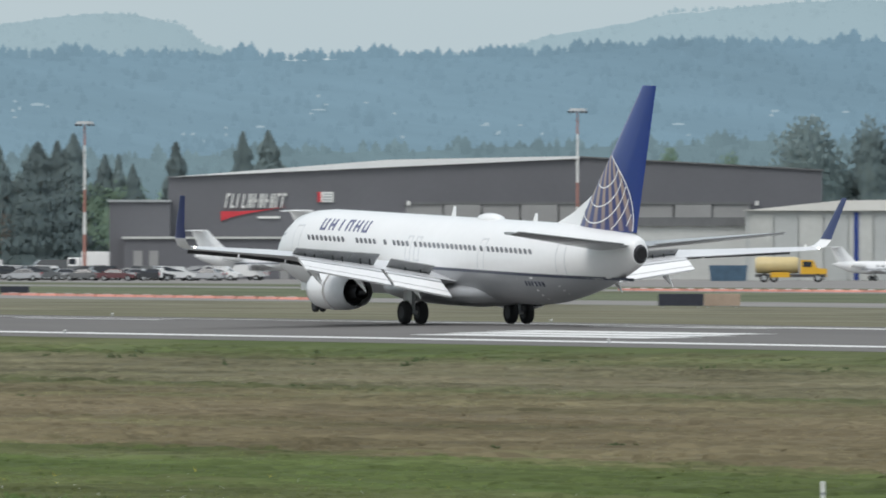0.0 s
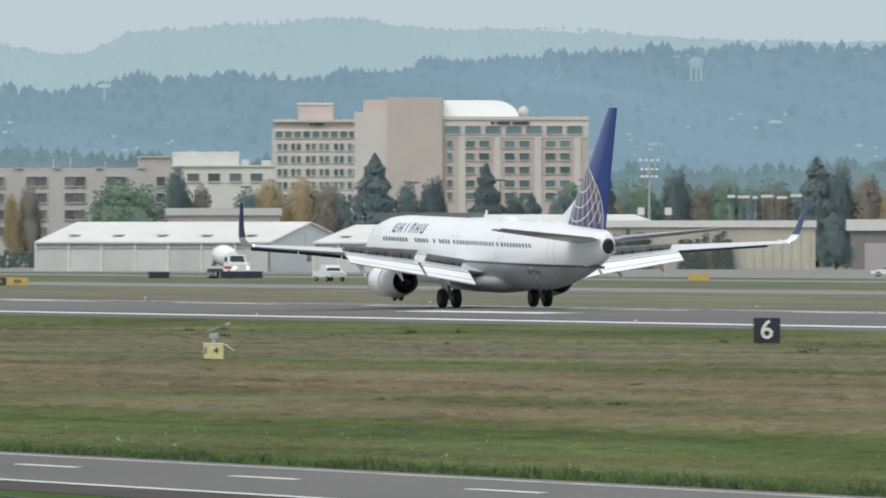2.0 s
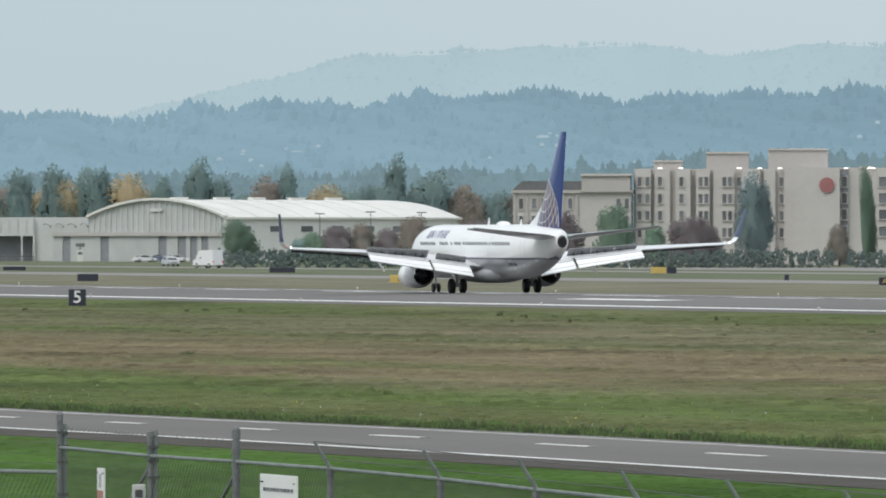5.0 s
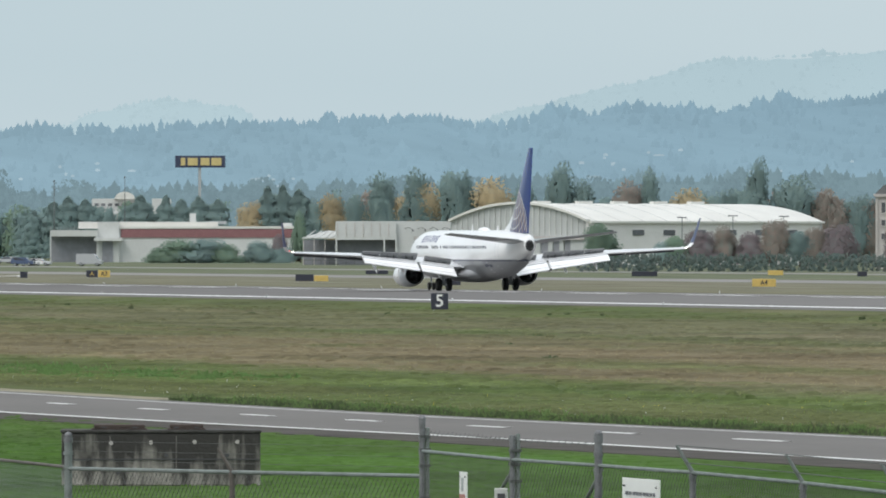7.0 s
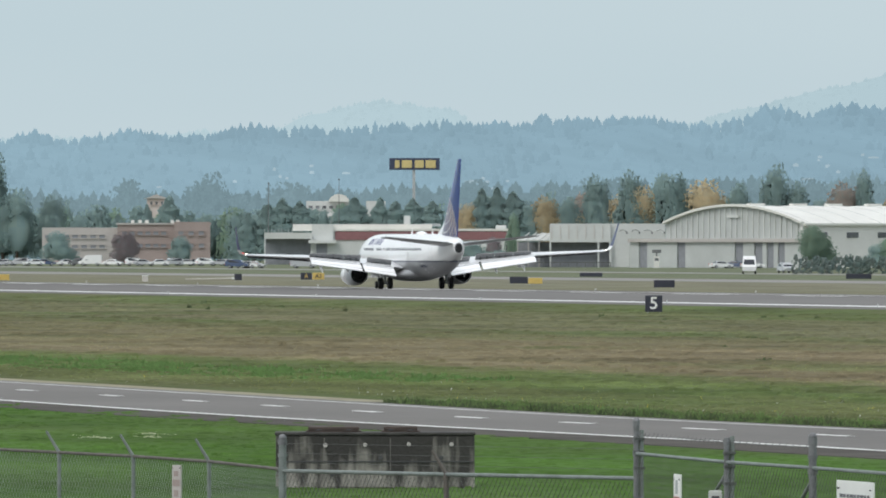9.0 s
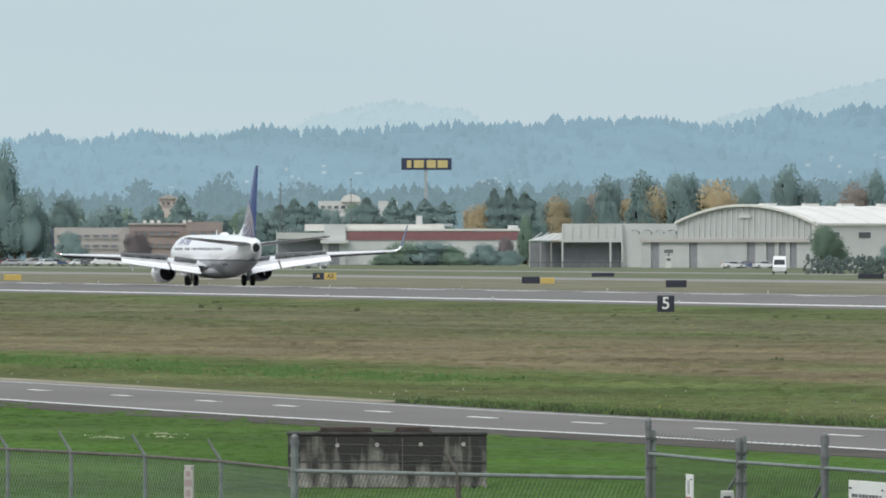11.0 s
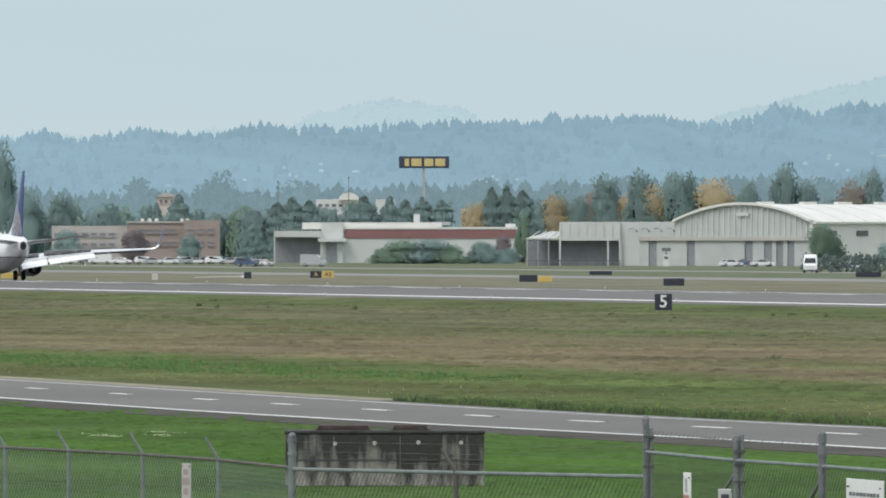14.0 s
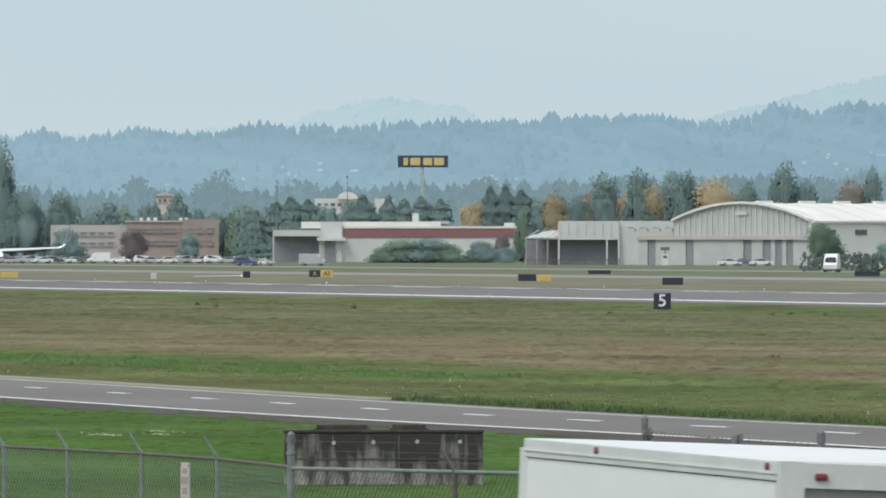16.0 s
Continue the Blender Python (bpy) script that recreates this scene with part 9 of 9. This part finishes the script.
# ---- what moves ----
def motions():
    # the jet: seconds, place along the runway, nose-up, roll and drift in degrees
    rows = ((0.0, 517.8, 1.6, 0.1, -0.65), (0.5, 552.3, 1.6, -0.02, -0.8), (1.0, 585.8, 1.5, -0.13, -0.95), (1.5, 619.0, 1.3, -0.25, -1.1), (2.0, 651.5, 1.0, -0.33, -1.23), (2.5, 683.2, 0.7, -0.42, -1.37),
            (3.0, 714.2, 0.35, -0.5, -1.5), (3.5, 744.4, 0.08, -0.53, -1.61), (4.0, 774.0, 0, -0.55, -1.73), (4.5, 802.9, 0, -0.57, -1.84), (5.0, 831.1, 0, -0.6, -1.95), (6.0, 886.1, 0, -0.6, -1.96),
            (7.5, 963.9, 0, -0.6, -1.98), (8.0, 988.7, 0, -0.6, -1.99), (8.5, 1011.2, 0, -0.6, -1.99), (9.0, 1033.8, 0, -0.6, -2.0), (10.3, 1090.8, 0, -0.6, -2.0), (11.5, 1137.7, 0, -0.6, -2.0),
            (12.0, 1156.1, 0, -0.6, -2.0), (12.5, 1174.6, 0, -0.6, -2.0), (13.0, 1192.7, 0, -0.6, -2.0), (13.5, 1209.9, 0, -0.6, -2.0), (14.0, 1226.5, 0, -0.6, -2.0), (15.0, 1251.6, 0, -0.6, -2.0),
            (16.0, 1273.7, 0, -0.6, -2.0))
    # it drifts a little off the centre line, settles on its struts, and the wings droop as their lift is spilled
    drift = ((0.0, 0.0), (3.0, 0.0), (5.0, 2.4), (7.5, 4.2), (9.0, 4.8), (12.5, 5.6), (16.0, 6.0))
    settle = ((0.0, 0.0), (2.0, 0.0), (5.0, 0.12), (9.0, 0.15), (16.0, 0.15))
    droop = ((0.0, 0.0), (2.0, 0.0), (5.0, 0.6), (8.0, 1.0), (12.5, 1.3), (16.0, 1.3))

    def at(table, t):
        return float(np.interp(t, [r_[0] for r_ in table], [r_[1] for r_ in table]))
    walk(jet, [(t, pose(MID + at(drift, t), y * (1 + at(drift, t) / MID), ground_z(MID + at(drift, t)) + 0.025 - at(settle, t), p, r, h)) for t, y, p, r, h in rows])
    for o in jet.children:
        place = o.location.copy()
        if o.name.startswith(("main_gear", "nose_gear")):
            walk(o, [(t, pose(place.x, place.y, place.z + dz)) for t, dz in settle])
        elif o.name.split(".")[0] == "wing":
            side = math.copysign(1, o.data.vertices[0].co.x)
            walk(o, [(t, pose(place.x, place.y, place.z, 0, side * a, 0)) for t, a in droop])

    # road traffic: seconds and bearing step, on lanes along the field
    def along(b, lane):
        return lane / math.tan(BASE + b * ARC)
    walk(mixer, [(t, pose(478, along(b, 478), 0, 0, 0, 180)) for t, b in ((0.0, 1915), (1.5, 1955), (2.2, 1975), (3.0, 2004), (3.5, 2028), (5.0, 2090), (8.0, 2215), (16.0, 2600))])
    walk(pickup, [(t, pose(455, along(b, 455), 0, 0, 0, 180)) for t, b in ((0.0, 2075), (1.5, 2129), (2.0, 2148), (3.0, 2200), (3.5, 2217), (5.0, 2280), (16.0, 2800))])
    walk(white_van, [(t, pose(500, along(b, 500), 0, 0, 0, h)) for t, b, h in ((0.0, 520, 22), (4.5, 385, 22), (5.0, 368, 22), (7.5, 304, 30), (8.0, 302, 75), (8.5, 303, 120), (9.0, 306, 164), (12.5, 370, 164), (14.5, 406, 164), (16.0, 437, 158))])
    walk(grey_car, [(t, pose(520, along(b, 520), 0, 0, 0, 180)) for t, b in ((0.0, 292), (4.5, 299), (5.0, 302), (7.5, 340), (9.0, 371), (12.5, 442), (14.5, 484), (16.0, 511))])
    walk(boxtruck, [(t, pose(14.93, 59.2 - 12.7 * (16 - t), 1.28, 0.35, 2.2, 0)) for t in (0.0, 8.0, 16.0)])


motions()
